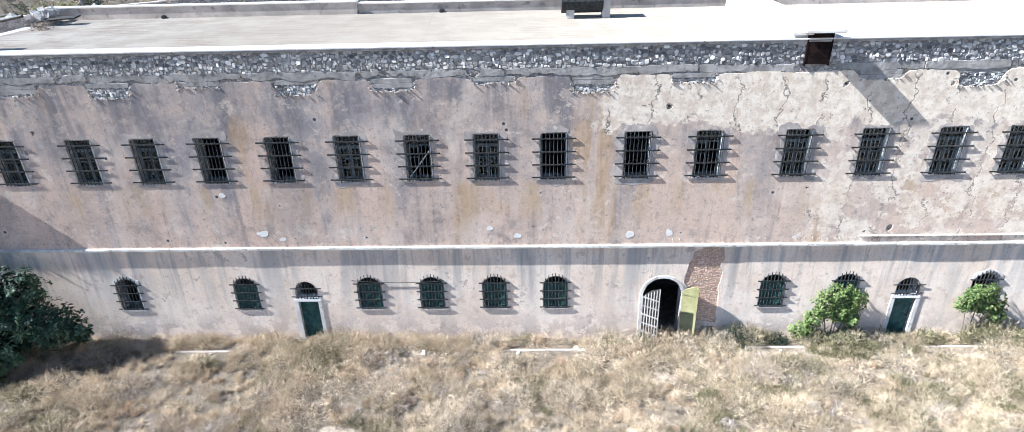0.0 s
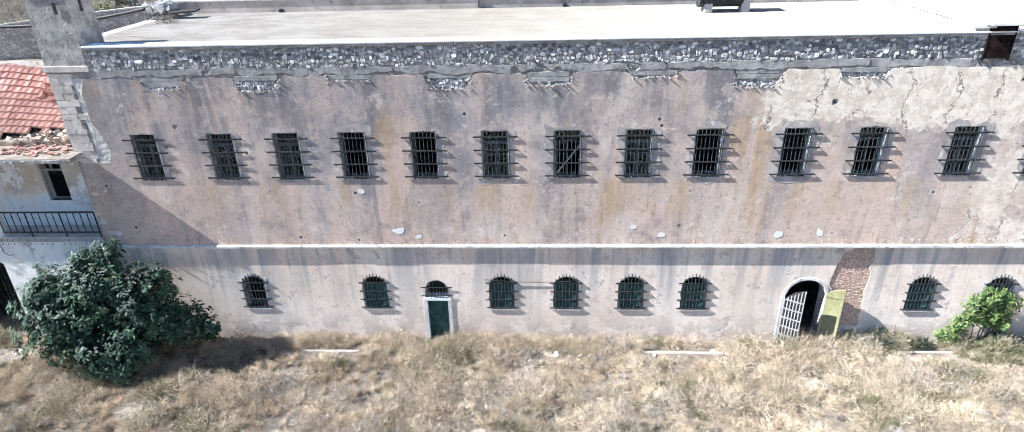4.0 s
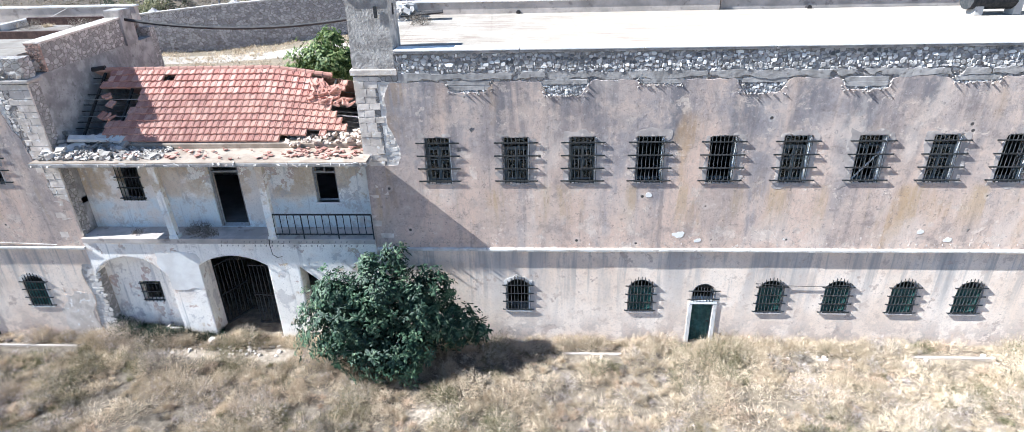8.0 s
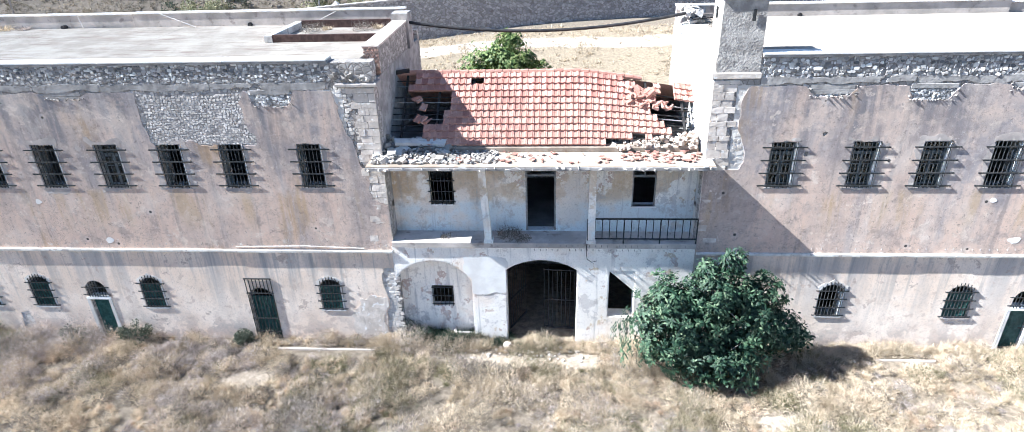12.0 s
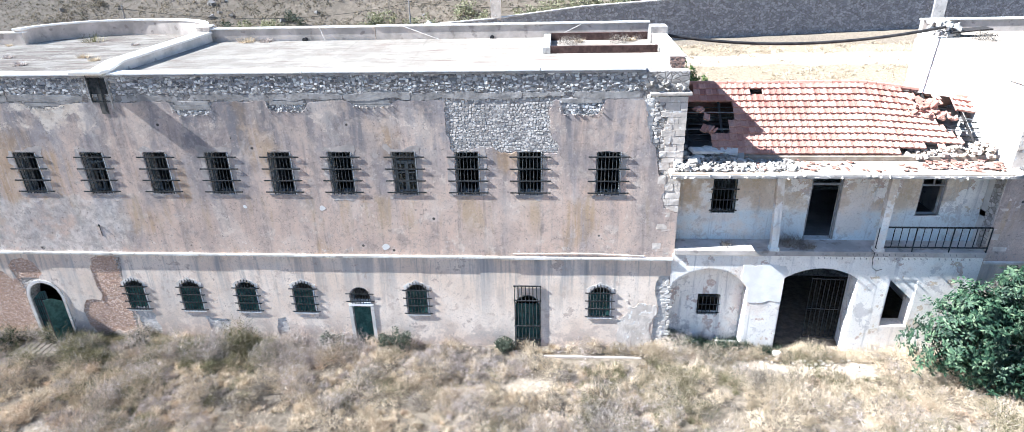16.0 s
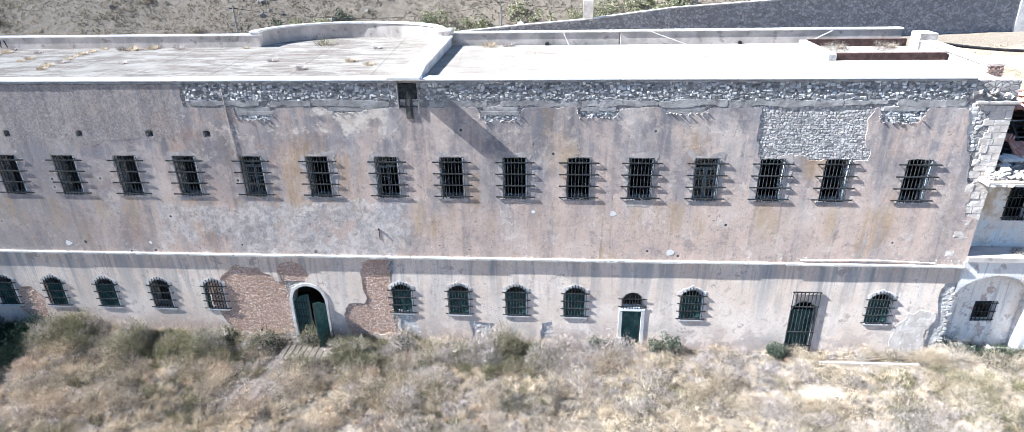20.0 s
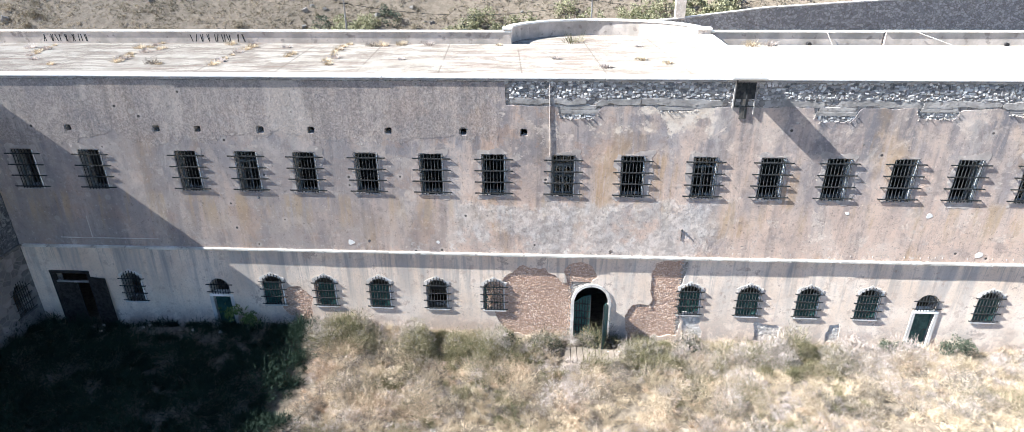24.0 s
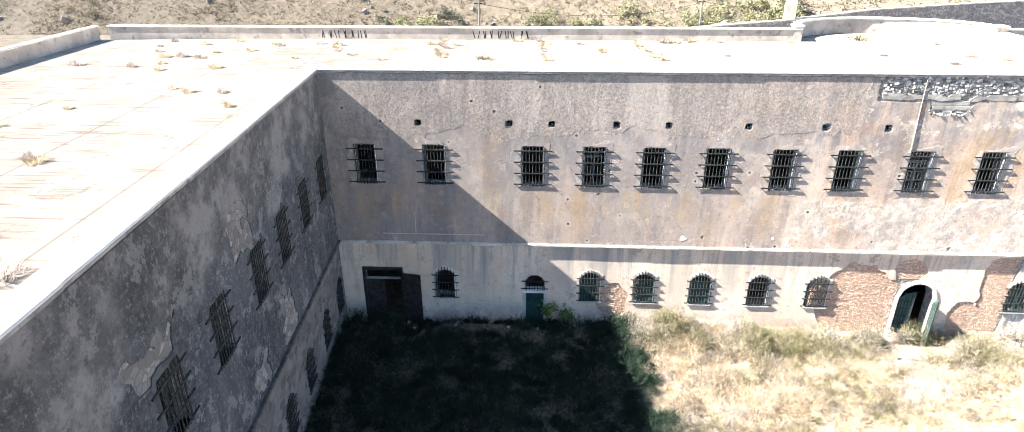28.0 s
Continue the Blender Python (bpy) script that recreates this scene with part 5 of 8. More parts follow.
def tower():
    ob = thing("chimney_tower", "square rendered chimney tower with slits and a pyramid cap", "tower", at=(-2.58, 0.70, 12.35))
    m = Mesh()
    m.add([(-0.8, -0.72, 0.12), (0.8, -0.72, 0.12), (0.8, 0.72, 0.12), (-0.8, 0.72, 0.12), (-0.77, -0.69, 2.75), (0.77, -0.69, 2.75), (0.77, 0.69, 2.75), (-0.77, 0.69, 2.75)],
          [(3, 2, 1, 0), (4, 5, 6, 7), (0, 1, 5, 4), (1, 2, 6, 5), (2, 3, 7, 6), (3, 0, 4, 7)])
    part("shaft", m, TOWER, ob)
    part("plinth", Mesh().slab(-0.92, 0.86, -0.77, 0.8, -0.1, 0.14, 0.03), QUOIN, ob)
    cap = Mesh().slab(-0.86, 0.86, -0.76, 0.76, 2.74, 2.85, 0.02)
    cap.add([(-0.84, -0.74, 2.85), (0.84, -0.74, 2.85), (0.84, 0.74, 2.85), (-0.84, 0.74, 2.85), (0, 0, 3.5)], [(0, 1, 4), (1, 2, 4), (2, 3, 4), (3, 0, 4)])
    part("cap", cap, CEMENT_PALE, ob)
    # dark plates on the solid faces paint the shade inside the slits
    for x, y, h in ((0.32, -0.745, 1), (-0.82, 0.1, 0), (0.79, 0.0, 0)):
        part("slit", Mesh().box(x - (0.06 if h else 0.01), x + (0.06 if h else 0.02), y - (0.01 if h else 0.06), y + (0.02 if h else 0.06), 2.0, 2.4), IRON, ob)
    return ob


tower()


def quoins(name, x_corner, way, z_lo, z_hi, label):
    """Ashlar corner stones, long and short in turn, standing a little proud."""
    rng = random.Random(name)
    ob = thing(name, label, "masonry", kind="structure")
    z, k = z_lo, 0
    while z < z_hi - 0.1:
        h = min(rng.uniform(0.22, 0.38), z_hi - z)
        x = x_corner
        for w in ([0.58, 0.36] if k % 2 else [0.34, 0.5]):
            w *= rng.uniform(0.75, 1.25)
            a, b = sorted((x, x + way * w))
            part("ashlar", Mesh().box(a + 0.008, b - 0.008, -0.018 - rng.uniform(0, 0.02), 0.05, z + 0.008, z + h - 0.008, 0.007, rng), QUOIN, ob)
            x += way * w
        z += h
        k += 1
    return ob


quoins("quoins_west", -16.38, -1, 5.0, 12.05, "pale ashlar corner stones laid bare by lost plaster")
quoins("quoins_east", -3.42, 1, 5.3, 12.2, "pale ashlar corner stones under the chimney tower")
cornice = thing("cornice_west", "broken pale stone cornice at the roof corner", "cornice", kind="structure")
part("moulding", Mesh().slab(-17.9, -16.25, -0.12, 0.7, 12.1, 12.24, 0.03), STAINED, cornice)


def brick_parapet():
    rng = random.Random(3)
    ob = thing("brick_parapet", "ruined stone and brick parapet on the gable edge", "parapet", kind="structure")
    core = Mesh()
    core.add([(-17.0, 1.3, 12.2), (-16.42, 1.3, 12.2), (-16.42, 6.6, 12.2), (-17.0, 6.6, 12.2), (-17.0, 1.3, 13.35), (-16.42, 1.3, 13.35), (-16.42, 6.6, 13.45), (-17.0, 6.6, 13.45)],
             [(3, 2, 1, 0), (4, 5, 6, 7), (0, 1, 5, 4), (1, 2, 6, 5), (2, 3, 7, 6), (3, 0, 4, 7)])
    part("core", core, RUBBLE, ob)
    for r in range(13):
        for c in range(3):
            x = -17.0 + c * 0.2 + (0.05 if r % 2 else 0)
            part("brick", Mesh().box(x, min(x + 0.185, -16.4), 1.22, 1.33, 12.22 + r * 0.09, 12.3 + r * 0.09, 0.006, rng), BRICKISH, ob)
    part("coping", Mesh().add([(-17.05, 1.25, 13.35), (-16.37, 1.25, 13.35), (-16.37, 6.6, 13.45), (-17.05, 6.6, 13.45), (-17.05, 1.25, 13.43), (-16.37, 1.25, 13.43), (-16.37, 6.6, 13.53), (-17.05, 6.6, 13.53)],
                              [(3, 2, 1, 0), (4, 5, 6, 7), (0, 1, 5, 4), (1, 2, 6, 5), (2, 3, 7, 6), (3, 0, 4, 7)]), QUOIN, ob)
    part("pier", Mesh().slab(-17.1, -16.3, 6.6, 7.5, 12.2, 13.85, 0.03), CEMENT, ob)
    return ob


brick_parapet()
loose = Mesh()
for k in range(120):
    s = rng.uniform(0.05, 0.16)
    loose.chunk((rng.uniform(-18.2, -16.6), rng.uniform(0.0, 1.2), 12.34 + rng.uniform(0, 0.3)), (s, s, s * 0.7), rng)
tagged(part("loose_stones", loose, bpy.data.materials["fallen_rubble"]), "loose broken stones at the ruined roof corner", "rubble", kind="stuff")


def pipe():
    ob = thing("sagging_pipe", "black pipe sagging across the gap between the roofs", "pipe", at=(-16.7, 6.9, 13.45))
    m = Mesh()
    pts = [Vector((13.4 * k / 14, 0.1 * k / 14, 0.12 * k / 14 - 0.62 * (1 - (2 * k / 14 - 1) ** 2))) for k in range(15)]
    m.tube(pts, 0.075)
    part("run", m, BLACKPIPE, ob, smooth=True)
    return ob


spout = thing("pipe_stub", "short dark pipe stub sticking out of the gable wall", "pipe", at=(-16.4, 3.8, 11.7))
part("run", Mesh().rod((-0.2, 0, 0), (0.6, 0.05, 0.1), 0.1, 8), BLACKPIPE, spout)


pipe()

# ---- litter on the balcony and the roof corner ----
def dry_clump(x, y, z, r, h, n, seed, label):
    rng = np.random.default_rng(seed)
    a, q = rng.uniform(0, 2 * np.pi, n), np.sqrt(rng.random(n)) * r
    base = np.stack([np.cos(a) * q, np.sin(a) * q, rng.random(n) * h * 0.6], -1)
    d = rng.normal(size=(n, 3)) * 0.6 + np.array([0, 0, 0.6])
    d /= np.linalg.norm(d, axis=1)[:, None]
    side = np.cross(d, rng.normal(size=(n, 3)))
    side *= 0.008 / np.linalg.norm(side, axis=1)[:, None]
    tip = base + d * h * rng.uniform(0.3, 0.7, (n, 1))
    v = np.stack([base + side, tip, base - side], 1).reshape(-1, 3)
    ob = new("dry_weed", arrays("dry_weed", v, np.arange(n)[:, None] * 3 + np.array([[0, 1, 2]]), BROWNWEED))
    ob.location = (x, y, z)
    return tagged(ob, label, "weed", "dry weeds on the ruins")


dry_clump(-11.3, 0.35, 5.27, 0.5, 0.55, 420, 1, "tangled brown dry weed on the balcony by the door")
dry_clump(-10.7, 0.1, 5.27, 0.35, 0.35, 240, 2, "tangled brown dry weed on the balcony by the door")
dry_clump(-14.1, 0.3, 5.27, 0.25, 0.3, 160, 3, "small brown dry weed on the balcony floor")
dry_clump(-1.9, 6.2, 13.05, 0.5, 0.5, 300, 4, "brown dry weed by the broken slab on the roof")
dry_clump(-21.0, 6.6, 13.05, 0.6, 0.5, 300, 5, "brown dry weed in the roof opening")
dry_clump(-18.6, 6.9, 13.05, 0.5, 0.5, 260, 6, "brown dry weed in the roof opening")
tilt = thing("fallen_board", "dark board lying on a heap of stones at the parapet's end", "board", at=(-2.2, 7.7, 13.06))
part("board", Mesh().slab(-1.0, 1.0, -0.3, 0.3, 0.0, 0.07, 0.015), DARKWOOD, tilt).matrix_basis = pose(0.2, -0.3, 0.26, 3, -3, 8)
rng = random.Random(77)
for k in range(30):
    bit = Mesh().chunk((rng.uniform(-1.2, -0.2), rng.uniform(-0.6, 0.9), 0.08 + 0.5 * rng.random() ** 2), (0.18, 0.14, 0.11), rng)
    part("stone", bit, STONE, tilt)
cable = thing("loose_cable", "black cable hanging from the end of the balcony railing", "cable", at=(-7.95, -0.19, 5.4))
part("run", Mesh().tube([(0, 0, 0.1), (-0.05, -0.02, -0.4), (0.0, -0.02, -0.85), (0.2, -0.02, -1.0), (0.42, -0.02, -0.93)], 0.016, 5), BLACKPIPE, cable)
for x in (2.5, 16.4, -35.1, -25.0):
    hole = thing("parapet_drain", "small dark drain spout through the roof upstand", "drain", "drain spouts of the upstands", (x, 8.79, 13.12))
    part("pipe", Mesh().rod((0, -0.12, 0), (0, 0.2, 0), 0.11, 9), BLACKPIPE, hole)


# ---- barred windows of the upper storey ----


def sash(m, x0, x1, z0, z1, y, rows, stile=0.055):
    m.box(x0, x0 + stile, y, y + 0.045, z0, z1)
    m.box(x1 - stile, x1, y, y + 0.045, z0, z1)
    for k in range(rows + 1):
        z = z0 + (z1 - z0 - stile) * k / rows
        m.box(x0 + stile, x1 - stile, y + 0.004, y + 0.04, z, z + stile * (1.4 if k in (0, rows) else 0.8))


def upper_window(left, right, label, transom=True, white_edged=True):
    ob = thing("barred_window", label, "window", "barred windows of the upper storey")
    part("sill", Mesh().slab(-0.57, 0.57, -0.055, 0.3, -0.07, 0.0, 0.01), REPAIR if white_edged else WINGPATCH, ob)
    fr = Mesh()
    for a, b in ((-0.498, -0.44), (0.44, 0.498)):
        fr.box(a, b, 0.22, 0.32, 0.0, 1.89)
    fr.box(-0.44, 0.44, 0.22, 0.32, 1.83, 1.89)
    if transom:
        fr.box(-0.44, 0.44, 0.22, 0.32, 1.38, 1.45)
    part("window_frame", fr, FRAMEWOOD, ob)
    # white strip on the right reveal only, painting the edge the sun catches
    if white_edged:
        part("jamb", Mesh().box(0.455, 0.505, -0.045, 0.2, 0.0, 1.9), CAP, ob, "white jamb strip standing for the sunlit reveal edge")
    if transom:
        part("pane", Mesh().box(-0.43, 0.43, 0.265, 0.27, 1.45, 1.83), GLASS, ob)
    for on, x0, x1 in ((left, -0.435, -0.005), (right, 0.005, 0.435)):
        if on:
            m = Mesh()
            sash(m, x0, x1, 0.03, 1.37, 0.23, 3)
            s = part("casement", m, FRAMEWOOD, ob)
            if on > 1:
                part("pane", Mesh().box(x0 + 0.05, x1 - 0.05, 0.25, 0.254, 0.06, 1.33), GLASS, s)
    for k in range(7):
        x = -0.46 + 0.92 * k / 6
        part("bar", Mesh().rod((x, -0.055, -0.02), (x, -0.055, 1.93), 0.017, 5), IRON, ob)
    for k in range(4):
        z = 0.06 + 0.54 * k
        flat_bar = Mesh().box(-0.86, 0.86, -0.082, -0.06, z, z + 0.055)
        for e in (-0.845, 0.845):
            flat_bar.rod((e, -0.072, z + 0.03), (e, 0.0, z + 0.03), 0.022, 5)
        part("crossbar", flat_bar, IRON, ob)
    return ob


proto_up = [upper_window(2, 2, "tall barred window with closed grey wooden casements and dusty panes"),
            upper_window(0, 0, "tall barred window, its casements gone, dark inside", False),
            upper_window(1, 0, "tall barred window with one broken grey casement left"),
            upper_window(0, 0, "tall barred window in shade-darkened mouldy plaster, empty and dark", False, False)]
STYLE = {2.7: 0, 5.32: 0, 13.5: 0, 16.28: 2, 19.0: 0, 31.06: 0, 33.95: 0, 36.83: 0, 39.45: 0, -0.4: 0, 27.66: 2, -28.07: 0, -48.2: 0, -62.56: 2, -42.0: 2, -54.1: 1}


def set_windows(xs, z, base, pick):
    for k, x in enumerate(xs):
        copy_thing(pick(k, x), base @ pose(x, 0, z))


flat_pose = Matrix.Identity(4)
set_windows(UP_E + UP_W, 7.84, flat_pose, lambda k, x: proto_up[STYLE.get(x, 1)])
set_windows(UP_G, 7.67, WING, lambda k, x: proto_up[3])


# ---- arched windows of the lower storey ----
def lower_window(label, shutter, white_edged=True, sill=CEMENT_PALE):
    ob = thing("arched_window", label, "window", "arched barred windows of the lower storey")
    hood = Mesh()
    n = 10
    for k in range(n):
        a, b = [(-0.56 + 1.12 * j / n) for j in (k, k + 1)]
        za, zb = [1.22 + float(arch_top(np.array(u), 0.56, 0.36)) + 0.05 for u in (a, b)]
        ga, gb = [1.83 - 0.55 * abs(u) + 0.03 * ((j * 7) % 3) for u, j in ((a, k), (b, k + 1))]
        hood.add([(a, -0.05, za), (b, -0.05, zb), (b * 1.12, -0.05, gb), (a * 1.12, -0.05, ga), (a, 0.0, za), (b, 0.0, zb), (b * 1.12, 0.0, gb), (a * 1.12, 0.0, ga)],
                 [(0, 1, 2, 3), (0, 4, 5, 1), (3, 2, 6, 7), (0, 3, 7, 4), (1, 5, 6, 2)])
    if white_edged:
        part("arch_hood", hood, LEDGE, ob)
        # same white strip on one side, a sunlit edge put into the colour
        part("jamb", Mesh().box(0.46, 0.51, -0.045, 0.2, 0.0, 1.2), CAP, ob, "white jamb strip imitating a sunlit reveal edge")
    part("sill", Mesh().slab(-0.58, 0.58, -0.08, 0.3, -0.08, 0.0, 0.015), sill, ob)
    if shutter:
        m = Mesh()
        sash(m, -0.49, -0.005, 0.02, 1.25, 0.05, 3, 0.06)
        sash(m, 0.005, 0.49, 0.02, 1.25, 0.05, 3, 0.06)
        part("casement", m, GREENPAINT, ob, "dark green painted casement")
        part("shutter_panel", Mesh().box(-0.48, 0.48, 0.075, 0.088, 0.04, 1.25), GREENPAINT, ob)
    for k in range(7):
        x = -0.44 + 0.88 * k / 6
        part("bar", Mesh().rod((x, -0.06, 0.0), (x, -0.07, 1.47 + 0.32 * (1 - (x / 0.5) ** 2)), 0.018, 5), IRON, ob)
    for k in range(4):
        z = 0.03 + 0.42 * k
        flat_bar = Mesh().box(-0.68, 0.68, -0.085, -0.066, z, z + 0.048)
        for e in (-0.665, 0.665):
            flat_bar.rod((e, -0.075, z + 0.025), (e, 0.0, z + 0.025), 0.02, 5)
        part("crossbar", flat_bar, IRON, ob)
    return ob


proto_low = [lower_window("arched window with green casement behind rusted bars", True), lower_window("arched window, dark and empty behind rusted bars", False),
             lower_window("arched window in shade-darkened wing masonry, empty behind bars", False, False, WINGPATCH),
             lower_window("arched window with green casement and a stained sill behind bars", True, False, REPAIR)]
set_windows(LOW_E + LOW_W, 1.66, flat_pose, lambda k, x: proto_low[1 if x in (2.65, -69.7, 40.0, -54.2) else 3 if x > 0 else 0])
set_windows(LOW_G, 1.44, WING, lambda k, x: proto_low[2])


# ---- small doors with a barred fanlight ----
def small_door():
    ob = thing("cell_door", "dark green wooden door under a barred fanlight", "door", "small doors of the lower storey")
    for k in range(5):
        x = -0.44 + 0.176 * k
        part("plank", Mesh().slab(x + 0.003, x + 0.173, 0.16, 0.205, -0.1, 2.04, 0.008), GREENPAINT, ob)
    part("lintel", Mesh().slab(-0.6, 0.6, -0.07, 0.4, 2.05, 2.2, 0.02), CAP, ob, "pale stone lintel")
    for s in (-1, 1):
        part("jamb", Mesh().slab(s * 0.53 - 0.08, s * 0.53 + 0.08, -0.065, 0.0, -0.2, 2.05, 0.015), CEMENT_PALE, ob)
    for k in range(7):
        x = -0.4 + 0.8 * k / 6
        part("bar", Mesh().rod((x, -0.06, 2.2), (x, -0.06, 2.72 + 0.36 * (1 - (x / 0.5) ** 2)), 0.016, 5), IRON, ob)
    for z in (2.3, 2.72):
        part("crossbar", Mesh().box(-0.68, 0.68, -0.08, -0.066, z, z + 0.045), IRON, ob)
    part("hasp", Mesh().box(0.28, 0.4, 0.13, 0.16, 1.0, 1.06), IRON, ob)
    return ob


proto_door = small_door()
for x in DOOR_E + DOOR_W:
    copy_thing(proto_door, pose(x, 0, 0))


# ---- large arched doorways ----
def arch_surround(m, half, spring, rise, w, y0, y1, foot=-0.2):
    n = 12
    inner = [(-half, foot), (-half, spring)] + [(-half + 2 * half * k / n, spring + float(arch_top(np.array(-half + 2 * half * k / n), half, rise))) for k in range(1, n)] + [(half, spring), (half, foot)]
    ho = half + w
    outer = [(-ho, foot), (-ho, spring)] + [(-ho + 2 * ho * k / n, spring + float(arch_top(np.array(-ho + 2 * ho * k / n), ho, rise + w))) for k in range(1, n)] + [(ho, spring), (ho, foot)]
    for (a, b), (c, d) in zip(zip(inner, inner[1:]), zip(outer, outer[1:])):
        m.add([(a[0], y0, a[1]), (b[0], y0, b[1]), (d[0], y0, d[1]), (c[0], y0, c[1]), (a[0], y1, a[1]), (b[0], y1, b[1]), (d[0], y1, d[1]), (c[0], y1, c[1])],
              [(0, 3, 2, 1), (0, 1, 5, 4), (3, 7, 6, 2)])


def lattice_leaf(parent, w, h, rise, solid, at):
    """One leaf of an iron-strapped gate, hinged at its left edge."""
    leaf = part("leaf", Mesh().box(0, w, -0.02, 0.02, 0, h) if solid else Mesh().box(0, 0.06, -0.025, 0.025, 0, h), GREENPAINT if solid else IRON, parent)
    leaf.matrix_basis = at
    if solid:
        part("leaf_head", Mesh().add([(0, -0.02, h), (w, -0.02, h), (w, -0.02, h + rise), (w * 0.5, -0.02, h + rise * 0.75), (0, 0.02, h), (w, 0.02, h), (w, 0.02, h + rise), (w * 0.5, 0.02, h + rise * 0.75)],
                                     [(0, 1, 2, 3), (4, 7, 6, 5), (0, 3, 7, 4), (3, 2, 6, 7), (1, 5, 6, 2)]), GREENPAINT, leaf)
    if not solid:
        part("sheet", Mesh().add([(0, 0.0, 0.1), (w, 0.0, 0.1), (w, 0.0, h + rise), (w * 0.5, 0.0, h + rise * 0.7), (0, 0.0, h), (0, 0.012, 0.1), (w, 0.012, 0.1), (w, 0.012, h + rise), (w * 0.5, 0.012, h + rise * 0.7), (0, 0.012, h)],
                                 [(0, 1, 2, 3, 4), (9, 8, 7, 6, 5), (0, 5, 6, 1), (1, 6, 7, 2), (2, 7, 8, 3), (3, 8, 9, 4), (4, 9, 5, 0)]), DARKWOOD, leaf, "dark wire-mesh backing")
    for k in range(6):
        z = 0.05 + (h - 0.1) * k / 5
        part("strap", Mesh().box(0, w, -0.04, -0.02, z, z + 0.05), IRON if solid else WOODGREY, leaf)
    for k in range(7):
        x = w * k / 6
        part("upright", Mesh().box(max(x - 0.02, 0), x + 0.02, -0.035, 0.0, 0, h + rise * x / w), IRON if solid else WOODGREY, leaf)
    return leaf


YELLOWED = mat_plain("yellowed_board", (0.22, 0.21, 0.10), (0.33, 0.31, 0.17), 1.5, 0.8, 0.2)


def arch_door_east():
    ob = thing("arched_doorway", "arched doorway with its latticed iron gate leaf standing open", "doorway", at=(ARCH_E, 0, 0))
    m = Mesh()
    arch_surround(m, 0.84, 2.4, 0.75, 0.13, -0.07, 0.02)
    part("surround", m, LEDGE, ob, "white painted stone surround")
    lattice_leaf(ob, 0.76, 2.35, 0.6, False, pose(-0.82, -0.05, -0.1, 0, 0, -33))
    leaf = part("leaf", Mesh().slab(0, 0.7, -0.025, 0.025, 0, 2.5, 0.01), YELLOWED, ob, "sun-bleached yellow-green board leaf")
    leaf.matrix_basis = pose(0.84, -0.03, -0.08, 0, 0, -22)
    part("leaf_head", Mesh().add([(0, -0.025, 2.5), (0.7, -0.025, 2.5), (0.7, -0.025, 2.86), (0.45, -0.025, 2.84), (0.2, -0.025, 2.72), (0, 0.025, 2.5), (0.7, 0.025, 2.5), (0.7, 0.025, 2.86), (0.45, 0.025, 2.84), (0.2, 0.025, 2.72)],
                                 [(0, 1, 2, 3, 4), (9, 8, 7, 6, 5), (0, 4, 9, 5), (4, 3, 8, 9), (3, 2, 7, 8), (2, 1, 6, 7)]), YELLOWED, leaf)
    part("stile", Mesh().slab(0.62, 0.72, -0.06, -0.025, 0, 2.82, 0.01), YELLOWED, leaf)
    for z in (0.2, 1.3, 2.4):
        part("rail", Mesh().slab(0.02, 0.62, -0.045, -0.025, z, z + 0.12, 0.008), YELLOWED, leaf)
    part("threshold", Mesh().slab(-0.9, 0.9, -0.35, 0.6, -0.2, 0.02, 0.02), CAP, ob)
    return ob


arch_door_east()


def arch_door_west():
    ob = thing("arched_doorway", "arched doorway with one dark green leaf ajar", "doorway", at=(ARCH_W, 0, 0))
    m = Mesh()
    arch_surround(m, 0.82, 2.35, 0.75, 0.15, -0.07, 0.02)
    part("surround", m, LEDGE, ob, "white painted stone surround")
    lattice_leaf(ob, 0.8, 2.15, 0.5, True, pose(-0.81, 0.12, -0.05, 0, 0, -6))
    lattice_leaf(ob, 0.8, 2.15, 0.5, True, pose(0.84, -0.1, -0.05, 0, 0, 250))
    part("step", Mesh().slab(-0.95, 0.95, -0.35, 0.55, -0.25, 0.0, 0.02), CEMENT_PALE, ob)
    return ob


arch_door_west()


def iron_gate():
    ob = thing("iron_gate", "tall iron bar gate fixed before an arched door", "gate", at=(GATE_W, 0, 0))
    for k in range(8):
        x = -0.6 + 1.2 * k / 7
        part("bar", Mesh().rod((x, -0.07, -0.1), (x, -0.07, 3.32), 0.02, 5), IRON, ob)
    for z in (0.35, 1.1, 2.5, 3.28):
        part("crossbar", Mesh().box(-0.64, 0.64, -0.1, -0.06, z, z + 0.05), IRON, ob)
    for s in (-0.62, 0.62):
        for z in (0.4, 3.25):
            part("bracket", Mesh().box(s - 0.02, s + 0.02, -0.08, 0, z, z + 0.04), IRON, ob)
    for k in range(4):
        x = -0.55 + 0.275 * k
        part("plank", Mesh().slab(x + 0.003, x + 0.27, 0.2, 0.24, -0.1, 2.2, 0.008), GREENPAINT, ob)
    return ob


iron_gate()


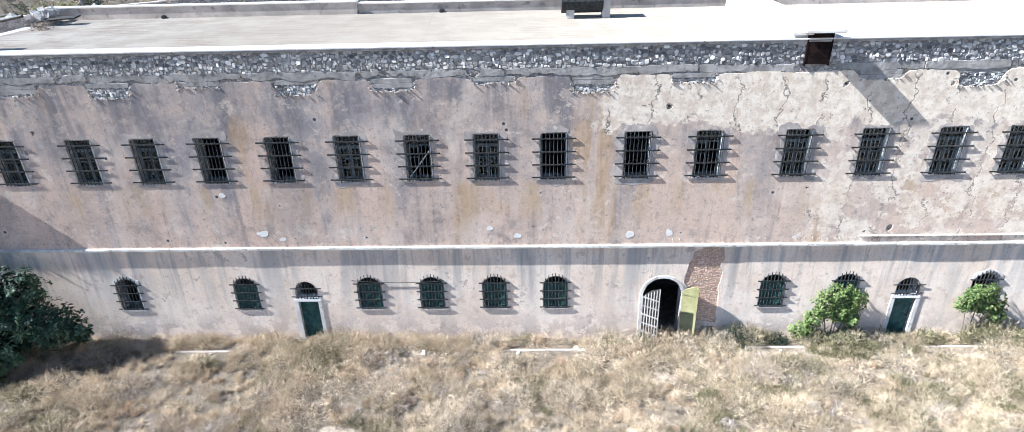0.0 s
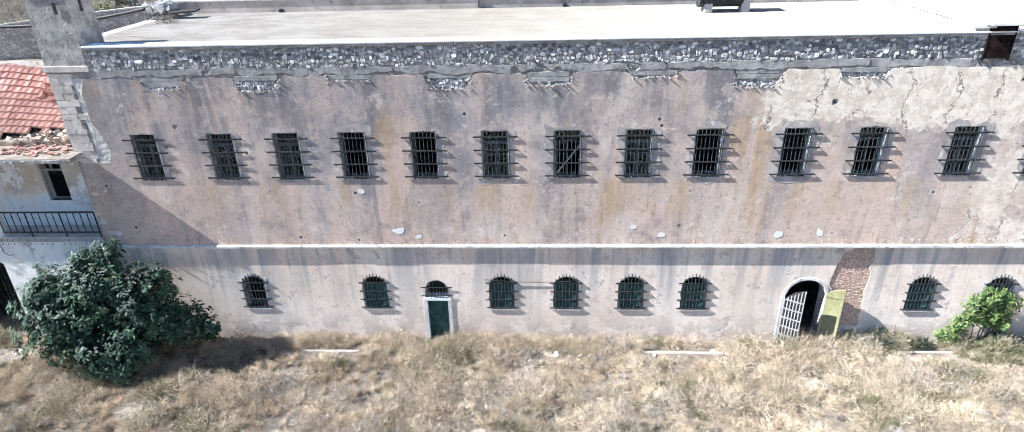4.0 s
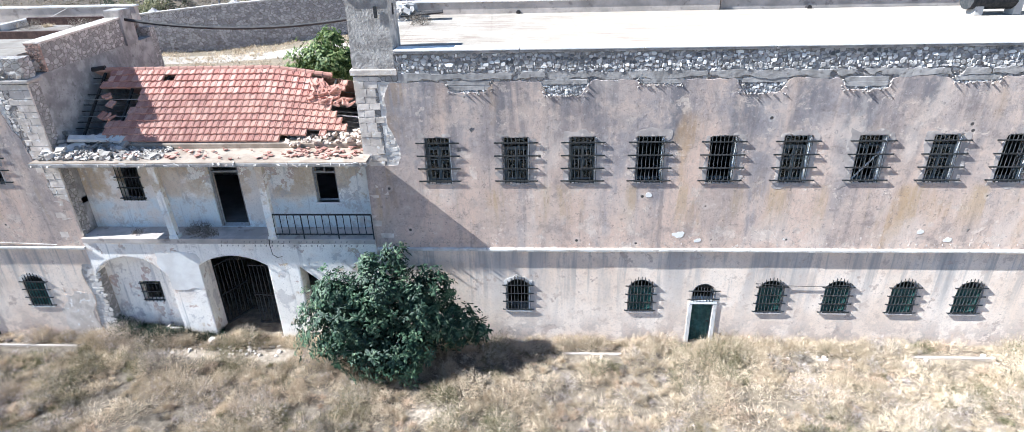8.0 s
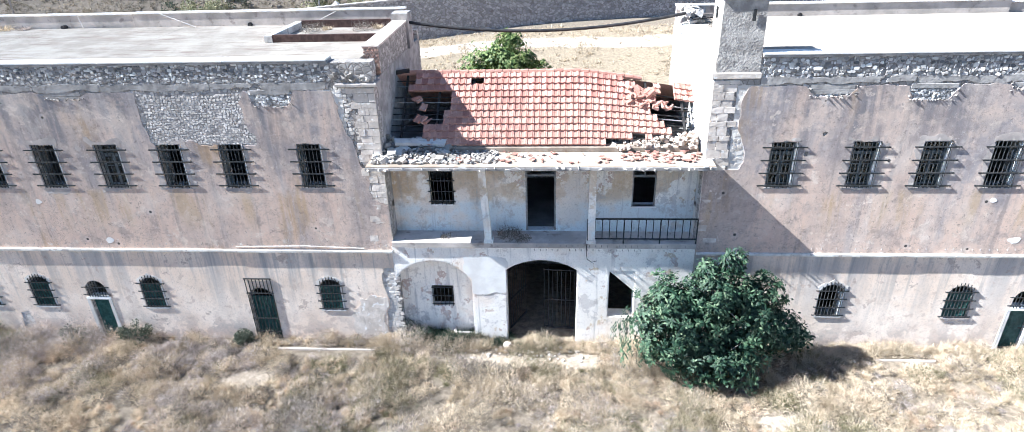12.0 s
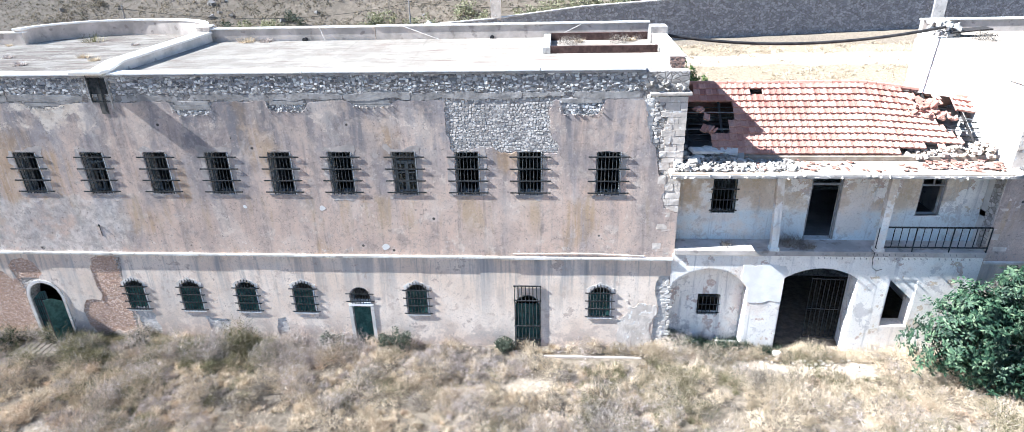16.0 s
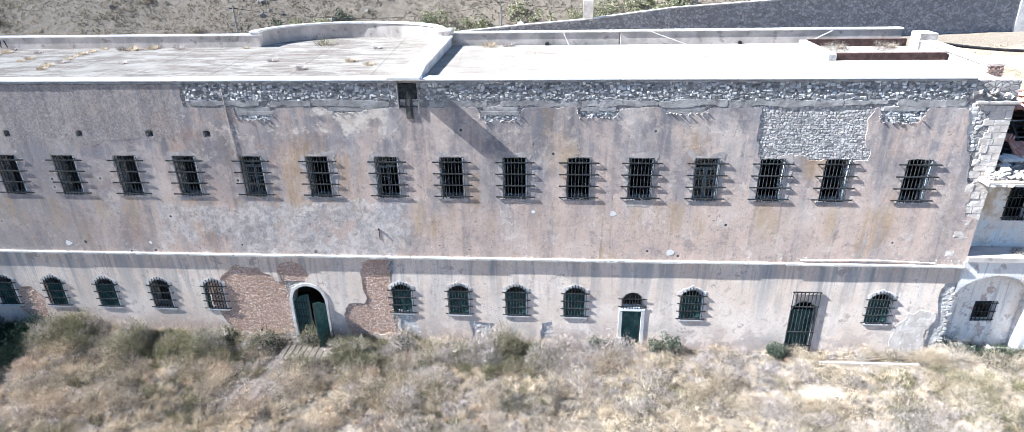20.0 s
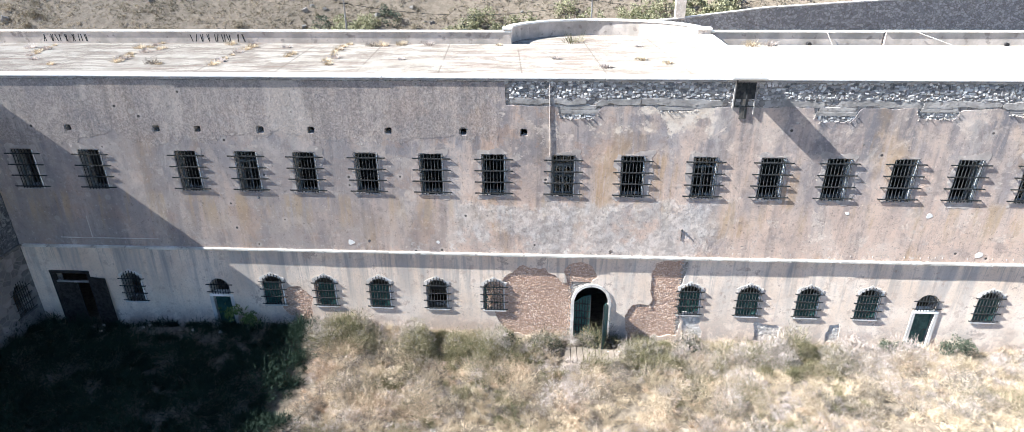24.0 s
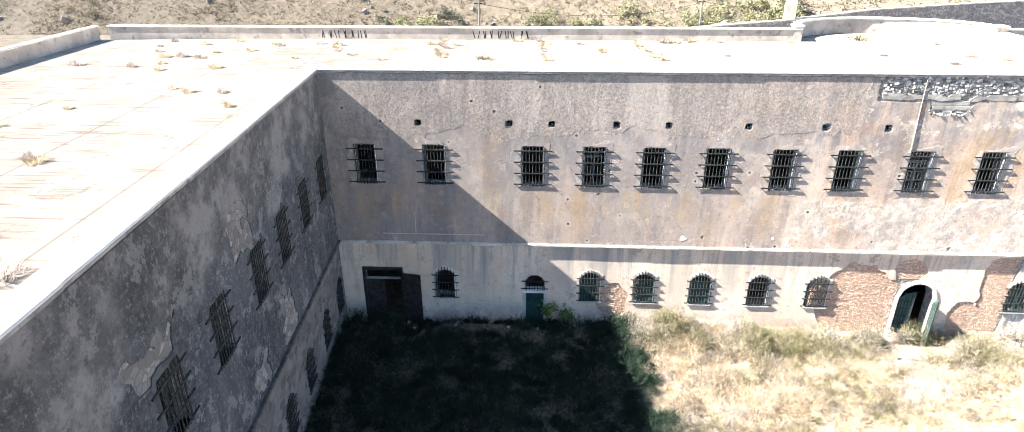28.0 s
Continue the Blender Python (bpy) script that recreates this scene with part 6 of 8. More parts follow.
def big_door():
    ob = thing("store_door", "wide blackened doorway with one leaf swung open to the wall", "doorway", at=(BIG_W, 0, 0))
    part("head_frame", Mesh().slab(-1.02, 1.02, -0.08, 0.2, 3.2, 3.36, 0.02), DARKWOOD, ob)
    part("side_frame", Mesh().slab(-1.02, -0.9, -0.06, 0.2, -0.1, 3.2, 0.02), DARKWOOD, ob)
    part("side_frame", Mesh().slab(0.9, 1.02, -0.06, 0.2, -0.1, 3.2, 0.02), DARKWOOD, ob)
    part("transom", Mesh().slab(-0.9, 0.9, 0.05, 0.15, 2.6, 2.7, 0.01), WOODGREY, ob)
    leaf = part("leaf", Mesh().slab(0, 0.95, -0.03, 0.03, 0, 3.1, 0.01), DARKWOOD, ob)
    leaf.matrix_basis = pose(1.0, -0.12, -0.05, 0, 0, -8)
    for k in range(4):
        part("board", Mesh().slab(0.02 + k * 0.23, 0.23 + k * 0.23, -0.05, -0.03, 0.1, 3.0, 0.006), DARKWOOD, leaf)
    leaf2 = part("leaf", Mesh().slab(0, 0.9, -0.03, 0.03, 0, 2.6, 0.01), DARKWOOD, ob)
    leaf2.matrix_basis = pose(-0.9, 0.1, -0.05, 0, 0, 14)
    return ob


big_door()


def drain_box(x, lid, label, open_front):
    """The shaft at the end of the roof's dividing wall; lid gives the height of its cover."""
    ob = thing("roof_drain_box", label, "drain", "drain boxes at the roof edge", (x, 0, 11.6))
    side = CEMENT if open_front else RUSTSHEET
    part("lid", Mesh().slab(-0.72, 0.66, -0.56, -0.1, lid - 0.12, lid, 0.02), CAP, ob)
    part("cheek", Mesh().box(-0.47, -0.42, -0.09, 0.02, 0.35 if open_front else 0.6, lid - 0.12), side, ob)
    part("cheek", Mesh().box(0.40, 0.45, -0.09, 0.02, 0.1 if open_front else 0.6, lid - 0.12), side, ob)
    if open_front:
        # flat dark panels on the wall paint the shade inside the open shaft
        part("back", Mesh().box(-0.42, 0.40, -0.06, -0.02, 0.75, lid - 0.12), IRON, ob)
        part("shaft", Mesh().box(-0.14, 0.16, -0.06, -0.02, -0.1, 0.75), DARKTRIM, ob)
        part("strut", Mesh().box(-0.42, 0.40, -0.085, -0.06, 0.42, 0.47), IRON, ob)
        part("strut", Mesh().box(0.06, 0.12, -0.085, -0.06, 0.0, lid - 0.12), IRON, ob)
        part("strut", Mesh().box(-0.42, -0.37, -0.1, -0.06, 0.42, lid - 0.12), IRON, ob)
    else:
        part("front", Mesh().box(-0.42, 0.40, -0.08, -0.02, 0.66, lid - 0.12), RUSTSHEET, ob)
    return ob


drain_box(-40.77, 1.78, "broken open drain shaft under the roof's dividing wall", True)
drain_box(31.15, 1.96, "rust-brown boxed drain shaft under the roof's dividing wall", False)


def divider(x, half, lip, label):
    """A low wall across the roof whose coping slopes to lip at the roof's edge."""
    ob = thing("roof_divider", label, "parapet", "dividing walls on the roofs", (x, 0, 13.0), kind="structure")
    mid = max(0.42, lip + 0.01)
    part("upstand", Mesh().add([(s * half, y, z) for y, z in ((-0.06, 0), (8.8, 0), (8.8, 0.5), (1.2, mid), (-0.06, lip)) for s in (-1, 1)], [(0, 2, 4, 6, 8), (1, 9, 7, 5, 3), (0, 8, 9, 1), (8, 6, 7, 9), (6, 4, 5, 7), (2, 3, 5, 4)]), CEMENT_PALE, ob)
    w = half + 0.06
    part("coping", Mesh().add([(s * w, y, z + d) for y, z in ((-0.1, lip), (1.2, mid), (8.9, 0.5)) for d in (0, 0.1) for s in (-1, 1)], [(0, 1, 3, 2), (2, 3, 7, 6), (6, 7, 11, 10), (0, 2, 6, 4), (4, 6, 10, 8), (1, 5, 7, 3), (5, 9, 11, 7), (8, 10, 11, 9), (0, 4, 5, 1), (4, 8, 9, 5)]), CAP, ob)
    return ob


divider(-40.62, 0.36, 0.2, "low white dividing wall across the roof")
divider(30.5, 0.3, 0.3, "low white dividing wall across the roof")
divider(31.25, 0.3, 0.46, "low white dividing wall across the roof")


def roof_tank():
    ob = thing("roof_tank", "dark tank between two pale piers on the roof", "tank", at=(23.4, 6.3, 13.06))
    for x in (-0.85, 0.75):
        part("pier", Mesh().slab(x - 0.17, x + 0.17, -0.3, 0.3, 0, 1.3, 0.02), CEMENT_PALE, ob)
    part("drum", Mesh().rod((-1.25, 0.1, 0.75), (0.6, 0.1, 0.75), 0.55, 16), IRON, ob, smooth=False)
    part("slab", Mesh().slab(-1.1, 1.0, -0.4, 0.5, 1.3, 1.42, 0.02), CAP, ob)
    return ob


roof_tank()


def light_well():
    ob = thing("roof_light_well", "roof opening rimmed by a low kerb and two rusted beams", "roof opening", at=(-19.5, 6.0, 13.06))
    rust = mat_plain("rusted_beam", (0.06, 0.035, 0.03), (0.11, 0.065, 0.055), 5)
    part("kerb", Mesh().slab(-2.75, -2.4, -1.95, 2.0, 0, 0.3, 0.02), CEMENT_PALE, ob)
    # black plate laid on the deck paints the darkness of the opening
    part("pit", Mesh().box(-2.4, 2.4, -1.7, -0.5, 0.004, 0.02), BLACKPIPE, ob)
    part("beam", Mesh().box(-2.4, 2.4, -1.9, -1.72, 0.0, 0.32), rust, ob)
    part("beam", Mesh().box(-2.4, 2.4, 1.75, 1.93, 0.0, 0.36), rust, ob)
    return ob


light_well()


def bay_windows():
    w = thing("balcony_window", "barred balcony window, dark inside", "window", at=(-14.25, 1.0, 6.6))
    for k in range(7):
        x = -0.48 + 0.16 * k
        part("bar", Mesh().rod((x, -0.04, -0.02), (x, -0.04, 1.72), 0.018, 5), IRON, w)
    for z in (0.1, 0.6, 1.1, 1.6):
        part("crossbar", Mesh().box(-0.6, 0.6, -0.08, -0.045, z, z + 0.045), IRON, w)
    part("sill", Mesh().slab(-0.56, 0.56, -0.05, 0.2, -0.06, 0.0, 0.01), CAP, w)
    d = thing("balcony_door", "tall open balcony doorway with a fanlight", "doorway", at=(-9.95, 1.0, 5.3))
    fr = Mesh()
    fr.box(-0.66, -0.58, 0.05, 0.15, 0, 3.0)
    fr.box(0.58, 0.66, 0.05, 0.15, 0, 3.0)
    fr.box(-0.58, 0.58, 0.05, 0.15, 2.92, 3.0)
    fr.box(-0.58, 0.58, 0.05, 0.15, 2.58, 2.66)
    part("door_frame", fr, WOODGREY, d)
    v = thing("balcony_window", "balcony window with an empty grey frame", "window", at=(-5.55, 1.0, 6.5))
    fr = Mesh()
    fr.box(-0.5, -0.44, 0.05, 0.13, 0, 1.8)
    fr.box(0.44, 0.5, 0.05, 0.13, 0, 1.8)
    fr.box(-0.44, 0.44, 0.05, 0.13, 1.35, 1.42)
    fr.box(-0.03, 0.03, 0.05, 0.13, 1.42, 1.8)
    part("window_frame", fr, WOODGREY, v)
    part("sill", Mesh().slab(-0.56, 0.56, -0.05, 0.2, -0.06, 0.0, 0.01), CAP, v)
    r = thing("recess_window", "small barred window in the blind arch", "window", at=(-14.5, 0.56, 1.55))
    for k in range(6):
        x = -0.45 + 0.18 * k
        part("bar", Mesh().rod((x, -0.03, 0), (x, -0.03, 1.1), 0.018, 5), IRON, r)
    for z in (0.1, 0.55, 1.0):
        part("crossbar", Mesh().box(-0.52, 0.52, -0.06, -0.03, z, z + 0.04), IRON, r)
    g = thing("archway_gate", "black iron gate leaf in the deep archway", "gate", at=(-9.9, 0.85, 0.0))
    for s, a in ((-1.5, 62), (1.5, 176)):
        leaf = part("leaf", Mesh().box(0, 1.45, -0.02, 0.02, 0.1, 0.2), IRON, g)
        leaf.matrix_basis = pose(s, 0, 0, 0, 0, a)
        for k in range(8):
            part("bar", Mesh().rod((0.02 + 0.2 * k, 0, 0.1), (0.02 + 0.2 * k, 0, 3.4), 0.016, 5), BLACKPIPE, leaf)
        for z in (1.7, 3.3):
            part("crossbar", Mesh().box(0, 1.45, -0.03, 0.03, z, z + 0.05), BLACKPIPE, leaf)


bay_windows()
for ob in proto_up + proto_low + [proto_door]:
    for o in (*ob.children_recursive, ob):
        bpy.data.objects.remove(o)

# ---- perimeter wall and country beyond ----
far_wall = thing("wall_perimeter", "tall grey stone perimeter wall behind the prison", "wall", kind="structure")
runs = [((-66, 60.8), 3.8), ((-52, 63.6), 5.3), ((-41, 65.8), 6.1), ((-31, 67.8), 6.6), ((-18, 70.4), 7.8), ((-2, 73.6), 8.4), ((36, 81.2), 9.2), ((60, 86), 9.6), ((130, 100), 10.5)]
for (a, ha), (b, hb) in zip(runs, runs[1:]):
    (xa, ya), (xb, yb) = a, b
    m = Mesh().add([(xa, ya, -2), (xb, yb, -2), (xb, yb + 0.8, -2), (xa, ya + 0.8, -2), (xa, ya, ha), (xb, yb, hb), (xb, yb + 0.8, hb), (xa, ya + 0.8, ha)],
                   [(3, 2, 1, 0), (4, 5, 6, 7), (0, 1, 5, 4), (1, 2, 6, 5), (2, 3, 7, 6), (3, 0, 4, 7)])
    part("masonry", m, FARWALL, far_wall)
    part("coping", Mesh().add([(xa, ya - 0.1, ha), (xb, yb - 0.1, hb), (xb, yb + 0.9, hb), (xa, ya + 0.9, ha), (xa, ya - 0.1, ha + 0.16), (xb, yb - 0.1, hb + 0.16), (xb, yb + 0.9, hb + 0.16), (xa, ya + 0.9, ha + 0.16)],
                              [(3, 2, 1, 0), (4, 5, 6, 7), (0, 1, 5, 4), (1, 2, 6, 5), (2, 3, 7, 6), (3, 0, 4, 7)]), CEMENT_PALE, far_wall)
part("pier", Mesh().slab(-31.1, -29.7, 67.95, 68.75, 6.5, 9.3, 0.03), QUOIN, far_wall)
part("pier", Mesh().slab(36.0, 37.8, 80.6, 82.4, -1, 9.6, 0.03), CEMENT_PALE, far_wall)
for cx, cy, cz in ((-39.9, 66.4, 6.1), (-50.5, 64.3, 5.4)):
    part("cap_stone", Mesh().slab(cx - 0.6, cx + 0.6, cy - 0.3, cy + 0.9, cz - 0.1, cz + 0.2, 0.03).add([(cx - 0.55, cy - 0.25, cz + 0.2), (cx + 0.55, cy - 0.25, cz + 0.2), (cx + 0.55, cy + 0.85, cz + 0.2), (cx - 0.55, cy + 0.85, cz + 0.2), (cx, cy + 0.3, cz + 0.75)], [(0, 1, 4), (1, 2, 4), (2, 3, 4), (3, 0, 4)]), CEMENT_PALE, far_wall)


def leaf_cloud(centres, per, size, spread_r, seed, cup=0.5):
    """Many small folded leaves round the given clump centres; returns vertices and triangles."""
    r = np.random.default_rng(seed)
    c = np.repeat(np.asarray(centres, float), per, axis=0)
    n = len(c)
    d = r.normal(size=(n, 3))
    d /= np.linalg.norm(d, axis=1)[:, None]
    p = c + d * spread_r * r.uniform(0.2, 1, (n, 1)) ** 0.6
    along = d * 0.8 + r.normal(size=(n, 3)) * 0.55 + np.array([0, 0, -0.15])
    along /= np.linalg.norm(along, axis=1)[:, None]
    side = np.cross(along, r.normal(size=(n, 3)))
    side /= np.linalg.norm(side, axis=1)[:, None]
    up = np.cross(side, along)
    s = size * r.uniform(0.6, 1.25, (n, 1))
    a, b = p, p + along * s
    m = p + along * s * 0.5
    l, q = m + side * s * 0.42 + up * s * cup * 0.3, m - side * s * 0.42 + up * s * cup * 0.3
    v = np.stack([a, l, b, q], 1).reshape(-1, 3)
    k = np.arange(n)[:, None] * 4
    return v, np.concatenate([k + [0, 1, 2], k + [0, 2, 3]], 0)


def rosettes(centres, outs, per, size, seed, wide=0.15):
    """Stars of broad drooping leaves, each facing the way it grows."""
    r = np.random.default_rng(seed)
    c = np.repeat(np.asarray(centres, float), per, axis=0)
    o = np.repeat(np.asarray(outs, float), per, axis=0)
    n = len(c)
    o /= np.linalg.norm(o, axis=1)[:, None]
    u = np.cross(o, np.array([0.3, 0.2, 1.0]))
    u /= np.linalg.norm(u, axis=1)[:, None]
    w = np.cross(o, u)
    a = r.uniform(0, 2 * np.pi, (n, 1))
    lift = r.uniform(-0.15, 0.4, (n, 1))
    along = np.cos(a) * u + np.sin(a) * w + o * lift + np.array([0, 0, -0.05])
    along /= np.linalg.norm(along, axis=1)[:, None]
    side = np.cross(along, o + 0.14 * r.normal(size=(n, 3)))
    side /= np.linalg.norm(side, axis=1)[:, None]
    up = np.cross(side, along)
    s = size * r.uniform(0.6, 1.2, (n, 1))
    p = c + r.normal(size=(n, 3)) * 0.04 + along * s * 0.15
    tip = p + along * s - up * s * 0.15
    m = p + along * s * 0.55
    l, q = m + side * s * wide - up * s * 0.1, m - side * s * wide - up * s * 0.1
    v = np.stack([p, l, tip, q, m], 1).reshape(-1, 3)
    k = np.arange(n)[:, None] * 5
    return v, np.concatenate([k + [0, 1, 4], k + [1, 2, 4], k + [2, 3, 4], k + [3, 0, 4]], 0)


def tree(name, label, at, lobes, trunk_h, per, size, mat, seed, density=9.0, wide=0.2, girth=0.16):
    """A short forked trunk under a crown of several lobes, each a shell of leaf stars."""
    rng = random.Random(seed)
    ob = thing(name, label, "tree", at=at)
    wood = Mesh().rod((0, 0, -0.3), (0.1, 0.05, trunk_h), girth, 8, girth * 0.75)
    cs, outs = [], []
    for cx, cy, cz, rx, ry, rz in lobes:
        lobe = Vector((cx, cy, cz))
        mid = lobe * 0.5 + Vector((0, 0, trunk_h * 0.3))
        wood.rod((0.05, 0.02, trunk_h * 0.8), mid, girth * 0.6, 6, girth * 0.4)
        wood.rod(mid, lobe, girth * 0.4, 5, girth * 0.2)
        for k in range(int(density * (rx * ry + rx * rz + ry * rz))):
            d = Vector((rng.gauss(0, 1), rng.gauss(0, 1), rng.gauss(0, 1))).normalized()
            f = rng.uniform(0.5, 1.0) ** 0.4 * (0.86 + 0.62 * noise.noise(d * 2.4 + Vector((seed + cx, 0, 0))))
            p = lobe + Vector((d.x * rx, d.y * ry, d.z * rz)) * f
            if p.z < 0.2:
                continue
            cs.append(tuple(p))
            outs.append((d.x - 0.15, d.y - 0.15, d.z + 0.4))
            if k % 9 == 0:
                wood.rod(lobe, p, 0.025, 4, 0.01)
    part("trunk", wood, BARK, ob)
    v, f = rosettes(cs, outs, per, size, seed, wide)
    crown = part("crown", arrays("crown", v, f, mat), mat, ob)
    inner = [lb[:3] for lb in lobes for _ in range(int(26 * lb[3] * lb[4] * lb[5]))]
    rad = [lb[3:] for lb in lobes for _ in range(int(26 * lb[3] * lb[4] * lb[5]))]
    off = np.random.default_rng(seed + 50).normal(size=(len(inner), 3))
    off *= (np.random.default_rng(seed + 51).random((len(inner), 1)) ** 0.33 * 0.6) / np.linalg.norm(off, axis=1)[:, None]
    v, f = leaf_cloud(np.asarray(inner) + off * np.asarray(rad), 16, size * 0.62, 0.34, seed + 52)
    part("inner_foliage", arrays("inner_foliage", v, f, mat), mat, crown)
    return ob


FIG = [(-1.5, -0.1, 2.3, 2.3, 1.6, 2.2), (0.1, 0.2, 3.7, 1.7, 1.2, 1.75), (-1.6, 0.1, 3.6, 1.2, 1.0, 1.1), (1.5, 0.3, 2.4, 1.7, 1.3, 1.9), (2.9, 0.6, 1.9, 1.1, 0.9, 1.2),
       (0.3, -0.5, 1.3, 2.2, 1.5, 1.2), (0.7, 0.5, 5.2, 0.55, 0.5, 0.8), (-0.4, 0.4, 5.0, 0.55, 0.5, 0.6), (3.9, 0.7, 1.5, 0.6, 0.5, 0.6), (1.9, 0.6, 3.7, 1.2, 0.9, 1.1), (-1.9, -0.2, 3.9, 0.9, 0.8, 0.8)]
tree("fig_tree", "broad dark green fig tree growing against the wall", (-2.9, -2.15, 0), FIG, 0.9, 13, 0.225, FIGLEAF, 4, 33.0, 0.2)
FIELD_TREE = [(0, 0, 7.0, 3.3, 2.5, 2.3), (-2.3, 0.4, 6.2, 1.6, 1.4, 1.5), (2.2, 0, 6.5, 1.7, 1.5, 1.7), (0.5, 0, 8.8, 1.4, 1.2, 1.0)]
tree("young_tree", "bright green leafy tree in the field behind", (-13.5, 25.5, 0), FIELD_TREE, 4.0, 12, 0.26, VINELEAF, 8, 13.0, 0.34)

# ---- climbing vines on the lower wall ----
VINES = [(34.0, ((-0.1, 2.5, 0.7, 0.4), (0.5, 2.1, 0.6, 0.55), (-0.6, 1.9, 0.55, 0.6), (0.1, 1.5, 0.7, 0.4), (-1.0, 1.2, 0.45, 0.45), (-1.35, 0.6, 0.5, 0.4), (0.6, 1.2, 0.3, 0.5))),
         (39.9, ((0, 2.5, 0.7, 0.4), (-0.5, 2.0, 0.5, 0.45), (0.5, 1.9, 0.55, 0.5), (0.9, 1.3, 0.35, 0.35))),
         (43.4, ((0, 2.2, 0.8, 0.6), (0.3, 1.3, 0.7, 0.7)))]
for k, (x, blobs) in enumerate(VINES):
    r = random.Random(30 + k)
    ob = thing("climbing_vine", "bright green vine hanging over a barred window", "vine", at=(x, -0.2, 0))
    cs, outs, stem = [], [], Mesh()
    for bx, bz, rx, rz in blobs:
        for i in range(int(230 * rx * rz) + 14):
            a, q = r.uniform(0, 6.28), r.random() ** 0.5 * r.uniform(0.8, 1.2)
            cs.append((bx + math.cos(a) * rx * q, -0.05 - 0.38 * r.random() * max(0.1, 1 - q * 0.7), bz + math.sin(a) * rz * q))
            outs.append((math.cos(a) * 0.6, -0.8, 0.4 + 0.4 * math.sin(a)))
        stem.rod((bx * 0.4, 0.1, -0.1), (bx, 0.02, bz), 0.03, 5, 0.012)
    v, f = rosettes(cs, outs, 9, 0.11, 60 + k, 0.36)
    part("stem", stem, BARK, ob)
    part("foliage", arrays("foliage", v, f, VINELEAF), VINELEAF, ob)


# ---- grass and weeds ----
KERBS = [(29.4, 32.6, -0.75), (37.4, 40.2, -0.75), (4.6, 7.2, -0.95), (-22.2, -17.6, -0.85), (-70, -66.5, -0.8), (19.4, 23.0, -0.9)]


def mounds(n, per, seed, region, radius, tall, stalk, width, mat, name, label, mask=None):
    """Low bushy mounds bristling with short fine stalks, thousands to a mesh."""
    r = np.random.default_rng(seed)
    x0, x1, y0, y1 = region
    cx, cy = r.uniform(x0, x1, n * 4), r.uniform(y0, y1, n * 4)
    if mask is not None:
        keepers = r.random(len(cx)) < mask(cx, cy)
        cx, cy = cx[keepers], cy[keepers]
    clear = (cx < -48.3) | (cx > -45.0) | (cy < -2.3) | (cy > -0.5)
    for kx0, kx1, ky in KERBS:
        clear &= (cx < kx0) | (cx > kx1) | (cy > ky + 0.2) | (cy < ky - 0.75)
    if mat is not DARKWEED:
        for sx, sy, rx, ry in SPOTS:
            clear &= ((cx - sx) / rx) ** 2 + ((cy - sy) / ry) ** 2 > 0.2 + 0.8 * fbm(cx * 1.5, cy * 1.5, 61)
        # keeps paler weeds out of the wing's shadow, so it stays near black
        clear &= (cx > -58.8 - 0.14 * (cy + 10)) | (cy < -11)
    cx, cy = cx[clear][:n], cy[clear][:n]
    size = np.clip(0.35 + 4.2 * (fbm(cx * 1.0, cy * 1.2, 5) - 0.40), 0.22, 1.6) * r.uniform(0.6, 1.35, len(cx))
    ci = np.repeat(np.arange(len(cx)), per)
    m = len(ci)
    a, q = r.uniform(0, 2 * np.pi, m), np.sqrt(r.random(m))
    rad, hi = radius * size[ci], tall * size[ci]
    x, y = cx[ci] + np.cos(a) * q * rad, cy[ci] + np.sin(a) * q * rad
    z = ground_z(x, y) + hi * np.sqrt(1 - q * q) * r.uniform(0.35, 1.0, m) - 0.03
    base = np.stack([x, y, z], -1)
    d = np.stack([np.cos(a) * q * 0.8, np.sin(a) * q * 0.8, 0.35 + 0.7 * (1 - q)], -1) + r.normal(size=(m, 3)) * 0.55
    d /= np.linalg.norm(d, axis=1)[:, None]
    ln = stalk * r.uniform(0.5, 1.5, m)
    tip = base + d * ln[:, None]
    side = np.cross(d, r.normal(size=(m, 3)))
    side *= (width * r.uniform(0.6, 1.5, m) / np.linalg.norm(side, axis=1))[:, None]
    v = np.stack([base + side, tip, base - side], 1).reshape(-1, 3)
    f = np.arange(m)[:, None] * 3 + np.array([[0, 1, 2]])
    return tagged(new(name, arrays(name, v, f, mat)), label, "grass", kind="stuff")


def bare_spots(x, y):
    keep_it = np.clip((0.72 - fbm(x * 0.4, y * 0.4, 77)) * 8, 0.3, 1)
    # thins the dry grass where the wing's shadow falls
    keep_it = np.where(x < -58.2 - 0.35 * (y + 10) * 0.4, 0.06, keep_it)
    for sx, sy, rx, ry in SPOTS:
        keep_it = np.where(((x - sx) / rx) ** 2 + ((y - sy) / ry) ** 2 < 0.3 + 0.9 * fbm(x * 1.5, y * 1.5, 61), 0.05, keep_it)
    return keep_it


def patchy(seed, at, sharp=9.0, least=0.0, scale=0.5):
    return lambda x, y: np.clip((fbm(x * scale, y * scale, seed) - at) * sharp, least, 1)


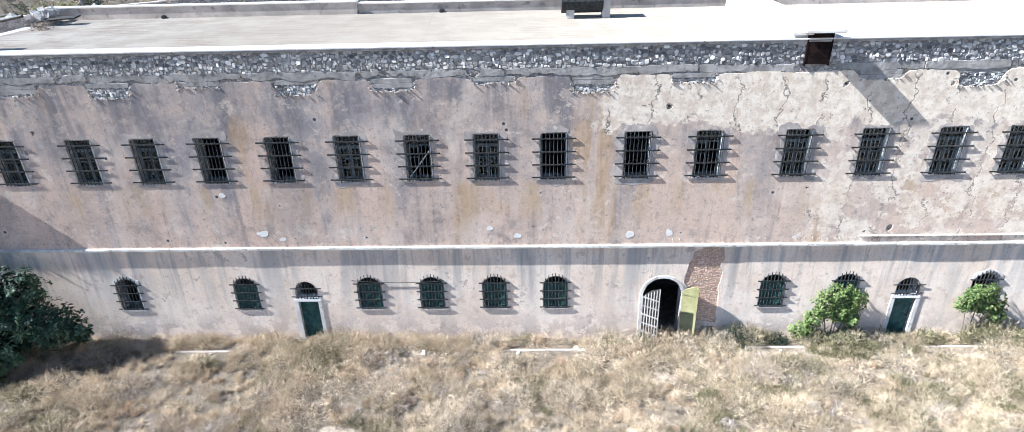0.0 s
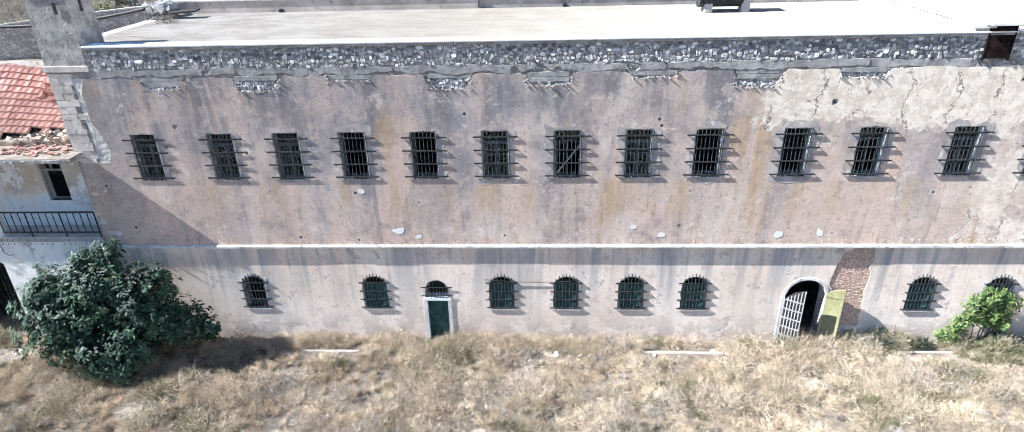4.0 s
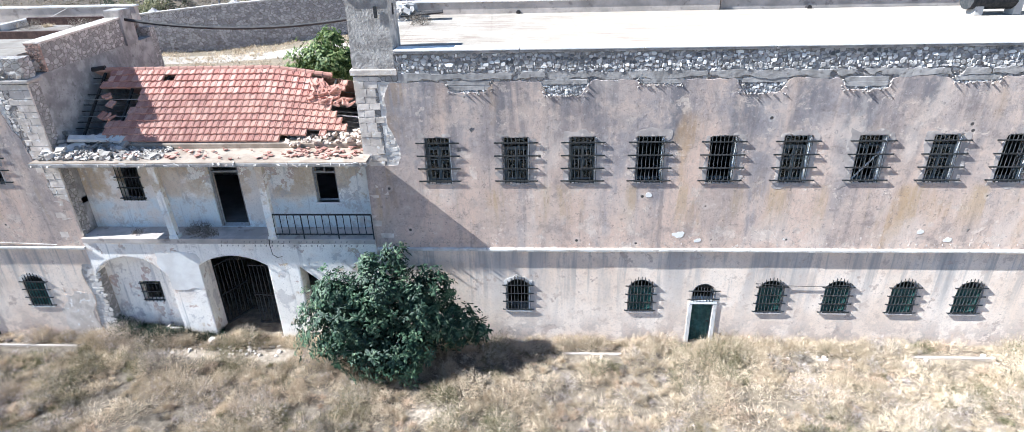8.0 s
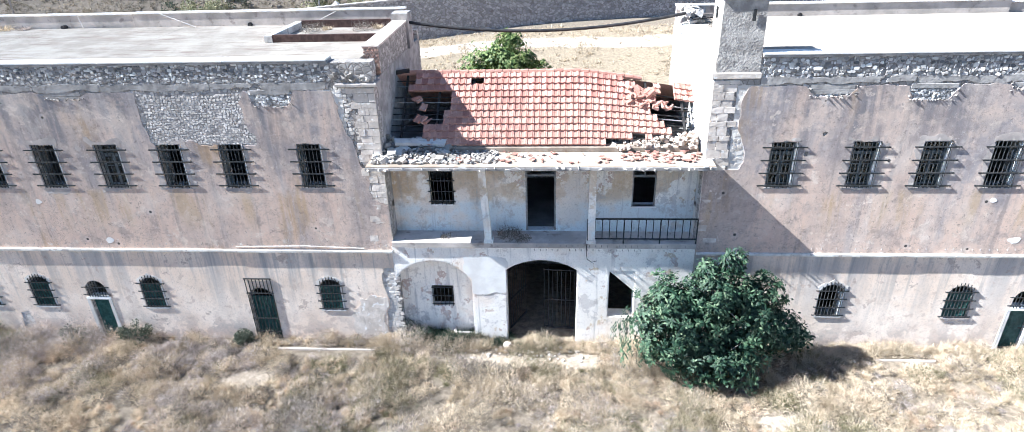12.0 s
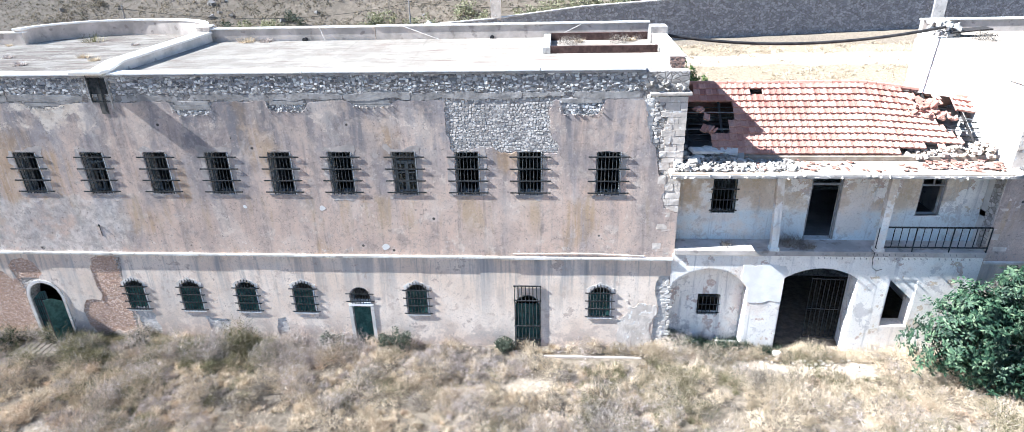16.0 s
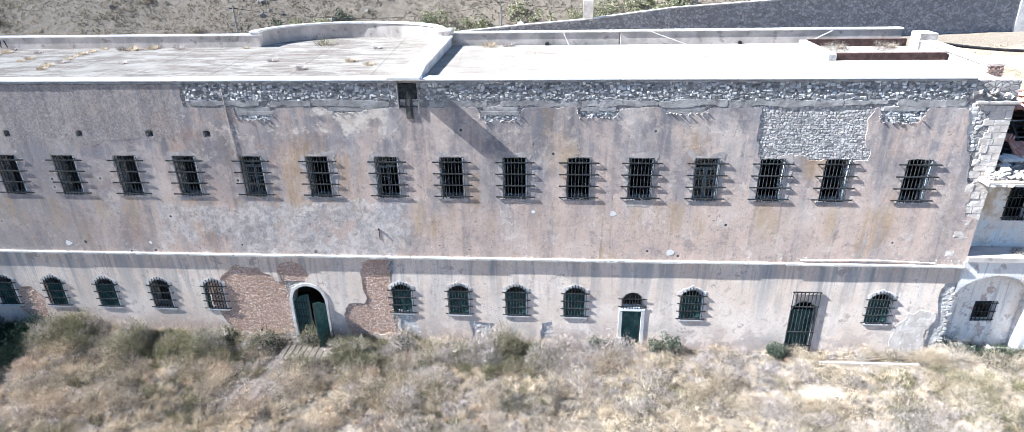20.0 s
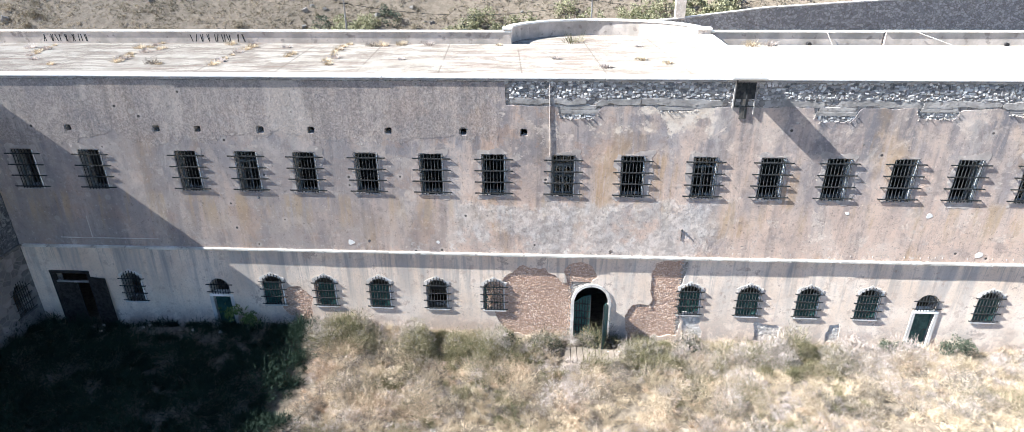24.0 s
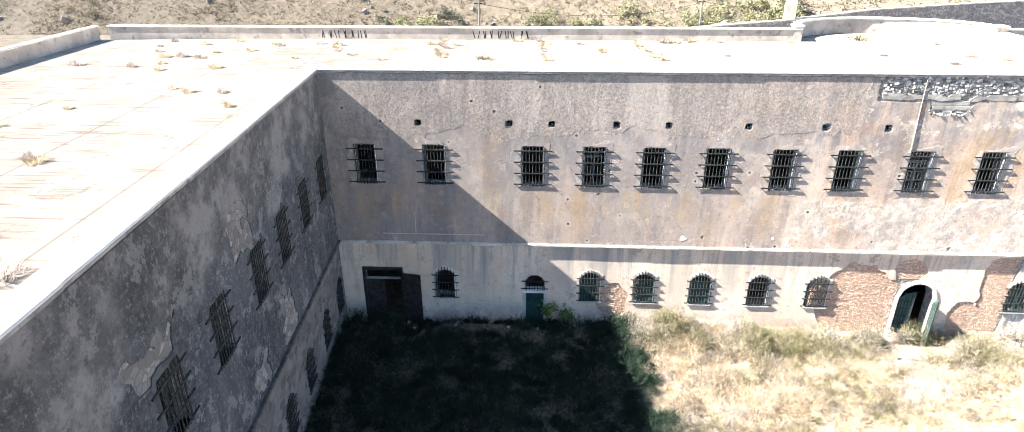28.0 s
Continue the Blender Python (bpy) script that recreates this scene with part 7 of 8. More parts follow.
YARD = (-76, 46, -8.6, -0.15)
mounds(5000, 124, 1, YARD, 0.44, 0.50, 0.26, 0.0076, DRYGRASS, "dry_grass", "pale straw-coloured dry grass over the courtyard", bare_spots)
mounds(2500, 135, 2, YARD, 0.42, 0.60, 0.18, 0.0066, GREYWEED, "grey_weeds", "grey-mauve dead thistles among the dry grass", lambda x, y: np.where(x > -12, 0.25 * patchy(50, 0.46, 12)(x, y), np.where(x < -48, 0.3, 1.0) * patchy(50, 0.40, 9)(x, y)))
mounds(1700, 135, 3, YARD, 0.42, 0.46, 0.22, 0.0066, GREENWEED, "green_weeds", "olive green weeds among the dry grass", patchy(91, 0.5, 12))
mounds(2600, 30, 12, (-75, 46, -34, -8.4), 0.7, 0.34, 0.34, 0.022, DRYGRASS, "court_grass", "pale dry grass over the open court", patchy(70, 0.30, 6, 0.2, 0.3))
mounds(1500, 55, 4, (-76, 46, -1.0, -0.25), 0.30, 0.46, 0.30, 0.006, DRYGRASS, "wall_foot_grass", "taller dry grass along the wall's foot", lambda x, y: patchy(33, 0.42, 12, 0.08)(x, y) * np.where(np.abs(x - 26.7) < 1.5, 0.05, 1.0))
mounds(620, 130, 5, (-60, -34, -2.6, -0.35), 0.42, 0.85, 0.28, 0.008, GREENWEED, "tall_weeds", "tall olive weeds by the wall", patchy(17, 0.47, 12, 0.05))
mounds(1150, 125, 16, YARD, 0.44, 0.54, 0.22, 0.0068, RUSSET, "russet_weeds", "russet and tan dried weeds among the grass", lambda x, y: patchy(143, 0.47, 12, 0.03, 0.8)(x, y) * np.where(x < -38, 1.0, 0.5))
mounds(1150, 115, 11, YARD, 0.45, 0.66, 0.2, 0.0085, BROWNWEED, "brown_shrubs", "low dark brown dried shrubs in the grass", lambda x, y: patchy(37, 0.47, 12, 0, 0.7)(x, y) * np.where(x > -10, 0.3, 1.0))
mounds(560, 110, 9, (-60, -24, -2.0, -0.35), 0.40, 0.78, 0.26, 0.0075, GREYWEED, "wall_shrubs", "grey dried shrubs along the foot of the wall", patchy(19, 0.44, 12, 0.05, 0.8))
# near-black weeds laid over the wing's cast shadow to paint its darkness
mounds(1300, 80, 8, (-75.5, -57.6, -9.5, -0.3), 0.55, 0.75, 0.26, 0.013, DARKWEED, "shade_weeds", "dense near-black weeds filling the wing's shadow on the court", lambda x, y: np.clip((-58.9 - x - 0.12 * (y + 10) + 0.8 * (fbm(x * 0.8, y * 0.8, 4) - 0.5)) * 2.0, 0.0, 1))
mounds(130, 110, 10, (-16.2, -10.9, -0.7, 0.35), 0.35, 0.6, 0.25, 0.011, DARKWEED, "niche_weeds", "dark green weeds before the blind arch", patchy(23, 0.4, 12, 0.2, 0.9))
mounds(90, 120, 13, (28.5, 37.8, -0.9, -0.25), 0.35, 0.55, 0.24, 0.010, DARKWEED, "dark_brambles", "dark green brambles at the foot of the wall", patchy(29, 0.44, 12, 0.05, 0.9))
mounds(420, 120, 14, (27, 46, -10.4, -1.0), 0.45, 0.45, 0.22, 0.0078, GREENWEED, "olive_weeds", "olive green weeds at the east end of the court", patchy(92, 0.46, 12))
mounds(60, 120, 15, (-51.0, -41.5, -1.2, -0.35), 0.38, 0.6, 0.24, 0.011, DARKWEED, "wall_brambles", "dark green brambles beside the arched doorway", patchy(45, 0.46, 12, 0.0, 0.9))
for k, (x, z) in enumerate(((-64.5, 1.6), (-63.6, 1.25))):
    r = random.Random(70 + k)
    ob = thing("leafy_sapling", "small bright green sapling at the edge of the shade", "sapling", at=(x, -0.75, 0))
    part("stem", Mesh().rod((0, 0, -0.2), (0.05, 0, z), 0.025, 6, 0.012), BARK, ob)
    cs = [(r.gauss(0, 0.22), r.gauss(0, 0.18), z + r.gauss(0, 0.18)) for _ in range(34)]
    v, f = rosettes(cs, [(c[0], c[1] - 0.3, 0.5) for c in cs], 8, 0.12, 80 + k, 0.36)
    part("foliage", arrays("foliage", v, f, VINELEAF), VINELEAF, ob)
mounds(220, 130, 7, (29, 46, -1.6, -0.35), 0.42, 0.7, 0.22, 0.013, GREENWEED, "bramble_weeds", "green weeds and brambles under the vines", patchy(18, 0.45, 12, 0.08))
mounds(5600, 15, 6, (-60, 60, 10, 68), 0.9, 0.3, 0.4, 0.035, DRYGRASS, "field_grass", "pale dry grass in the field behind", patchy(70, 0.34, 6, 0.15, 0.2))

# ---- scrub on the far land ----
r = np.random.default_rng(12)
n = 15500
x, y = r.uniform(-225, 45, n), 120 + 40 * r.random(n)
x, y = x[fbm(x * 0.09, y * 0.09, 8) > 0.30], y[fbm(x * 0.09, y * 0.09, 8) > 0.30]
s = r.uniform(0.35, 1.0, len(x)) ** 1.4
cs = np.stack([x, y, ground_z(x, y) + 0.12 * s], -1)
v, f = leaf_cloud(cs, 8, 0.38, 0.50, 13)
tagged(new("far_scrub", arrays("far_scrub", v, f, GARRIGUE)), "low grey-brown garrigue covering the far slope", "scrub", kind="stuff")
edge_x, edge_y = [p[0][0] for p in runs], [p[0][1] for p in runs]


def bush_band(name, label, mat, n, region, size, seed, per=30, leaf=0.36, patch=0.42):
    """Round bushes standing in groves, each a cluster of leafy clumps."""
    r = np.random.default_rng(seed)
    cs = []
    for _ in range(n):
        x, y = r.uniform(*region[:2]), r.uniform(*region[2:])
        if float(fbm(np.array(x * 0.06), np.array(y * 0.06), seed)) < patch or (x > -66 and y < 4 + np.interp(x, edge_x, edge_y)):
            continue
        s, g = r.uniform(*size), float(ground_z(np.array(x), np.array(y)))
        for _ in range(14):
            d = r.normal(size=3)
            d /= np.linalg.norm(d)
            cs.append((x + d[0] * s, y + d[1] * s, g + 0.8 * s + d[2] * s * 0.75))
    v, f = leaf_cloud(cs, per, leaf, 0.75, seed + 1)
    return tagged(new(name, arrays(name, v, f, mat)), label, "bush", kind="stuff")


bush_band("valley_bushes", "pale olive bushes along the valley foot", BUSHLEAF, 210, (-106, 10, 119, 139), (1.5, 3.2), 14, 27, 0.44, 0.40)
bush_band("dark_bushes", "dark green bushes scattered over the valley", DARKBUSH, 34, (-112, 20, 122, 142), (1.2, 2.4), 33, 30, 0.38, 0.44)
bush_band("slope_bushes", "small dry bushes on the lower slope", GARRIGUE, 26, (-200, 20, 128, 150), (0.6, 1.2), 52, 22, 0.32, 0.4)
crags = Mesh()
rng = random.Random(61)
for k in range(60):
    gx0 = rng.choice((rng.uniform(-125, -70), rng.uniform(-215, 20)))
    gy0 = rng.uniform(124, 158)
    s = rng.uniform(0.3, 0.9)
    crags.chunk((gx0, gy0, float(ground_z(np.array(gx0), np.array(gy0))) + 0.2 * s), (s, s * 0.8, s * rng.uniform(0.5, 0.9)), rng)
tagged(part("far_crags", crags, mat_plain("grey_crag", (0.16, 0.15, 0.14), (0.34, 0.31, 0.285), 0.7, 0.95, 0.5)), "grey rock outcrops on the far slope", "rock", kind="stuff")


def utility_pole(x, y, top, wire_to):
    z0 = float(ground_z(np.array(x), np.array(y)))
    ob = thing("utility_pole", "weathered timber pole carrying a sagging wire", "pole", "poles behind the prison", (x, y, z0))
    h = top - z0
    part("shaft", Mesh().rod((0, 0, -0.5), (0.05, 0, h), 0.14, 7, 0.10), WOODGREY, ob)
    part("crossarm", Mesh().box(-0.5, 0.5, -0.05, 0.05, h - 0.5, h - 0.38), DARKWOOD, ob)
    end = Vector(wire_to) - Vector((x, y, z0))
    m = 14
    part("wire", Mesh().tube([Vector((0, 0, h - 0.4)).lerp(end, k / m) - Vector((0, 0, 1.6 * (1 - (2 * k / m - 1) ** 2))) for k in range(m + 1)], 0.025, 4), IRON, ob)
    return ob


utility_pole(-72.9, 49.6, 11.2, (-42.9, 68.5, 9.0))
utility_pole(-42.9, 68.5, 9.6, (-8, 90, 8.0))

# ---- rubble stones of the bare band under the capstones ----


def stone_band(parent, x0, x1, z0, z1, seed, near, mat_one, mat_many, size=0.2):
    """Courses of rough field stones standing proud of the wall; the near stretch as single stones."""
    rng = random.Random(seed)
    many = Mesh()
    count = 0
    forms = [Mesh().face_stone(0, 0, 0.5, 0.5, 0.5, rng).data("rubble_stone", mat_one) for _ in range(12)]
    z = z0
    while z < z1 - 0.06:
        h = min(rng.uniform(0.08, 0.16), z1 - z)
        x = x0
        while x < x1 - 0.1:
            w = rng.uniform(0.06, 0.24) * (1.8 if rng.random() < 0.06 else 1)
            c = (x + w / 2, 0.0, z + h / 2 + rng.uniform(-0.06, 0.06))
            s = (w * rng.uniform(0.42, 0.54), rng.uniform(0.012, 0.045), h * rng.uniform(0.36, 0.70))
            if near[0] < x < near[1] and count < 300:
                o = part("rubble_stone", rng.choice(forms), mat_one, parent)
                o.matrix_basis = Matrix.Translation(c) @ Matrix.Diagonal((s[0] * 2, s[1] * 2, s[2] * 2, 1))
                count += 1
            else:
                many.face_stone(c[0], c[2], s[0], s[2], s[1], rng)
            x += w
        z += h
    rest = part("rubble_stones", many, mat_many, parent)
    rest["kind"] = "stuff"


STONES = mat_island("bare_field_stone", [(0.13, 0.13, 0.135), (0.34, 0.33, 0.33), (0.60, 0.57, 0.55), (0.90, 0.87, 0.83)], 0.95)
stone_band(wall_east, -1.7, 46.9, 12.3, 13.03, 1, (0, 24), STONE, STONES)
stone_band(wall_west, -50.6, -18.1, 12.3, 13.03, 2, (-40, -18), STONE, STONES)
for wall, x0, x1 in ((wall_east, -1.7, 30.4), (wall_east, 31.9, 46.9), (wall_west, -50.6, -41.6), (wall_west, -40.3, -18.3)):
    rng = random.Random(x0)
    x = x0
    while x < x1 - 0.3:
        w = min(rng.uniform(2.5, 6.0), x1 - x)

        def beam(gx, gz, x=x, w=w):
            n = fbm(gx * 1.6, gz * 2.4, 63) - 0.5
            v = np.minimum(gz - 12.02 + 0.34 * n, 12.30 + 0.22 * (fbm(gx * 1.1, gz, 64) - 0.5) - gz)
            return np.minimum(np.minimum(v, np.minimum(gx - x - 0.02, x + w - gx) + 0.12 * n), 0.62 - fbm(gx * 0.7, gz * 0.7, 65) + 0.03)
        part("cement_beam", skin(x, x + w, 11.8, 12.5, 0.06, beam, -0.022 - rng.uniform(0, 0.02), 0.05, flat), CEMENT, wall, "worn board-marked cement beam")
        x += w
# old board-marked cement pads where the coat is notched
for k, cx in enumerate(NOTCH):
    rng = random.Random(k)
    for r in range(1 + k % 2, 3):
        part("cement_pad", Mesh().slab(cx - 0.78 + rng.uniform(-0.06, 0.06), cx + 0.78 + rng.uniform(-0.06, 0.06), -0.022 - rng.uniform(0, 0.012), 0.02, 11.46 + r * 0.185, 11.64 + r * 0.185, 0.012), CEMENT, wall_east if cx > 0 else wall_west)


rims = {wall_east: Mesh(), wall_west: Mesh()}
for k, cx in enumerate(NOTCH):
    rng = random.Random(90 + k)
    wall = wall_east if cx > -3 else wall_west
    z = 11.2
    while z < 11.66 + 0.18 * (k % 2):
        x = cx - 1.0
        while x < cx + 1.0:
            w = rng.uniform(0.06, 0.16)
            rims[wall].face_stone(x + w / 2, z + rng.uniform(0.02, 0.08), w * 0.55, rng.uniform(0.04, 0.07), rng.uniform(0.008, 0.026), rng)
            x += w
        z += 0.1
for wall, m in rims.items():
    part("notch_stones", m, STONES, wall)["kind"] = "stuff"


def rubble_patch(parent, x0, x1, z0, z1, seed, mat, lo=0.07, hi=0.17):
    """Small stones filling a stretch where the coat has fallen."""
    rng = random.Random(seed)
    m = Mesh()
    z = z0
    while z < z1:
        h = rng.uniform(lo, hi) * 0.8
        x = x0 + rng.uniform(0, 0.1)
        while x < x1:
            w = rng.uniform(lo, hi) * 1.3
            m.face_stone(x + w / 2, z + h / 2 + rng.uniform(-0.35, 0.35) * h, w * rng.uniform(0.42, 0.58), h * rng.uniform(0.45, 0.68), rng.uniform(0.005, 0.014), rng)
            x += w
        z += h
    part("rubble_stones", m, mat, parent)["kind"] = "stuff"
    if x1 - x0 > 0.5:
        holes = [o for o in OPEN_E + OPEN_W if x0 - 0.6 < o[0] < x1 + 0.6]
        bed = Mesh()
        n, k = int((x1 - x0) / 0.1), int((z1 - z0) / 0.1)
        for i in range(n):
            for j in range(k):
                x, z = x0 + (i + 0.5) * 0.1, z0 + (j + 0.5) * 0.1
                if all(float(inside(np.array(x), np.array(z), o, 0.04)) < 0 for o in holes):
                    bed.add([(x - 0.05, -0.004, z - 0.05), (x + 0.05, -0.004, z - 0.05), (x + 0.05, -0.004, z + 0.05), (x - 0.05, -0.004, z + 0.05)], [(0, 1, 2, 3)])
        part("mortar_bed", bed, PINKBED if mat is PINKSTONES else CEMENT if mat is GREYSTONES else CEMENT_PALE, parent)


rubble_patch(wall_west, -51.8, -47.7, 0.2, 4.6, 3, PINKSTONES, 0.05, 0.11)
rubble_patch(wall_west, -47.7, -46.3, 3.35, 4.66, 31, PINKSTONES, 0.05, 0.11)
rubble_patch(wall_west, -17.3, -16.45, 0.0, 4.2, 33, PALESTONES, 0.1, 0.24)
rubble_patch(wall_west, -45.75, -42.5, 0.2, 4.65, 4, PINKSTONES, 0.05, 0.11)
rubble_patch(wall_west, -62.2, -60.2, 0.6, 3.0, 5, PINKSTONES, 0.05, 0.11)
rubble_patch(wall_east, 27.2, 28.95, 0.3, 4.68, 6, PINKSTONES, 0.05, 0.11)
for k, (x0, x1, z1) in enumerate(((-42.2, -40.9, 1.8), (-38.9, -37.2, 1.5), (-35.5, -34.3, 1.6))):
    rubble_patch(wall_west, x0, x1, 0.0, z1, 70 + k, PALESTONES)
rubble_patch(wall_west, -26.8, -20.9, 9.75, 12.0, 7, GREYSTONES, 0.06, 0.15)
rubble_patch(wall_west, -19.0, -17.6, 6.6, 12.0, 8, PALESTONES, 0.1, 0.24)
rubble_patch(wall_east, -2.5, -1.4, 8.0, 12.0, 9, PALESTONES, 0.1, 0.24)

fresh = skin(-18.9, -16.9, -0.3, 2.8, 0.06, lambda x, z: np.minimum(np.minimum(x + 18.55 - 0.5 * np.clip(z - 1.9, 0, 2), -17.12 - x), 2.4 + 0.12 * (x + 18.5) - z) + 0.9 * (fbm(x * 1.5, z * 1.5, 91) - 0.5), -0.046, 0.03, flat)
part("fresh_coat", fresh, QUOIN, wall_west, "later white lime coat with a torn upper edge")
SCARS = [(9.33, 5.5, 0.26), (10.07, 5.2, 0.2), (7.98, 7.29, 0.14), (13.66, 5.27, 0.14), (20.17, 5.27, 0.26), (19.02, 5.64, 0.13), (24.76, 5.27, 0.2), (26.39, 5.34, 0.28), (-29.33, 5.25, 0.24), (-31.99, 7.12, 0.12), (-35.53, 7.2, 0.1), (-58.2, 5.3, 0.14), (-54.0, 5.4, 0.12)]
for k, (sx, sz, r0) in enumerate(SCARS):
    scar = skin(sx - 0.6, sx + 0.6, sz - 0.4, sz + 0.4, 0.04, lambda x, z: 0.62 * r0 - np.sqrt(((x - sx) * 0.75) ** 2 + (z - sz) ** 2) + 0.35 * (fbm(x * 4, z * 4, 130 + k) - 0.5), -0.041, 0.02, flat)
    if scar.f:
        part("lime_scar", scar, CAP, wall_east if sx > -3 else wall_west, "white scar of fresh lime")
for k, cx in enumerate(NOTCH):
    rng = random.Random(300 + k)
    rim, depth = Mesh(), 0.42 + 0.22 * math.sin(k * 2.3)
    for j in range(34):
        u = j / 33 * 2.6 - 1.3
        x, z = (cx + u / 0.55 * 0.44, 11.98 - depth) if abs(u) < 1.0 else (cx + math.copysign(0.84, u), 11.98 - depth + (abs(u) - 1.0) * 1.2)
        if rng.random() < 0.6:
            rim.chunk((x + rng.uniform(-0.05, 0.05), -0.018, z + rng.uniform(-0.06, 0.04)), (rng.uniform(0.03, 0.08), 0.024, rng.uniform(0.014, 0.03)), rng)
    part("broken_rim", rim, bpy.data.materials["fallen_rubble"], wall_east if cx > -3 else wall_west)["kind"] = "stuff"

# ---- small fixtures on the walls ----
pegs = Mesh()
rng = random.Random(21)
x = -74.0
while x < 46:
    if not -16.6 < x < -3.2 and rng.random() < 0.8:
        z = 5.06 + rng.uniform(-0.02, 0.02)
        pegs.rod((x, 0, z + 0.05), (x + rng.uniform(-0.02, 0.02), -0.08, z - 0.03), 0.012, 4)
    x += rng.uniform(0.28, 0.42)
tagged(part("wall_pegs", pegs, CEMENT), "row of short pale pegs above the string course", "peg", kind="stuff")


def wall_lamp(x, z):
    ob = thing("wall_lamp", "old hooked lamp on a conduit above the string course", "lamp", at=(x, 0, z))
    part("conduit", Mesh().rod((0, -0.045, -0.5), (0, -0.045, 0), 0.012, 5), IRON, ob)
    part("shade", Mesh().rod((0, -0.07, 0.0), (0, -0.07, 0.08), 0.06, 8, 0.02), IRON, ob)
    return ob


wall_lamp(-42.7, 6.2)
dp = thing("downpipe", "thin pale pipe slanting down the wall", "pipe", at=(-48.8, 0, 9.7))
part("run", Mesh().rod((0, -0.06, 0), (-0.08, -0.045, 3.3), 0.015, 6), STAINED, dp)
cd = thing("wall_conduit", "rusty conduit run above the string course near the corner", "pipe", at=(-72.6, 0, 5.25))
part("run", Mesh().rod((0, -0.06, 0), (4.9, -0.06, 0.0), 0.022, 5), LEDGE, cd)
part("riser", Mesh().rod((1.6, -0.06, 0), (1.6, -0.06, 1.15), 0.022, 5), LEDGE, cd)
cd = thing("wall_conduit", "broken pale conduit lying along the string course", "pipe", at=(-23.5, 0, 4.98))
part("run", Mesh().rod((0, -0.07, 0), (3.2, -0.07, 0.05), 0.025, 5), LEDGE, cd)
part("run", Mesh().rod((3.2, -0.07, 0.05), (5.8, -0.07, -0.05), 0.025, 5), LEDGE, cd)
cd = thing("wall_conduit", "long pale conduit fixed above the string course", "pipe", at=(34.2, 0, 5.15))
part("run", Mesh().rod((0, -0.07, 0), (12, -0.07, 0.0), 0.03, 5), LEDGE, cd)
brace = thing("loose_bar", "pale wooden bar leaning across a broken window", "bar", at=(16.28, 0, 7.84))
part("bar", Mesh().rod((-0.44, 0.1, 0.1), (0.44, 0.12, 1.25), 0.035, 4), CAP, brace)

wire = thing("wall_wire", "thin slack wire strung along the wall", "wire", at=(12.83, 0, 3.15))
part("run", Mesh().tube([Vector((4.01 * k / 8, -0.08, -0.04 * k / 8 - 0.1 * (1 - (k / 4 - 1) ** 2))) for k in range(9)], 0.012, 4), IRON, wire)
part("hook", Mesh().rod((0, -0.09, 0), (0, 0.02, 0), 0.015, 4), IRON, wire)
part("hook", Mesh().rod((4.01, -0.09, -0.04), (4.01, 0.02, -0.04), 0.015, 4), IRON, wire)
stake = thing("rusty_post", "short rusty iron post standing in the weeds", "post", at=(34.8, -0.94, 0))
part("shaft", Mesh().rod((0, 0, -0.2), (0.03, 0, 0.75), 0.03, 6, 0.025), RUSTSHEET, stake)
for x0, z0, x1, y in ((-29.7, 13.75, -27.75, 8.72), (-20.4, 13.7, -21.8, 8.72), (-34.25, 13.75, -33.93, 8.87)):
    lean = thing("leaning_pipe", "thin pale pipe leaning on the roof upstand", "pipe", "pipes leaning on the upstands", (x1, 0, 13.06))
    part("tube", Mesh().rod((0, y - 0.25, 0.02), (x0 - x1, y, z0 - 13.06), 0.022, 5), LEDGE, lean)

# ---- kerbs, slabs and stones in the grass ----
for x0, x1, y in KERBS:
    k = thing("kerb", "worn pale kerb edge half buried in the grass", "kerb", "kerbs along the wall")
    part("edge", Mesh().slab(x0, x1, y - 0.12, y, -0.15, 0.07, 0.02), STAINED, k)
mat_ribbed = mat_plain("trodden_ribbed_cement", (0.15, 0.125, 0.10), (0.24, 0.20, 0.165), 2.0, 0.95, 0.4)
path = thing("path_slab", "ribbed concrete slab before the arched doorway", "paving")
for k in range(9):
    part("rib", Mesh().slab(-47.9 + k * 0.3, -47.9 + k * 0.3 + 0.28, -1.9 - 0.03 * k, -0.75 - 0.03 * k, 0.0, 0.12, 0.02), mat_ribbed, path)
rocks = Mesh()
for k in range(330):
    x, y = rng.choice(((rng.uniform(-14, -8), rng.uniform(-1.5, -0.3)), (rng.uniform(12, 18), rng.uniform(-1.2, -0.4)), (rng.uniform(-74, 45), rng.uniform(-1.2, -0.3))))
    s = rng.uniform(0.03, 0.12) * (2.2 if rng.random() < 0.05 else 1)
    rocks.stone((x, y, float(ground_z(np.array(x), np.array(y))) + s * 0.3), (s, s * rng.uniform(0.6, 1), s * 0.6), rng)
tagged(part("loose_rocks", rocks, PALESTONES), "pale stones lying about the dry courtyard", "stone", kind="stuff")

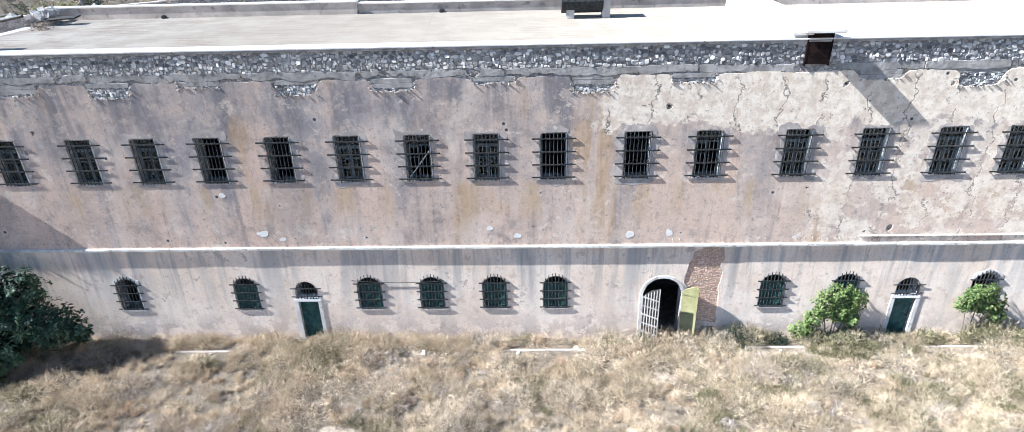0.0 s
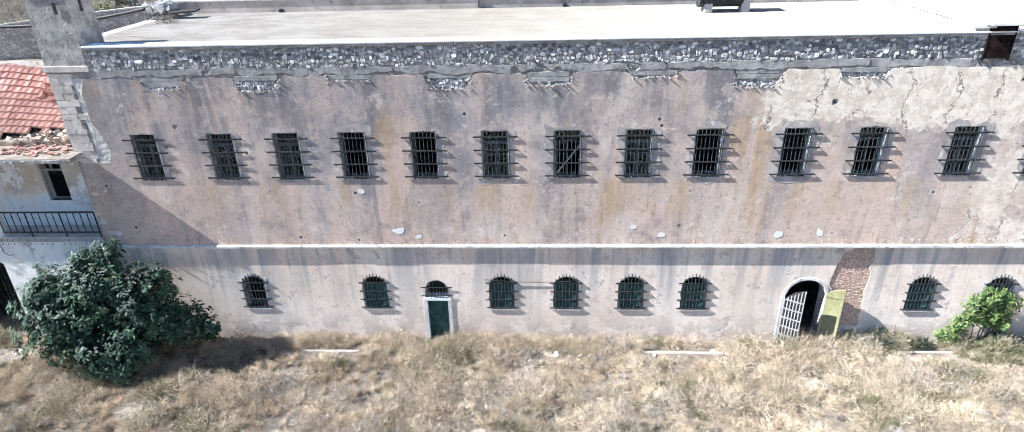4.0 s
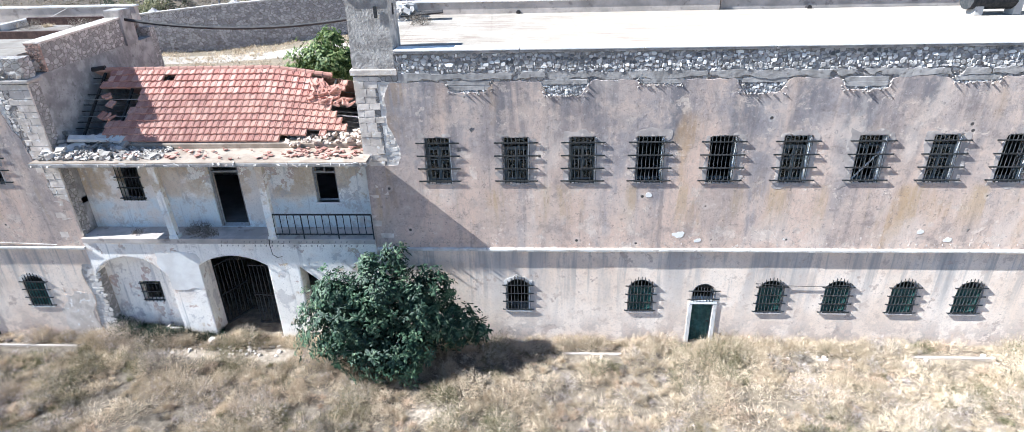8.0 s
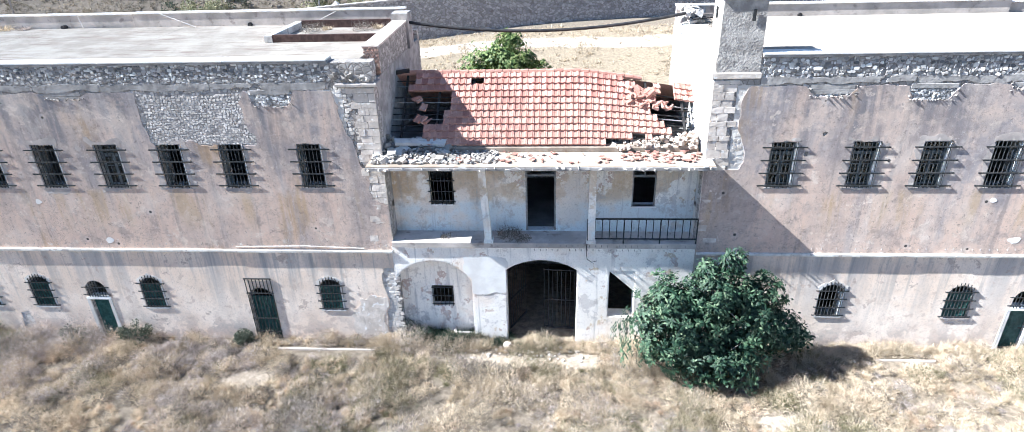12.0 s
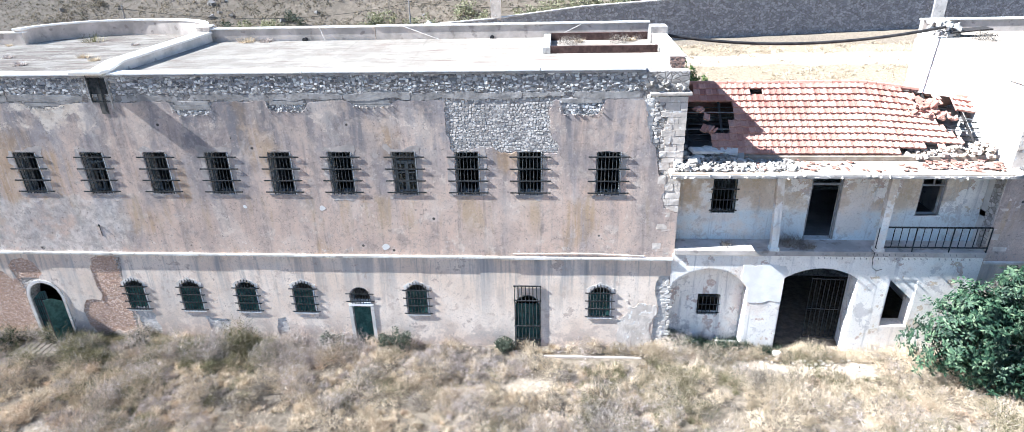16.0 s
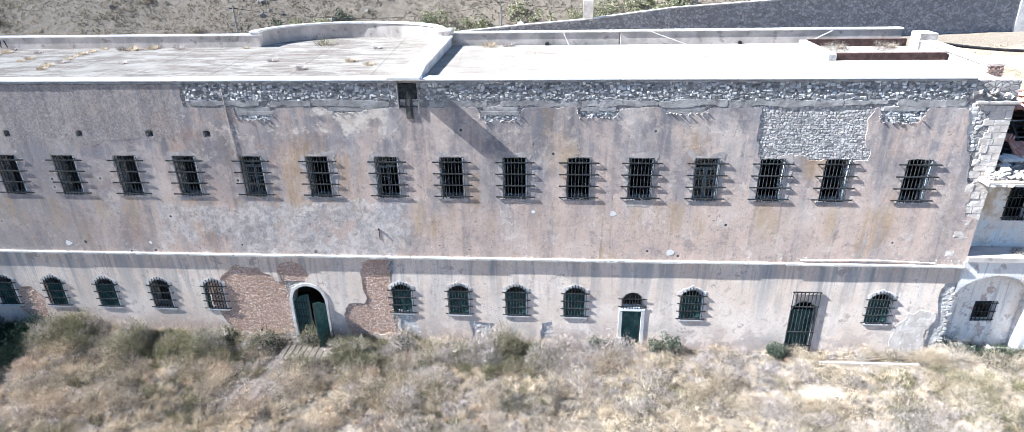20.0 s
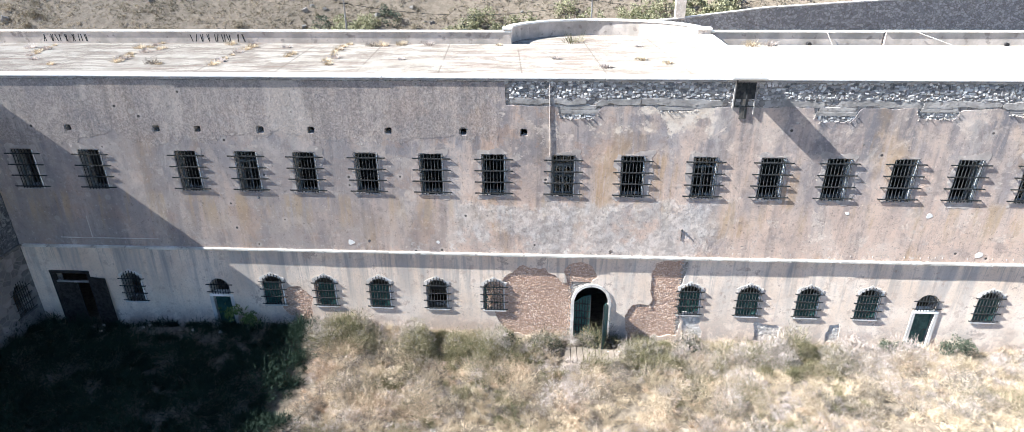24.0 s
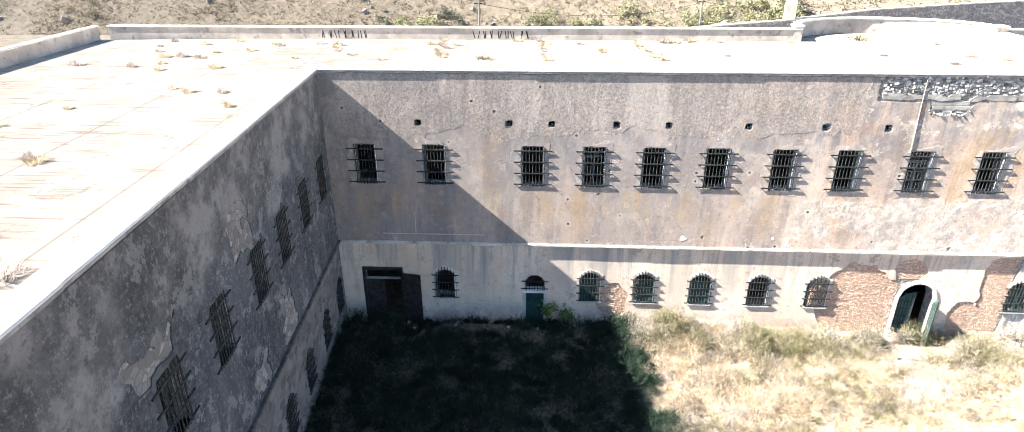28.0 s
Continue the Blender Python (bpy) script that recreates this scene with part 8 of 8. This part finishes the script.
def dark_shrub(x, y, s, seed):
    ob = thing("dark_shrub", "low rounded grey-green shrub at the wall's foot", "shrub", "shrubs at the wall", (x, y, 0))
    r = np.random.default_rng(seed)
    cs = r.normal(size=(26, 3))
    cs = cs / np.linalg.norm(cs, axis=1)[:, None] * np.array([0.55, 0.38, 0.42]) * s * r.uniform(0.4, 1, (26, 1)) + np.array([0, 0, 0.36 * s])
    v, f = leaf_cloud(cs, 60, 0.075, 0.2, seed + 4)
    part("foliage", arrays("foliage", v, f, DARKBUSH), DARKBUSH, ob)
    part("stem", Mesh().rod((0, 0, -0.15), (0.03, 0, 0.35 * s), 0.03, 5, 0.015), BARK, ob)
    return ob


for k, (x, y, s) in enumerate(((-29.2, -0.6, 1.3), (-24.0, -0.5, 0.8), (-32.4, -0.6, 1.0))):
    dark_shrub(x, y, s, k)

# ---- weeds on the roofs ----
def roof_tuft(x, y, z, h, n, mat, seed, name, label):
    r = random.Random(seed)
    m = Mesh()
    for k in range(n):
        a, q = r.uniform(0, 6.28), r.random() * h * 0.9
        b = Vector((math.cos(a) * q, math.sin(a) * q, 0))
        t = b + Vector((math.cos(a) * h * r.uniform(0.1, 0.8), math.sin(a) * h * r.uniform(0.1, 0.8), h * r.uniform(0.15, 0.8)))
        w = Vector((-math.sin(a), math.cos(a), 0)) * 0.015
        m.add([b - w, b + w, t], [(0, 1, 2)])
    ob = part(name, m, mat)
    ob.location = (x, y, z)
    return tagged(ob, label, "weed", "weeds on the roofs")


roof_tuft(-47.6, 9.6, 13.05, 0.75, 90, GREENWEED, 1, "roof_weed", "green weed growing on the roof bastion")
tufts = [(-38.2, 8.5, 0.6), (-37.2, 8.6, 0.45), (-58, 8.2, 0.45), (-60, 6.8, 0.35), (-63, 7.5, 0.3), (-66.5, 8.4, 0.45), (-71, 7.2, 0.4), (-74.5, 4, 0.3), (-76, -6, 0.3), (-78.5, -12, 0.4), (-74.6, -18, 0.6), (-82, 0, 0.3), (-80, 5, 0.35), (-86.5, 1, 0.5), (-87, -4, 0.5), (-20, 8.4, 0.4), (-17.6, 8.0, 0.5), (-62, 5, 0.25), (-57, 8.4, 0.4), (-55.5, 8.5, 0.4), (-18, 7.4, 0.4), (-20.5, 7.2, 0.35), (-79, 6.5, 0.3), (-77, 3, 0.25)]
rng = random.Random(5)
for (xa, ya), (xb, yb), n in (((-69.7, 3.5), (-70.7, 8.6), 9), ((-64.8, 2.9), (-65.1, 8.4), 8), ((-59.7, 3.1), (-60.1, 8.5), 8), ((-75.5, 5), (-76.3, 7.9), 6)):
    tufts += [(xa + (xb - xa) * k / (n - 1) + rng.gauss(0, 0.15), ya + (yb - ya) * k / (n - 1), rng.uniform(0.16, 0.4)) for k in range(n)]
tufts += [(rng.uniform(-73, -42), rng.uniform(2.5, 8.4), rng.uniform(0.2, 0.4)) for _ in range(12)]
tufts += [(rng.uniform(-86, -77), rng.uniform(-14, 8), rng.uniform(0.2, 0.5)) for _ in range(22)]
for k, (x, y, h) in enumerate(tufts):
    roof_tuft(x, y, 13.05, h * 0.85, 150, (DRYGRASS, GREYWEED, DRYGRASS)[k % 3], k + 2, "roof_weed", "dry straw-coloured weed tuft on the roof")


# ---- faded paint marks on the far parapet: plain strokes ----
def paint_marks(x0, n, seed):
    r = random.Random(seed)
    ob = thing("paint_marks", "row of faded dark paint strokes on the parapet", "graffiti", at=(x0, 8.795, 13.15))
    for k in range(n):
        for b in range(2):
            x, lean = k * 0.42 + r.uniform(0, 0.2), r.uniform(-0.12, 0.12)
            part("stroke", Mesh().add([(x, 0, 0), (x + 0.05, 0, 0), (x + 0.05 + lean, 0, 0.4), (x + lean, 0, 0.4), (x, 0.004, 0), (x + 0.05, 0.004, 0), (x + 0.05 + lean, 0.004, 0.4), (x + lean, 0.004, 0.4)],
                                      [(0, 1, 2, 3), (4, 7, 6, 5), (0, 4, 5, 1), (2, 6, 7, 3), (0, 3, 7, 4), (1, 5, 6, 2)]), IRON, ob)
    return ob


for k, (x, y) in enumerate(((-67.9, 3.1), (-58.5, 8.1))):
    roof_tuft(x, y, 13.05, 0.42, 130, BROWNWEED, 60 + k, "roof_weed", "dark brown dried bush on the roof")
paint_marks(-77.6, 7, 1)
paint_marks(-68.9, 8, 2)
